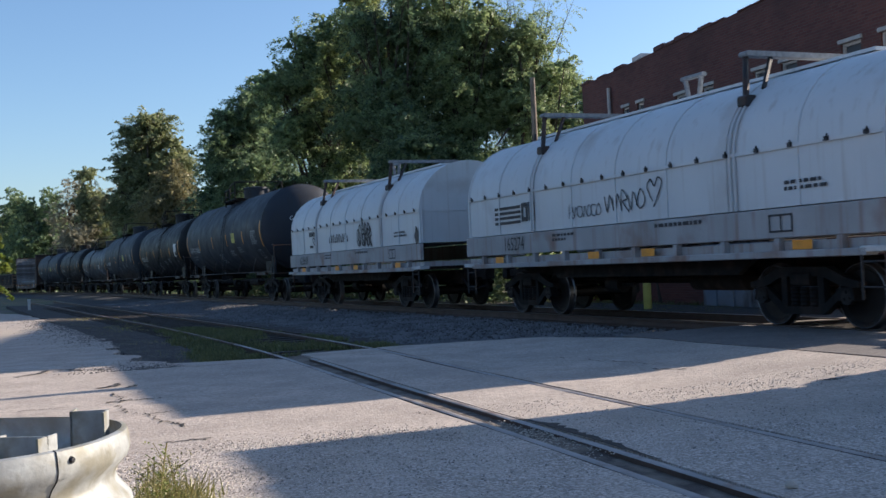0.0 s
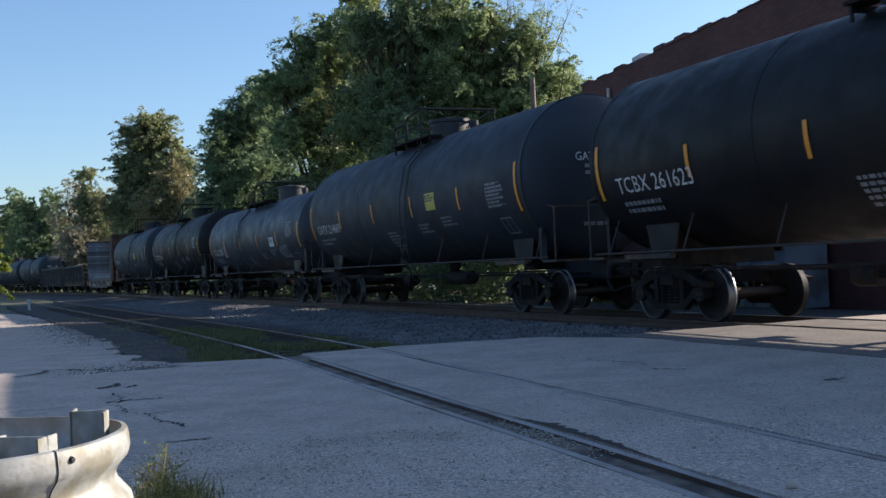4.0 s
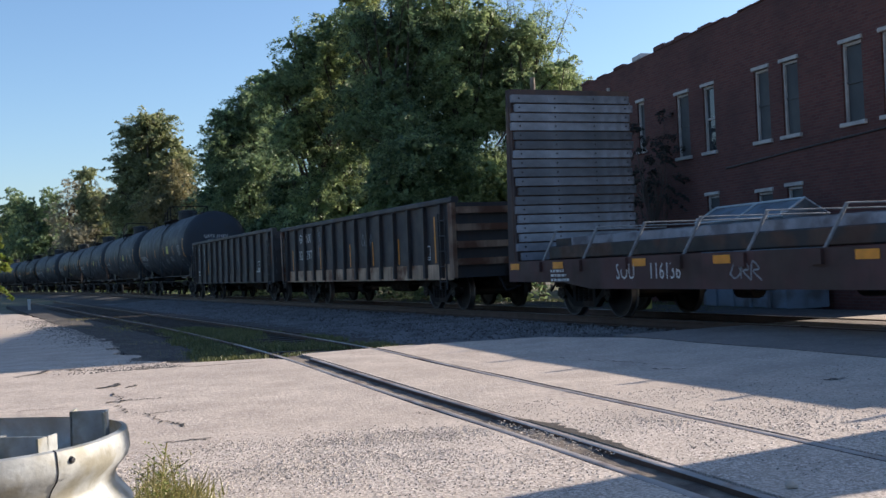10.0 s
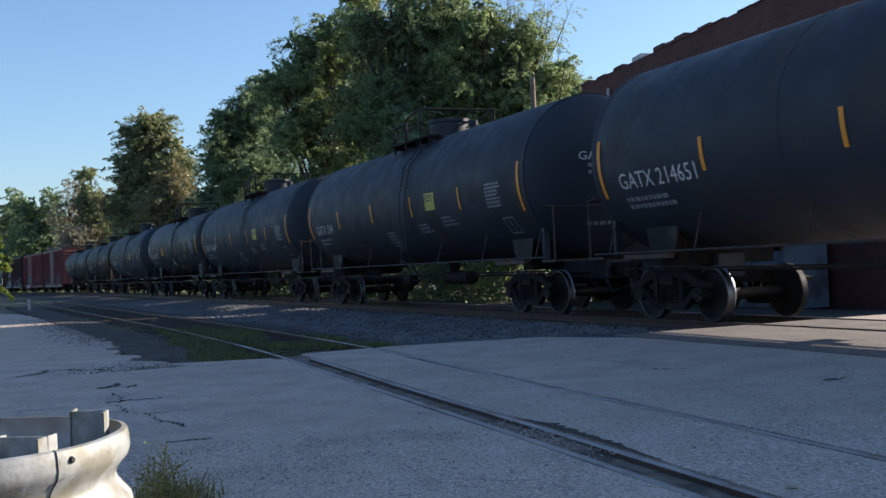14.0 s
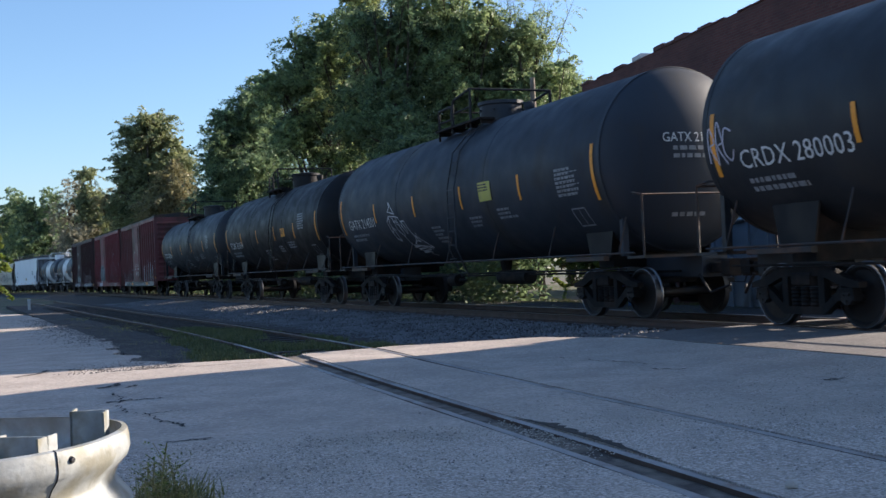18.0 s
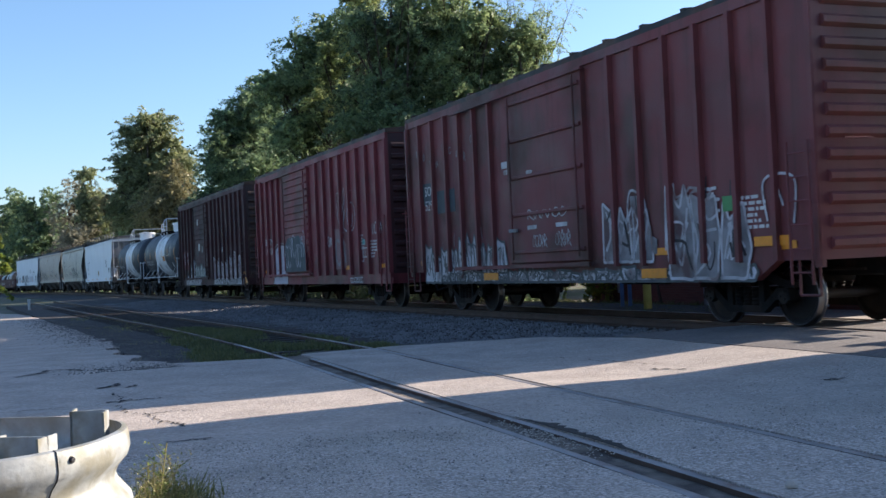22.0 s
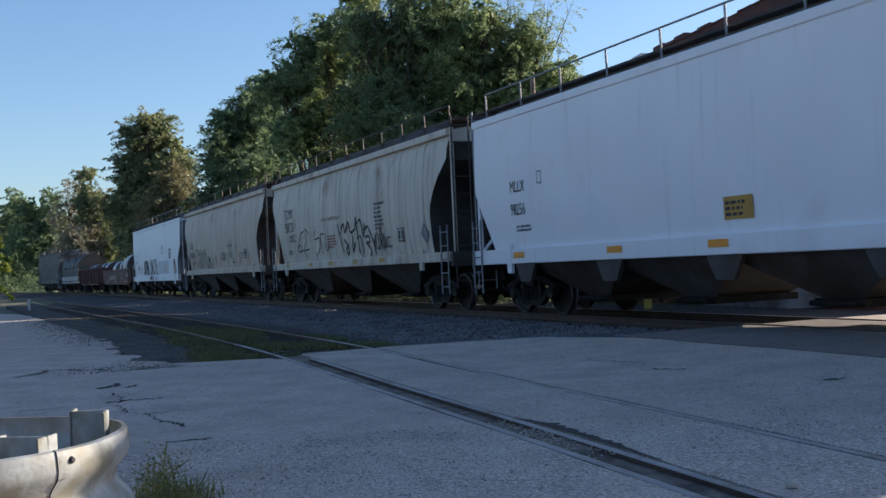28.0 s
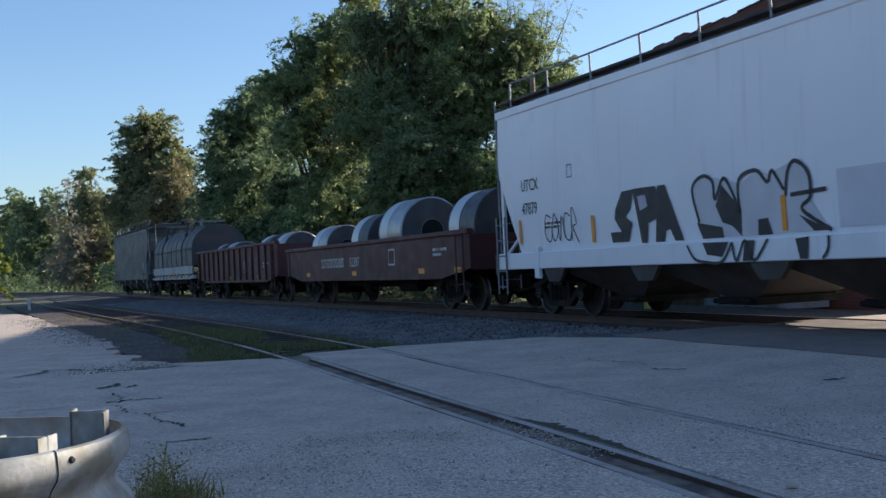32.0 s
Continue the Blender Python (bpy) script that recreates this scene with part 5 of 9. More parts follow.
def gear():
    if _GEAR:
        return _GEAR
    w = Solid().cyl((0, -0.98, 0), (0, 0.98, 0), 0.085, 12)
    tread = Solid()
    for s in (-1, 1):
        w.lathe([(s * 0.69, 0.12), (s * 0.70, 0.20), (s * 0.725, 0.36), (s * 0.69, 0.40), (s * 0.69, 0.455), (s * 0.80, 0.448), (s * 0.80, 0.40), (s * 0.765, 0.36), (s * 0.77, 0.20), (s * 0.80, 0.13)], 32, "y")
        if s < 0:
            tread.lathe([(s * 0.665, 0.475), (s * 0.69, 0.482), (s * 0.702, 0.4605), (s * 0.802, 0.4535), (s * 0.806, 0.440), (s * 0.802, 0.434)], 32, "y", caps=False)
        w.cyl((0, s * 0.98, 0), (0, s * 1.08, 0), 0.115, 12)
        for k in range(3):
            a = 2.0944 * k + 0.4
            w.cyl((0.06 * math.cos(a), s * 1.08, 0.06 * math.sin(a)), (0.06 * math.cos(a), s * 1.10, 0.06 * math.sin(a)), 0.02, 6)
    _GEAR["wheelset"] = w.mesh("wheelset")
    _GEAR["wheelset"].materials.append(M_WHEEL)
    _GEAR["tread"] = tread.mesh("wheel_tread")
    _GEAR["tread"].materials.append(M_TREAD)
    f = Solid()
    for y0, y1 in ((-1.07, -0.93), (0.93, 1.07)):
        f.prism_y([(-0.42, 0.74), (0.42, 0.74), (0.80, 0.60), (1.13, 0.58), (1.13, 0.66), (0.86, 0.72), (0.50, 0.88), (-0.50, 0.88), (-0.86, 0.72), (-1.13, 0.66), (-1.13, 0.58), (-0.80, 0.60)], y0, y1)
        f.prism_y([(-0.42, 0.20), (0.42, 0.20), (0.80, 0.47), (0.78, 0.60), (0.38, 0.31), (-0.38, 0.31), (-0.78, 0.60), (-0.80, 0.47)], y0 + 0.01, y1 - 0.01)
        for x in (-0.44, 0.32):
            f.prism_y([(x, 0.31), (x + 0.12, 0.31), (x + 0.12, 0.74), (x, 0.74)], y0 + 0.01, y1 - 0.01)
        for x in (-0.889, 0.889):
            f.prism_y([(x - 0.15, 0.40), (x - 0.12, 0.58), (x + 0.12, 0.58), (x + 0.15, 0.40), (x + 0.11, 0.40), (x + 0.08, 0.52), (x - 0.08, 0.52), (x - 0.11, 0.40)], y0 - 0.01, y1)
    halves = (Solid(), Solid())
    nv, nf = len(f.v) // 2, len(f.f) // 2
    halves[0].v, halves[0].f = f.v[:nv], f.f[:nf]
    halves[1].v, halves[1].f = f.v[nv:], [tuple(i - nv for i in q) for q in f.f[nf:]]
    for i in (0, 1):
        _GEAR["frame%d" % i] = halves[i].mesh("sideframe")
        _GEAR["frame%d" % i].materials.append(M_TRUCK)
    for i, y in enumerate((-1.0, 1.0)):
        sp = Solid()
        for x in (-0.2, 0.0, 0.2):
            sp.lathe([(0.31 + 0.028 * j, 0.085 if j % 2 else 0.066) for j in range(11)], 10, "z", (x, y, 0))
        _GEAR["spring%d" % i] = sp.mesh("spring_nest")
        _GEAR["spring%d" % i].materials.append(M_TRUCK)
    _GEAR["bolster"] = Solid().box(-0.2, 0.2, -1.1, 1.1, 0.60, 0.80, 0.03).cyl((0, 0, 0.78), (0, 0, 0.95), 0.2, 14).mesh("bolster")
    _GEAR["bolster"].materials.append(M_TRUCK)
    br = Solid()
    for x in (-0.40, 0.40):
        br.box(x - 0.03, x + 0.03, -0.8, 0.8, 0.34, 0.42)
    for s in (-1, 1):
        for x in (-0.42, 0.42):
            br.box(x - 0.03, x + 0.03, s * 0.75 - 0.05, s * 0.75 + 0.05, 0.28, 0.56)
    _GEAR["brake_beam"] = br.mesh("brake_beam")
    _GEAR["brake_beam"].materials.append(M_TRUCK)
    return _GEAR


def bogie(car, x):
    g = gear()
    b = part("bogie", g["bolster"], None, car, "dark cast-steel bogie with steel wheels", at=pose(x, 0, 0))
    for key, nm in (("frame0", "sideframe"), ("frame1", "sideframe"), ("spring0", "spring_nest"), ("spring1", "spring_nest"), ("brake_beam", "brake_beam")):
        part(nm, g[key], None, b)
    for s in (1, -1):
        w = part("wheelset", g["wheelset"], None, b, at=pose(0.889 * s, 0, 0.457))
        WHEELSETS[s].append(w)
        t = part("wheel_rim", g["tread"], None, b, "bright worn wheel rim", at=pose(0.889 * s, 0, 0.457))
        WHEELSETS[s].append(t)


TRAIN = []


def start_car(name, label, category, front, rear, bogie_in):
    """An empty car between two places along the train, on its two bogies."""
    car = tagged(new(name), label, category, group="cars of the freight train")
    mid, half = (front + rear) / 2, (rear - front) / 2
    bx = half - bogie_in
    TRAIN.append((car, mid, bx))
    for x in (bx, -bx):
        bogie(car, x)
    return car, half


def coupler(car, half, reach, z=0.88):
    for s in (1, -1):
        c = Solid().box(s * half - (0.3 if s > 0 else 0), s * half + (0 if s > 0 else 0.3), -0.2, 0.2, z - 0.16, z + 0.16, 0.02)
        a, b = sorted((s * half, s * (half + reach)))
        c.box(a, b, -0.08, 0.08, z - 0.09, z + 0.09, 0.02)
        c.box(*sorted((s * (half + reach - 0.18), s * (half + reach + 0.06))), -0.15, 0.11, z - 0.15, z + 0.15, 0.04)
        part("coupler", c, M_TRUCK, car)
        h = Solid().pipe([(s * half, -0.35, z - 0.1), (s * (half + reach * 0.5), -0.33, z - 0.42), (s * (half + reach), -0.1, z - 0.3)], 0.025, 6)
        part("brake_hose", h, M_BLACK, car)


def ladder(car, x, y, z0, z1, material, rungs=5, width=0.42, along=True, name="ladder"):
    s = Solid()
    if along:
        s.pipe([(x, y, z0), (x, y, z1)], 0.02, 6).pipe([(x + width, y, z0), (x + width, y, z1)], 0.02, 6)
        for i in range(rungs):
            z = z0 + (z1 - z0) * (i + 0.5) / rungs
            s.pipe([(x, y, z), (x + width, y, z)], 0.015, 6)
    else:
        s.pipe([(x, y, z0), (x, y, z1)], 0.02, 6).pipe([(x, y + width, z0), (x, y + width, z1)], 0.02, 6)
        for i in range(rungs):
            z = z0 + (z1 - z0) * (i + 0.5) / rungs
            s.pipe([(x, y, z), (x, y + width, z)], 0.015, 6)
    return part(name, s, material, car)


def underframe(car, half, material, z0=0.72, z1=1.0, sill=True):
    if sill:
        part("centre_sill", Solid().box(-half + 0.3, half - 0.3, -0.24, 0.24, z0, z1, 0.02), material, car)
    t = Solid().lathe([(-0.75, 0.05), (-0.72, 0.17), (0.72, 0.17), (0.75, 0.05)], 14, "x", (1.6, -0.4, z0 + 0.05))
    part("air_reservoir", t, M_TRUCK, car)
    part("brake_cylinder", Solid().lathe([(-0.25, 0.1), (-0.25, 0.16), (0.2, 0.16), (0.2, 0.05), (0.6, 0.03)], 12, "x", (-1.4, -0.6, z0)), M_TRUCK, car)
    part("brake_pipe", Solid().pipe([(-half + 0.4, -0.45, z0 + 0.1), (half - 0.4, -0.45, z0 + 0.1)], 0.025, 6), M_TRUCK, car)


# ---- tank cars ----
def tank_car(name, label, marks, paint, R, zc, over, code="", brand_bars=0, number="", dome_x=0.4, band=None, tall_ladder=None, placards=(), seed=0, light=False, platform=(-0.95, 0.95), dims=(0.30, 1.75)):
    mf, mr = marks
    mid = (mf + mr) / 2
    car, half = start_car(name, label, "tank car", mid - over / 2 + 0.55, mid + over / 2 - 0.55, 2.0)
    hs = (mr - mf) / 2 + 0.06
    prof = []
    for i in range(9):
        a = math.pi / 2 * i / 8
        prof.append((-hs + 0.02 - 0.66 * math.cos(a), max(0.02, R * math.sin(a))))
    body = prof + [(-hs * 0.45, R), (-hs * 0.1, R), (hs * 0.3, R), (hs * 0.7, R)] + [(-x, r) for x, r in reversed(prof)]
    body = sorted(body, key=lambda p: p[0])
    part("tank", Solid().lathe(body, 56, "x", (0, 0, zc)), paint, car, smooth=0.9)
    if band:
        part("painted_band", Solid().lathe([(band[0], R + 0.002), (band[0], R + 0.008), (band[1], R + 0.008), (band[1], R + 0.002)], 56, "x", (0, 0, zc), False), M_TWHITE, car, "broad white band")
    for x in (-hs, -hs * 0.36, hs * 0.36, hs) if not band else (-hs, hs):
        part("girth_seam", Solid().lathe([(x - 0.06, R - 0.01), (x - 0.05, R + 0.007), (x + 0.05, R + 0.007), (x + 0.06, R - 0.01)], 56, "x", (0, 0, zc), False), paint, car)
    for s in (1, -1):
        bx = s * (half - 2.0)
        sd = Solid()
        sd.prism_y([(bx - 0.25, 0.95), (bx + 0.25, 0.95), (bx + 0.32, zc - R * 0.62), (bx - 0.32, zc - R * 0.62)], -1.0, 1.0)
        part("saddle", sd, M_TRUCK, car)
        for y in (-1.12, 1.08):
            wb = Solid().prism_y([(bx - 0.35, 1.12), (bx + 0.35, 1.12), (bx + 0.5, zc - R * 0.72), (bx - 0.5, zc - R * 0.72)], y, y + 0.04)
            part("bolster_web", wb, M_BLACK, car, "dark sloping plate between tank and bolster")
        part("side_bearer", Solid().box(bx - 0.7, bx + 0.7, -1.47, -1.36, 1.08, 1.17, 0.01), M_STEEL, car)
        st = Solid().box(*sorted((s * (hs - 1.6), s * half)), -0.27, 0.27, 0.72, 1.12, 0.03)
        part("stub_sill", st, paint, car)
        pl = Solid().box(*sorted((s * (half - 0.55), s * half)), -1.45, 1.45, 1.10, 1.15)
        part("end_platform", pl, M_STEEL, car)
        er = Solid().pipe([(s * (half - 0.05), -1.42, 1.12), (s * (half - 0.05), -1.42, 2.2), (s * (half - 0.35), -1.42, 2.25), (s * (half - 0.5), -1.3, 2.25)], 0.02, 6)
        er.pipe([(s * (half - 0.05), -1.42, 2.2), (s * (half - 0.05), 1.42, 2.2), (s * (half - 0.05), 1.42, 1.12)], 0.02, 6)
        part("end_handrail", er, M_STEEL if not light else M_TWHITE, car)
        br = Solid().prism_y([(s * hs, 1.15), (s * (hs + 0.1), 1.15), (s * (hs + 0.1), zc - R * 0.45), (s * hs, zc - R * 0.35)], -1.3, -1.18)
        part("end_bracket", br, paint, car)
    sr = Solid().pipe([(-half + 0.3, -1.46, 1.20), (half - 0.3, -1.46, 1.20)], 0.022, 6)
    for i in range(7):
        x = -half + 0.8 + (2 * half - 1.6) * i / 6
        sr.pipe([(x, -1.46, 1.2), (x, -R * 0.75, zc - R * 0.62)], 0.016, 5)
    part("side_handrail", sr, M_STEEL if not light else M_TWHITE, car, "thin pale handrail along the tank's foot")
    # top fittings
    zt = zc + R
    fm = M_TWHITE if light else paint
    part("valve_housing", Solid().lathe([(zt - 0.18, 0.52), (zt + 0.36, 0.52), (zt + 0.38, 0.56), (zt + 0.46, 0.56), (zt + 0.50, 0.3), (zt + 0.52, 0.02)], 26, "z", (dome_x, 0, 0)), fm, car)
    part("safety_valve", Solid().lathe([(zt - 0.05, 0.10), (zt + 0.18, 0.10), (zt + 0.19, 0.13), (zt + 0.32, 0.13), (zt + 0.34, 0.03)], 12, "z", (dome_x + 1.0, 0.25, 0)), fm, car, "relief valve")
    for i in range(8):
        a = 0.785 * i
        part("housing_bolt", Solid().cyl((dome_x + 0.535 * math.cos(a), 0.535 * math.sin(a), zt + 0.24), (dome_x + 0.575 * math.cos(a), 0.575 * math.sin(a), zt + 0.24), 0.03, 6), fm, car)
    a, b = platform
    for y in (-0.98, 0.98):
        part("walkway", Solid().box(a - 0.05, b + 0.7, y - 0.2, y + 0.2, zt - 0.13, zt - 0.08), M_TRUCK, car)
    for i in range(4):
        x = a + (b + 0.6 - a) * i / 3
        part("walkway_bearer", Solid().box(x - 0.03, x + 0.03, -1.1, 1.1, zt - 0.22, zt - 0.13), M_TRUCK, car)
    rm = M_TWHITE if light else M_BLACK
    m = a + 0.42 * (b - a)
    for y in (-1.08, 1.08):
        lo = Solid().pipe([(a, y, zt - 0.35), (a, y, zt + 0.34), (a + 0.06, y, zt + 0.40), (m - 0.06, y, zt + 0.42), (m, y, zt + 0.36), (m, y, zt - 0.25)], 0.032, 7)
        lo.pipe([(a, y, zt + 0.10), (m, y, zt + 0.10)], 0.022, 6)
        part("ladder_railing", lo, rm, car, "low hooped railing at the ladder head")
        hi = Solid().pipe([(m + 0.07, y, zt - 0.25), (m + 0.07, y, zt + 0.46), (m + 0.16, y, zt + 0.55), (b, y, zt + 0.68), (b, y, zt - 0.25)], 0.032, 7)
        hi.pipe([(m + 0.07, y, zt + 0.22), (b, y, zt + 0.26)], 0.022, 6)
        part("safety_railing", hi, rm, car, "hooped safety railing beside the valve housing")
    part("cross_railing", Solid().pipe([(b, -1.08, zt + 0.68), (b, 1.08, zt + 0.68)], 0.03, 7), rm, car, "railing across the top of the tank")
    part("cross_railing", Solid().pipe([(a, 1.08, zt + 0.40), (a, -0.5, zt + 0.40)], 0.022, 6), rm, car)
    hook = Solid().pipe([(b, 1.08, zt + 0.36), (b + 0.5, 1.08, zt + 0.34), (b + 0.58, 1.08, zt + 0.26), (b + 0.58, 1.08, zt - 0.25)], 0.028, 6)
    part("grab_hoop", hook, rm, car)
    side = Side(R=R, zc=zc)
    lx = tall_ladder if tall_ladder is not None else 1.2
    ld = Solid()
    for x in (lx - 0.2, lx + 0.2):
        ld.pipe([(x, -1.5, 0.85), (x, -R - 0.1, 1.5), (x, -R - 0.1, zc), (x, -R * 0.9 - 0.08, zc + R * 0.5), (x, -R * 0.62, zt - 0.25)], 0.018, 6)
    for i in range(11):
        z = 0.95 + i * 0.32
        y = -1.5 if z < 1.2 else (-R - 0.1 if z < zc else -(R + 0.1) * math.sqrt(max(0.05, 1 - ((z - zc) / (R + 0.12)) ** 2)))
        ld.pipe([(lx - 0.2, y, z), (lx + 0.2, y, z)], 0.014, 5)
    part("ladder", ld, paint if not light else M_TWHITE, car)
    part("bottom_valve", Solid().lathe([(0.62, 0.09), (0.66, 0.12), (0.95, 0.12), (1.4, 0.2), (1.45, 0.05)], 12, "z", (0.3, 0, 0)), M_TRUCK, car)
    underframe(car, half, M_TRUCK, 0.74, 0.98, False)
    part("running_pipe", Solid().pipe([(-hs, -1.2, 0.92), (-hs * 0.3, -1.25, 0.90), (hs, -1.2, 0.92)], 0.02, 6), M_TRUCK, car)
    # reflectors and lettering
    for i in range(6):
        x = -hs + 0.2 + (2 * hs - 0.4) * i / 5
        rf = Solid()
        if i in (0, 5):
            side.patch(rf, x - 0.05, x + 0.05, zc - 0.42 * R, zc + 0.18 * R)
        else:
            side.patch(rf, x - 0.045, x + 0.045, *((zc - 0.22, zc + 0.20) if light else (zc - 0.50, zc + 0.02)))
        part("reflector", rf, M_ORANGE, car, "orange reflective strip", smooth=0)
    h, lz = 0.27, zc - 0.60
    tx = -hs + 0.75
    if brand_bars:
        s = Solid()
        for k in range(brand_bars):
            side.outline(s, tx + k * h * 0.85, tx + k * h * 0.85 + h * 0.62, lz, lz + h, h * 0.17)
        part("fleet_mark", s, M_WHITE if not light else M_WHITE, car, "white stencilled mark", smooth=0)
        tx += brand_bars * h * 0.85 + 0.12
    if code or number:
        t = (code + " " + number).strip()
        part("lettering", side.text(Solid(), t, tx, lz, h), M_WHITE, car, "white stencilled lettering", smooth=0)
    sm = Solid()
    side.lines(sm, -hs + 0.8, lz - 0.22, 1.5, 2, 0.07, seed)
    side.lines(sm, -hs * 0.1, lz - 0.25, 0.8, 5, 0.05, seed + 1)
    side.lines(sm, hs * 0.22, lz - 0.15, 0.8, 3, 0.05, seed + 2)
    side.lines(sm, hs * 0.42, lz - 0.05, 0.9, 3, 0.05, seed + 3)
    part("small_print", sm, M_DIM, car, "small worn white stencilling", smooth=0)
    bx = Solid()
    side.outline(bx, hs - 1.35, hs - 0.85, lz - 0.55, lz - 0.2, 0.025)
    side.patch(bx, hs - 1.1, hs - 1.08, lz - 0.55, lz - 0.2)
    part("test_stencil", bx, M_DIM, car, smooth=0)
    for kind, x, z, w, hh in placards:
        p = Solid()
        if kind == "data":
            side.lines(p, x, z + hh - 0.3, w, int(hh / 0.085), 0.05, seed + 9, 1.6)
            side.lines(p, x, z + hh - 0.27, w, int(hh / 0.085), 0.02, seed + 19, 4.0)
            part("data_panel", p, M_DIM, car, "pale stencilled data panel", smooth=0)
        else:
            side.patch(p, x, x + w, z, z + hh)
            pl = part("placard", p, {"amber": M_ORANGE, "yellow": M_YELLOW, "white": M_WHITE}[kind], car, "small square placard", smooth=0)
            t = Solid()
            Side(R=R, zc=zc, gap=0.018).lines(t, x + 0.03, z + hh - 0.08, w - 0.06, 3, 0.035, seed + 5)
            part("print", t, M_DARKINK, pl, smooth=0)
    def on_head(y, z):
        d = (y * y + (z - zc) ** 2) / (R * R)
        return (hs - 0.02 + 0.66 * math.sqrt(max(0.0, 1 - d)) + 0.014, y, z)
    if code and not light:
        vs, fs = glyphs(code + " " + number)
        wide = max(u for u, _ in vs)
        es = Solid().add([on_head(-0.7 + u * 1.25 / wide, zc + 0.25 + w * 0.17) for u, w in vs], fs)
        part("end_lettering", es, M_WHITE, car, "white stencilled lettering", smooth=0)
        for i in range(3):
            es = Solid()
            y, r = -0.5, random.Random(seed * 3 + i)
            while y < 0.4 - 0.12 * i:
                w = r.uniform(0.06, 0.15)
                z = zc + 0.10 - 0.14 * i - (0.9 if i == 2 else 0)
                es.add([on_head(y, z), on_head(y + w, z), on_head(y + w, z + 0.075), on_head(y, z + 0.075)], [(0, 1, 2, 3)])
                y += w + 0.04
            part("end_stencil", es, M_DIM, car, smooth=0)
    coupler(car, half, 0.55)
    return car, side, hs


# ---- box cars ----
def box_car(name, label, front, rear, paint, door, corrugated, code, number, seed, text_z=2.62, low=False, end=None):
    car, half = start_car(name, label, "box car", front, rear, 2.3)
    W, z0, z1 = 1.50, 0.98, 4.86
    body = Solid().box(-half, half, -W, W, 0.70 if low else z0, z1)
    part("body", body, paint, car)
    rf = Solid().prism([(-W - 0.05, z1), (W + 0.05, z1), (W + 0.05, z1 + 0.10), (0, z1 + 0.26), (-W - 0.05, z1 + 0.10)], -half - 0.03, half + 0.03)
    part("roof", rf, M_STEEL, car, "dull grey ribbed metal roof")
    for i in range(13):
        x = -half + 0.5 + (2 * half - 1.0) * i / 12
        part("roof_rib", Solid().prism([(-W - 0.06, z1 + 0.1), (W + 0.06, z1 + 0.1), (W + 0.06, z1 + 0.15), (0, z1 + 0.31), (-W - 0.06, z1 + 0.15)], x - 0.05, x + 0.05), M_STEEL, car)
    sk = Solid().prism_y([(-half, 0.98), (-half, 0.70), (half, 0.70), (half, 0.98)] if low else [(-half + 1.0, 0.98), (-half + 1.5, 0.70), (half - 1.5, 0.70), (half - 1.0, 0.98)], -W - 0.003 if low else -W + 0.003, -W + 0.15)
    part("side_sill", sk, paint, car)
    part("top_chord", Solid().box(-half, half, -W - 0.05, -W + 0.001, z1 - 0.16, z1), paint, car)
    d0, d1 = door
    post = Solid().prism([(-W - 0.10, z0), (-W + 0.002, z0), (-W + 0.002, z1 - 0.16), (-W - 0.10, z1 - 0.16)], -0.045, 0.045).mesh("side_post")
    post.materials.append(paint)
    x = -half + 0.05
    n = round((d0 + half) / 0.86)
    for i in range(n):
        part("side_post", post, None, car, at=pose(-half + 0.05 + (d0 + half - 0.1) * i / n, 0, 0))
    n = round((half - d1) / 0.86)
    for i in range(n):
        part("side_post", post, None, car, at=pose(half - 0.05 - (half - d1 - 0.1) * i / n, 0, 0))
    dr = Solid().box(d0, d1, -W - 0.10, -W + 0.002, z0 + 0.12, z1 - 0.2, 0.02)
    dd = part("door", dr, paint, car, "sliding side door")
    nr = 14 if corrugated else 5
    for i in range(nr):
        z = z0 + 0.35 + (z1 - z0 - 0.8) * i / (nr - 1)
        part("door_rib", Solid().box(d0 + 0.06, d1 - 0.06, -W - 0.145, -W - 0.098, z - 0.035, z + 0.035, 0.012), paint, dd)
    for xx in (d0 + 0.25, d1 - 0.2):
        part("lock_rod", Solid().pipe([(xx, -W - 0.17, z0 + 0.2), (xx, -W - 0.17, z1 - 0.3)], 0.022, 6), paint, dd)
    part("handle", Solid().box(d0 + 0.15, d0 + 0.5, -W - 0.2, -W - 0.16, 1.75, 1.82), M_DIM, dd)
    part("door_rail", Solid().box(d0 - (d1 - d0) * 0.9, d1 + 0.1, -W - 0.16, -W - 0.1, z0 + 0.02, z0 + 0.1), paint, car)
    part("door_rail", Solid().box(d0 - (d1 - d0) * 0.9, d1 + 0.1, -W - 0.16, -W - 0.1, z1 - 0.24, z1 - 0.18), paint, car)
    for s in (1, -1):
        for i in range(12):
            z = z0 + 0.22 + 0.3 * i
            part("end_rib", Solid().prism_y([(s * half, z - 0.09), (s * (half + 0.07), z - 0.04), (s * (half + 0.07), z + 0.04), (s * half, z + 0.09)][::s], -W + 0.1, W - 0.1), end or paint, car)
        # the end wall takes a dark colour of its own
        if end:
            part("end_sheet", Solid().box(*sorted((s * (half - 0.01), s * (half + 0.006))), -W + 0.02, W - 0.02, z0, z1 - 0.02), end, car, "dark end wall")
        ladder(car, s * half - (0.5 if s > 0 else 0.05) + (0.0 if s > 0 else 0.08), -W - 0.16, 0.65, 2.6, paint, 6)
        part("corner_post", Solid().box(*sorted((s * half, s * (half - 0.14))), -W - 0.07, -W + 0.001, z0 - 0.1, z1), paint, car)
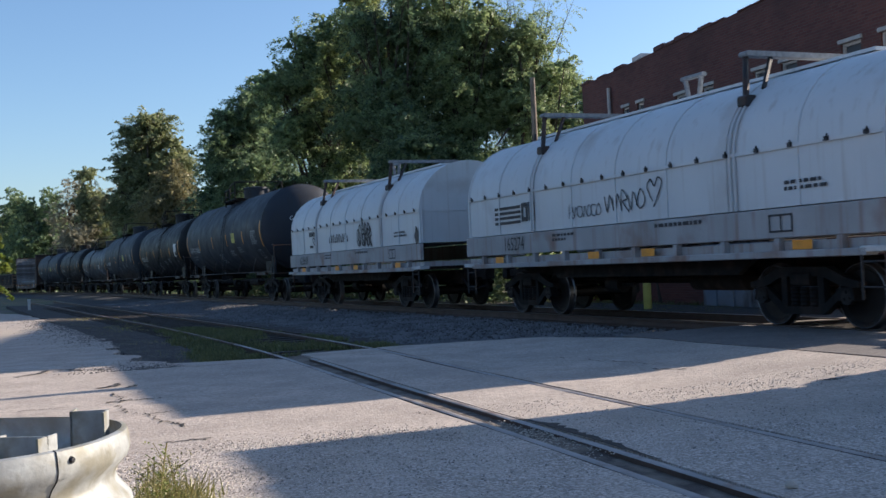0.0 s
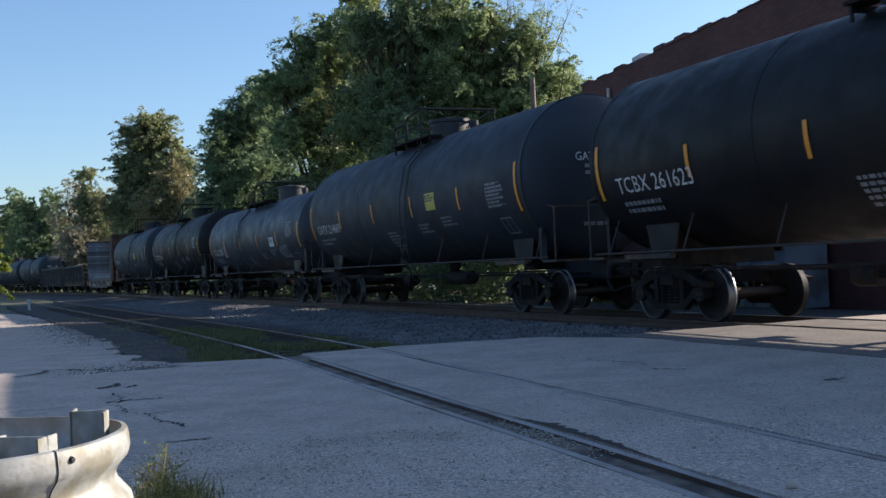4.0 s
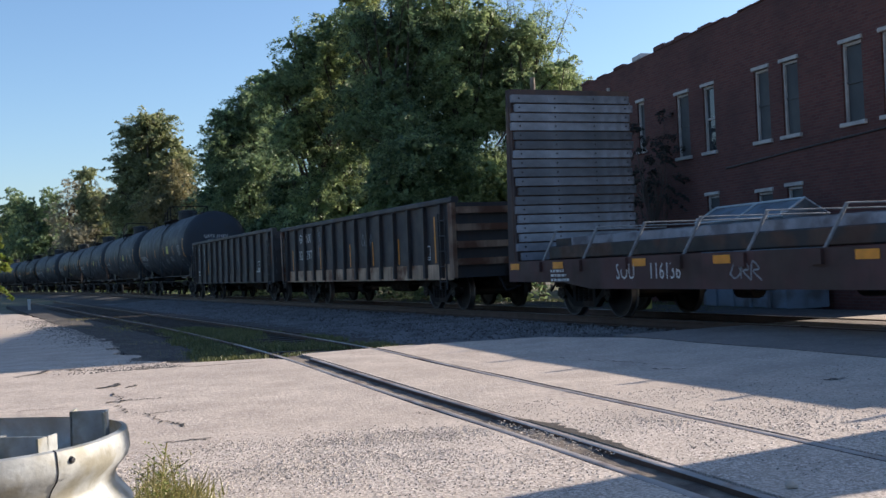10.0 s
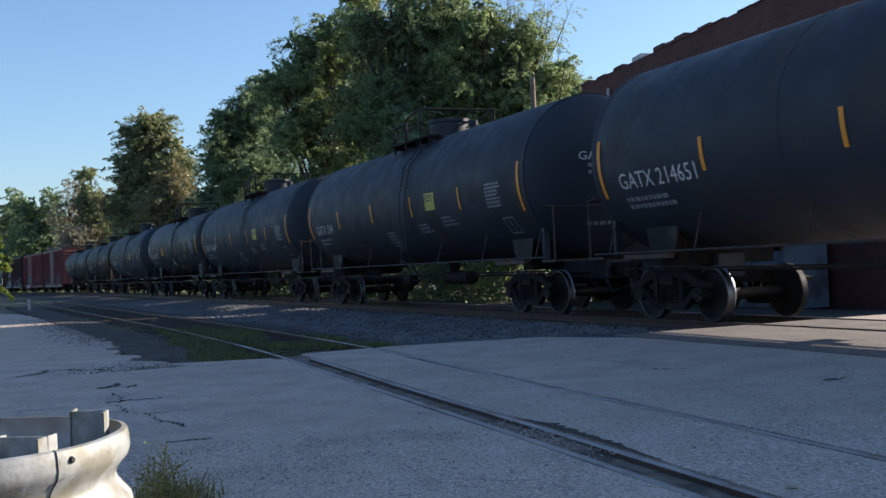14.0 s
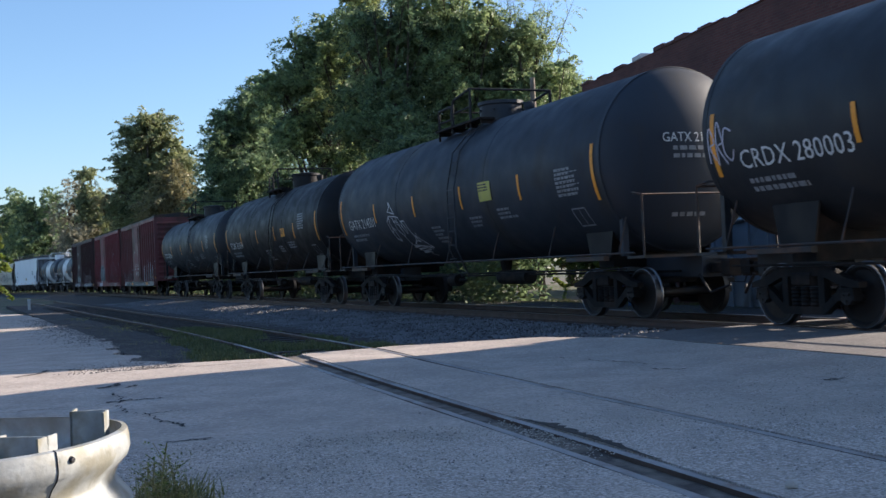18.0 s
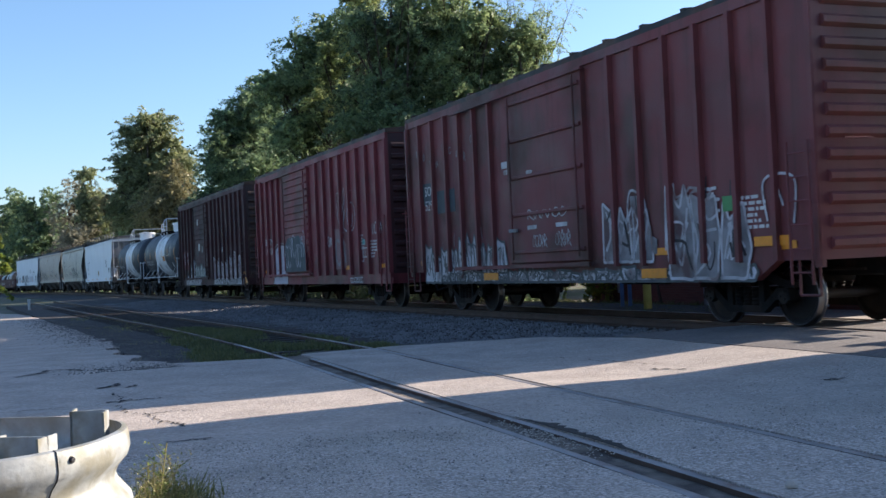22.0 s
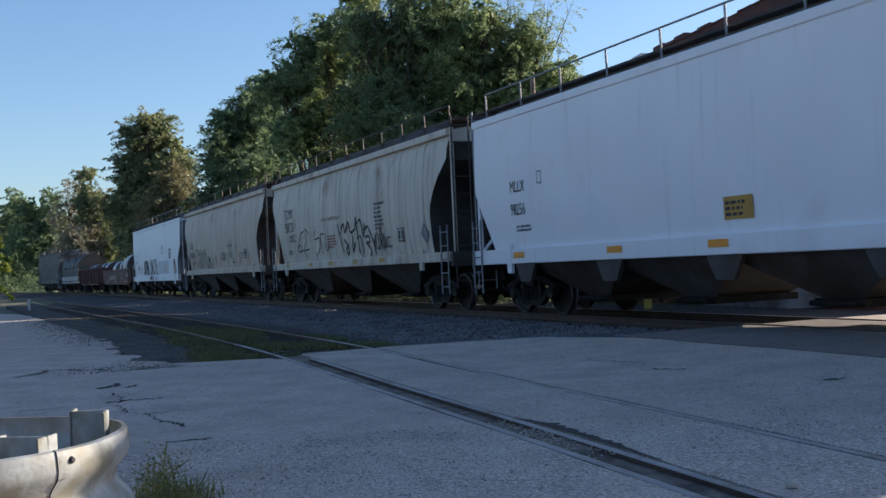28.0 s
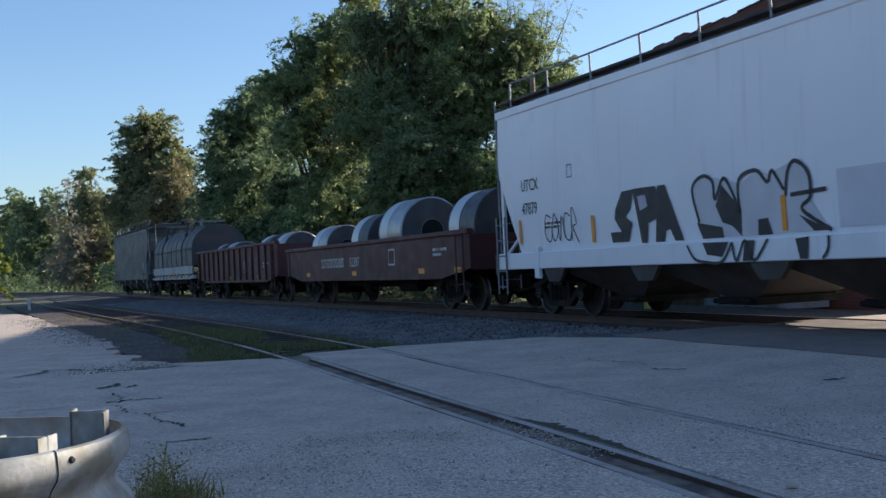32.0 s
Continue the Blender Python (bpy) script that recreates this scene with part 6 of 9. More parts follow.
        part("step", Solid().pipe([(s * half - s * 0.1, -W - 0.02, 0.98), (s * half - s * 0.1, -W - 0.02, 0.5), (s * half - s * 0.5, -W - 0.02, 0.5), (s * half - s * 0.5, -W - 0.02, 0.98)], 0.02, 6), paint, car)
    part("grab_iron", Solid().pipe([(half + 0.12, -1.2, 2.6), (half + 0.12, -0.7, 2.6)], 0.016, 5), paint, car)
    part("brake_wheel", Solid().lathe([(0.0, 0.24), (0.03, 0.27), (0.05, 0.24)], 18, "x", (-half - 0.2, 0.6, 2.8)), M_STEEL, car)
    underframe(car, half, M_TRUCK)
    coupler(car, half, 0.75)
    side = Side(w=W + 0.002)
    if code:
        # the marks stand in two halves, either side of a post
        for word, z in ((code, text_z), (number, text_z - 0.36)):
            cut = (len(word) + 1) // 2 if len(code) == 4 else len(word)
            for k, bit in enumerate((word[:cut], word[cut:])):
                if bit:
                    part("lettering", side.text(Solid(), bit, -half + 1.05 + 0.66 * k, z + 0.08, 0.24), M_WHITE, car, "white stencilled marks", smooth=0)
    sm = Solid()
    side.lines(sm, half - 2.7, 2.1, 0.6, 5, 0.05, seed + 1)
    side.lines(sm, half - 1.7, 1.9, 0.6, 6, 0.05, seed + 2)
    side.outline(sm, half - 2.7, half - 2.3, 1.35, 1.75, 0.03)
    part("small_print", sm, M_WHITE, car, "small white stencilling", smooth=0)
    for x in (-half + 0.6, -half + 4.2, half - 4.0, half - 1.0):
        rf = Solid()
        side.patch(rf, x, x + 0.45, z0 + 0.16, z0 + 0.28)
        part("reflector", rf, M_ORANGE, car, "orange reflective strip", smooth=0)
    return car, side, half


# ---- gondolas, flat car, coil cars ----
def gondola(name, label, front, rear, paint, lower, top=2.78, posts=13, code="", number="", seed=0):
    car, half = start_car(name, label, "gondola car", front, rear, 2.1)
    W, z0 = 1.46, 0.82
    for s in (-1, 1):
        part("side_wall", Solid().box(-half, half, *sorted((s * W, s * (W - 0.06))), z0, top), paint, car)
        part("top_chord", Solid().box(-half - 0.03, half + 0.03, *sorted((s * (W + 0.10), s * (W - 0.09))), top, top + 0.14, 0.025), paint, car)
        part("end_wall", Solid().box(*sorted((s * half, s * (half - 0.06))), -W + 0.06, W - 0.06, z0, top), paint, car)
        for i in range(4):
            z = z0 + 0.3 + i * (top - z0 - 0.4) / 3.4
            part("end_rib", Solid().box(*sorted((s * half, s * (half + 0.09))), -W, W, z, z + 0.16, 0.02), M_RUSTY if lower else paint, car)
        part("corner_post", Solid().box(*sorted((s * (half + 0.02), s * (half - 0.22))), -W - 0.10, -W + 0.001, z0, top, 0.01), M_RUSTY if lower else paint, car, "rusted corner post" if lower else "")
        ladder(car, s * half - (0.75 if s > 0 else -0.33), -W - 0.14, 0.55, 2.4, paint, 5)
    part("floor", Solid().box(-half + 0.07, half - 0.07, -W + 0.07, W - 0.07, z0, z0 + 0.1), M_RUSTY, car)
    lo = Solid().box(-half + 0.23, half - 0.23, -W - 0.03, -W + 0.001, z0 - 0.04, z0 + 0.34)
    part("side_sill", lo, mat("sill_tan", (0.46, 0.33, 0.22), 0.85, 0, 0.4, 2.2, bump=0.2, stain=(0.16, 0.085, 0.05), amount=0.35, streak=0.8) if lower else paint, car, "rust-stained pale lower sill" if lower else "")
    post = Solid().prism([(-W - 0.12, z0), (-W - 0.031, z0), (-W - 0.001, top), (-W - 0.10, top)], -0.06, 0.06).mesh("side_post")
    post.materials.append(paint)
    for i in range(posts):
        part("side_post", post, None, car, at=pose(-half + 0.75 + (2 * half - 1.5) * i / (posts - 1), 0, 0))
    underframe(car, half, M_TRUCK, 0.55, 0.82)
    coupler(car, half, 0.6)
    side = Side(w=W)
    tx = -half + 0.9
    if code:
        t = Solid()
        for k, ch in enumerate(code):
            side.text(t, ch, tx + 1.26 + 0.30 * k + 0.22 * (k > 1), 2.12, 0.30)
        for k, ch in enumerate(number):
            side.text(t, ch, tx + 1.17 + 0.23 * k + 0.22 * (k > 2), 1.55, 0.30)
        part("lettering", t, M_WHITE, car, "worn white stencilled lettering", smooth=0)
    for x in (-6.62, -3.25, -0.14, 1.92, 4.0, 6.55) if lower else (-half + 0.55, -half + 3.4, -0.2, half - 3.2, half - 0.3):
        rf = Solid()
        Side(w=W + 0.002).patch(rf, x, x + 0.07, 1.2, 2.35 if x > 6 and lower else 1.9)
        part("reflector", rf, M_ORANGE, car, "orange reflective strip", smooth=0)
    sm = Solid()
    bx = half - (2.1 if lower else 2.75)
    side.outline(sm, bx, bx + 0.5, 1.28, 1.64, 0.03)
    side.patch(sm, bx + 0.24, bx + 0.26, 1.36, 1.64)
    side.patch(sm, bx, bx + 0.5, 1.34, 1.36)
    if not lower:
        side.lines(sm, half - 3.0, 1.2, 0.6, 3, 0.06, seed)
        side.lines(sm, -half + 1.05, 1.3, 0.7, 2, 0.09, seed + 3)
    part("small_print", sm, M_WHITE, car, "small white stencilling", smooth=0)
    return car, side, half


def bulkhead_flat():
    car, half = start_car("bulkhead_flat_car", "red-brown bulkhead flat car with low strapped load", "flat car", 147.9, 164.35, 2.3)
    W = 1.48
    part("deck", Solid().box(-half, half, -W, W, 1.02, 1.14), M_FLAT, car)
    for s in (-1, 1):
        sl = Solid().prism_y([(-half, 1.14), (-half, 0.72), (-half + 2.4, 0.70), (-half + 3.4, 0.58), (half - 3.4, 0.58), (half - 2.4, 0.70), (half, 0.72), (half, 1.14)][::-1], *sorted((s * W, s * (W + 0.07))))
        part("side_sill", sl, M_FLAT, car)
    underframe(car, half, M_TRUCK, 0.55, 1.0)
    for s in (1, -1):
        x = s * (half - 0.25)
        bk = part("bulkhead", Solid().box(*sorted((x, x + s * 0.10)), -1.46, 1.46, 1.14, 4.80), M_BULK, car, "tall brown steel bulkhead")
        for y in (-1.42, -0.72, 0.0, 0.72, 1.42):
            part("bulkhead_post", Solid().prism_y([(x + s * 0.1, 1.14), (x + s * 0.42, 1.14), (x + s * 0.2, 4.80), (x + s * 0.1, 4.80)][::s], y - 0.05, y + 0.05), M_BULK, bk)
        for z in (2.1, 3.0, 3.9, 4.72):
            part("bulkhead_girt", Solid().box(*sorted((x + s * 0.1, x + s * 0.2)), -1.40, 1.40, z, z + 0.08), M_BULK, bk)
        sd = Solid().prism_y([(x, 1.14), (x - s * 1.3, 1.14), (x - s * 0.05, 4.78), (x, 4.78)][::-s], -1.485, -1.462)
        if s > 0:
            part("side_gusset", sd, M_BULK, bk)
        z, i = 1.16, 0
        r = random.Random(2)
        plank = Solid().box(*sorted((x - s * 0.09, x - s * 0.005)), -1.44, 1.44, 0, 0.165, 0.012).mesh("plank")
        plank.materials.append(M_LUMBER)
        while z < 4.62:
            part("plank", plank, None, bk, at=pose(r.uniform(-0.012, 0.012), r.uniform(-0.05, 0.05), z))
            for y in (-1.3, -0.45, 0.5, 1.3):
                if s < 0:
                    part("bolt", Solid().cyl((x + 0.089, y, z + 0.09), (x + 0.105, y, z + 0.09), 0.02, 6), M_BOLT, bk)
            z += 0.197
    # load: long low bundles under bent stakes
    rng = random.Random(6)
    for k in range(2):
        b = part("steel_load", Solid().box(-half + 1.3, half - 1.6, -1.25 + k * 1.3, -0.05 + k * 1.3, 1.16, 1.42, 0.02), M_STEEL, car, "low stacked dark steel sections")
        for i in range(7):
            y = -1.2 + k * 1.3 + 0.17 * i
            part("bar", Solid().box(-half + 1.2 + rng.uniform(0, 1.2), half - 1.5 - rng.uniform(0, 0.9), y, y + 0.11, 1.42, 1.50 + rng.uniform(0.0, 0.14)), M_LUMBER if rng.random() < 0.4 else M_STEEL, b)
    for i in range(9):
        x = -half + 1.4 + i * 1.62
        part("stake", Solid().cyl((x, -1.52, 1.0), (x + 0.32, -1.30, 1.72), 0.028, 6).cyl((x + 0.32, -1.30, 1.72), (x + 0.32, 1.3, 1.72), 0.012, 5), M_DIM, car, "leaning pale tie-down stake")
        part("stake_pocket", Solid().box(x - 0.12, x + 0.12, -W - 0.13, -W - 0.07, 0.92, 1.12), M_FLAT, car)
    side = Side(w=W + 0.07)
    part("lettering", side.text(side.text(Solid(), "SOU", -half + 4.35, 0.75, 0.27, 0.8), "116136", -half + 5.4, 0.75, 0.27, 0.8), M_WHITE, car, "white stencilled lettering", smooth=0)
    es = Solid()
    for i in range(2):
        es.box(half - 0.13, half - 0.12, 1.0, 1.32, 4.35 - i * 0.22, 4.47 - i * 0.22)
    part("end_stencil", es, M_WHITE, car, smooth=0)
    for i, x in enumerate((-half + 0.1, -half + 2.0, -half + 4.9, -half + 7.2, -half + 10.2, half - 3.0, half - 0.5)):
        rf = Solid()
        side.patch(rf, x, x + 0.42, 0.97, 1.10)
        part("reflector", rf, M_ORANGE, car, "orange reflective strip", smooth=0)
    sm = Solid()
    side.patch(sm, half - 2.2, half - 1.75, 0.82, 1.12)
    side.outline(sm, half - 1.7, half - 1.3, 0.68, 1.0, 0.03)
    side.lines(sm, -half + 1.9, 0.9, 0.9, 3, 0.05, 4)
    part("small_print", sm, M_WHITE, car, "small white stencilling", smooth=0)
    gf = Solid()
    side.scrawl(gf, -half + 7.6, 0.74, 0.7, 0.24, 3, 0.03, 12)
    part("graffiti", gf, M_DIM, car, "faint sprayed scrawl", smooth=0)
    coupler(car, half, 0.85)
    return car


def hood_car(name, label, front, rear, hoodmat, deckmat, number="", stripes=False, seed=0, plain=False):
    car, half = start_car(name, label, "coil car", front, rear, 2.2)
    W, zb, zf, zt = 1.44, 1.74, 2.58, 3.86
    part("deck", Solid().box(-half, half, -1.42, 1.42, 1.12, 1.25), deckmat, car)
    for s in (-1, 1):
        part("side_girder", Solid().box(-half, half, *sorted((s * 1.42, s * 1.50)), 1.30, 1.72, 0.012), deckmat, car, "worn grey side girder streaked with rust")
        part("bottom_flange", Solid().box(-half + 0.4, half - 0.4, *sorted((s * 1.36, s * 1.56)), 1.02, 1.12, 0.012), deckmat, car)
    for i in range(10):
        x = -half + 0.9 + (2 * half - 1.8) * i / 9
        part("side_rib", Solid().box(x - 0.05, x + 0.05, -1.52, -1.42, 1.12, 1.30), deckmat, car)
    prof = [(W, zb), (W, zf)]
    for i in range(1, 16):
        a = math.pi * i / 16
        prof.append((W * math.cos(a), zf + (zt - zf) * math.sin(a)))
    prof += [(-W, zf), (-W, zb)]
    hd = half - 0.12
    hood = part("hood", Solid().prism(prof, -hd, hd), hoodmat, car, smooth=0.7)
    n = 9
    for i in range(n):
        x = -hd + 2 * hd * i / (n - 1)
        rb = [(y * 1.012, zf + (z - zf) * 1.012 if z > zf else z) for y, z in prof]
        part("hood_seam", Solid().prism(rb, x - 0.03, x + 0.03), hoodmat, hood)
    part("hood_band", Solid().box(-hd, hd, -W - 0.035, -W + 0.001, zf - 0.03, zf + 0.02), hoodmat, hood)
    for i in range(2 * n):
        x = -hd + 0.25 + (2 * hd - 0.5) * i / (2 * n - 1)
        part("clip", Solid().box(x - 0.04, x + 0.04, -W - 0.06, -W - 0.035, zf - 0.025, zf + 0.04).cyl((x + 0.02, -W - 0.06, zf + 0.02), (x + 0.06, -W - 0.09, zf + 0.06), 0.014, 5), M_BOLT, hood)
    za = zf + (zt - zf) * 0.66
    for x in (-hd * 0.5, hd * 0.53):
        for q in (-1, 1):
            for dx in (-0.05, 0.05):
                strap = [(x + dx, q * (W + 0.03), zb), (x + dx, q * (W + 0.03), zf)]
                for i in range(1, 6):
                    an = 0.62 * i / 5
                    strap.append((x + dx, q * (W + 0.025) * math.cos(an), zf + (zt + 0.025 - zf) * math.sin(an)))
                part("bracket_strap", Solid().pipe(strap, 0.022, 6), hoodmat, hood)
            part("bracket_foot", Solid().box(x - 0.1, x + 0.1, *sorted((q * W * 0.86, q * W * 0.72)), za - 0.12, za + 0.06, 0.03), M_STEEL, hood)
            part("bracket_leg", Solid().cyl((x, q * W * 0.80, za), (x - 0.18, q * 0.98, zt + 0.27), 0.05, 6), M_STEEL, hood)
            part("bracket_leg", Solid().cyl((x + 0.1, q * W * 0.62, zt - 0.28), (x - 0.12, q * 0.55, zt + 0.27), 0.04, 6), M_STEEL, hood)
        part("lifting_bracket", Solid().box(x - 0.26, x - 0.06, -1.05, 1.05, zt + 0.25, zt + 0.33, 0.02), M_DIM, hood, "grey lifting beam over the hood")
    for q in (-0.16, 0.16):
        part("lifting_eye", Solid().cyl((q * 0.6, 0.35, zt - 0.1), (q * 1.6, 0.35, zt + 0.55), 0.05, 6), M_DIM, hood)
    part("lifting_eye", Solid().box(-0.34, 0.34, 0.3, 0.4, zt + 0.5, zt + 0.58, 0.02), M_DIM, hood)
    part("roof_walk", Solid().box(-hd * 0.8, hd * 0.8, -0.25, 0.25, zt + 0.01, zt + 0.06), hoodmat, hood)
    for s in (1, -1):
        eb = Solid().pipe([(s * (hd + 0.03), -W + 0.05, zb), (s * (hd + 0.03), -W + 0.05, zf + 0.1)], 0.03, 6).box(*sorted((s * hd, s * (hd + 0.05))), -W, W, zf - 0.03, zf + 0.02)
        part("end_frame", eb, hoodmat, hood)
        part("end_step", Solid().box(*sorted((s * (half - 0.5), s * (half + 0.06))), -1.56, -1.30, 1.06, 1.14, 0.01), M_COPE, car)
        ladder(car, s * half - (0.5 if s > 0 else -0.1), -1.54, 0.45, 1.1, M_STEEL, 2)
    underframe(car, half, M_TRUCK, 0.62, 1.0)
    part("cross_brace", Solid().prism_y([(-half + 3.2, 1.02), (-half + 3.6, 0.78), (half - 3.6, 0.78), (half - 3.2, 1.02)], -1.1, -1.0), M_TRUCK, car)
    coupler(car, half, 0.9)
    side = Side(w=W + 0.004)
    girder = Side(w=1.50)
    for x in (-half + 1.6, -0.9, 0.9, half - 1.8):
        rf = Solid()
        Side(w=1.52).patch(rf, x, x + 0.4, 1.13, 1.26)
        part("reflector", rf, M_ORANGE, car, "orange reflective strip", smooth=0)
    if not plain:
        part("lettering", girder.text(Solid(), number, -half + (2.0 if stripes else 1.3), 1.38, 0.28, 0.8), M_DARKINK, car, "black stencilled number", smooth=0)
        sm = Solid()
        side.lines(sm, half - 2.0, 2.05, 1.0, 2, 0.05, seed)
        girder.lines(sm, -half + 4.2, 1.6, 0.9, 2, 0.05, seed + 1)
        girder.lines(sm, half - 5.2, 1.6, 1.6, 1, 0.06, seed + 2)
        girder.outline(sm, half - 2.3, half - 1.8, 1.38, 1.64, 0.03)
        girder.patch(sm, half - 2.06, half - 2.03, 1.38, 1.64)
        part("small_print", sm, M_DARKINK, car, "small black stencilling", smooth=0)
    return car, side, half


def coil(car, x, r, w, z, wrapped, y=0.0):
    c = part("steel_coil", Solid().lathe([(x - w / 2, r * 0.34), (x - w / 2, r * 0.97), (x - w / 2 + 0.02, r), (x + w / 2 - 0.02, r), (x + w / 2, r * 0.97), (x + w / 2, r * 0.34), (x + w / 2 - 0.05, r * 0.33), (x, r * 0.32)], 40, "x", (0, y, z)), M_COIL if wrapped else M_COILEND, car, "dark coil of sheet steel")
    # pale band paints the light on the coil's curved side
    for k in (-0.25,):
        part("steel_strap", Solid().lathe([(x + w * k - 0.3, r + 0.001), (x + w * k - 0.3, r + 0.008), (x + w * k + 0.3, r + 0.008), (x + w * k + 0.3, r + 0.001)], 40, "x", (0, y, z), False), M_COILLIT, c, "pale band painted for the lit side of the coil")
    part("coil_face", Solid().lathe([(x + w / 2 + 0.001, r * 0.36), (x + w / 2 + 0.008, r * 0.36), (x + w / 2 + 0.008, r * 0.95), (x + w / 2 + 0.001, r * 0.95)], 40, "x", (0, y, z), False), M_COILEND, c, "dark layered end face")
    # black disc across the bore, painted for the shade inside
    part("coil_bore", Solid().lathe([(x + w / 2 + 0.002, 0.01), (x + w / 2 + 0.004, r * 0.345)], 30, "x", (0, y, z)), M_BLACK, c, "black disc for the shaded bore")


def coil_gondola(name, label, front, rear, top, ribbed, coils, number=""):
    car, half = start_car(name, label, "gondola car", front, rear, 2.0)
    W, z0 = 1.48, 0.80
    for s in (-1, 1):
        part("side_wall", Solid().prism_y([(-half, top), (-half, 1.05), (-half + 1.8, z0), (half - 1.8, z0), (half, 1.05), (half, top)][::-1], *sorted((s * W, s * (W - 0.08)))), M_MAROON, car)
        part("top_chord", Solid().box(-half - 0.02, half + 0.02, *sorted((s * (W + 0.07), s * (W - 0.1))), top, top + 0.12, 0.02), M_MAROON, car)
        part("end_wall", Solid().box(*sorted((s * half, s * (half - 0.08))), -W + 0.08, W - 0.08, 1.0, top), M_MAROON, car)
        ladder(car, s * half - (0.6 if s > 0 else -0.2), -W - 0.1, 0.5, top, M_MAROON, 4)
    part("floor", Solid().box(-half + 0.1, half - 0.1, -W + 0.1, W - 0.1, 1.05, 1.15), M_RUSTY, car)
    if ribbed:
        for i in range(14):
            x = -half + 0.6 + (2 * half - 1.2) * i / 13
            part("side_post", Solid().box(x - 0.06, x + 0.06, -W - 0.08, -W + 0.001, z0 + 0.1, top), M_MAROON, car)
    side = Side(w=W)
    if number:
        t = Solid()
        for k in range(8):
            side.outline(t, -half + 4.3 + 0.30 * k, -half + 4.3 + 0.30 * k + 0.2, 1.22, 1.50, 0.05)
        part("fleet_mark", t, M_SPRAY, car, "worn pale stencilled name", smooth=0)
        part("lettering", side.text(Solid(), number, -half + 7.2, 1.22, 0.28, 0.9), M_SPRAY, car, "worn pale stencilled number", smooth=0)
    sm = Solid()
    side.outline(sm, half - 5.4, half - 4.9, 1.2, 1.65, 0.04)
    side.lines(sm, half - 2.2, 1.5, 0.9, 2, 0.07, 3)
    part("small_print", sm, M_SPRAY, car, "small pale stencilling", smooth=0)
    for x in (-half + 2.5, -0.6, half - 3.2, half - 0.9):
        rf = Solid()
        side.patch(rf, x, x + 0.4, 0.95, 1.08)
        part("reflector", rf, M_ORANGE, car, "orange reflective strip", smooth=0)
    for k, (x, r, w) in enumerate(coils):
        coil(car, x, r, w, 1.15 + r, k % 2 == 0)
    part("coil_cradle", Solid().box(-half + 0.4, half - 0.4, -0.9, -0.5, 1.15, 1.5).box(-half + 0.4, half - 0.4, 0.5, 0.9, 1.15, 1.5), M_RUSTY, car)
    underframe(car, half, M_TRUCK, 0.55, 1.0)
    coupler(car, half, 0.7)
    return car


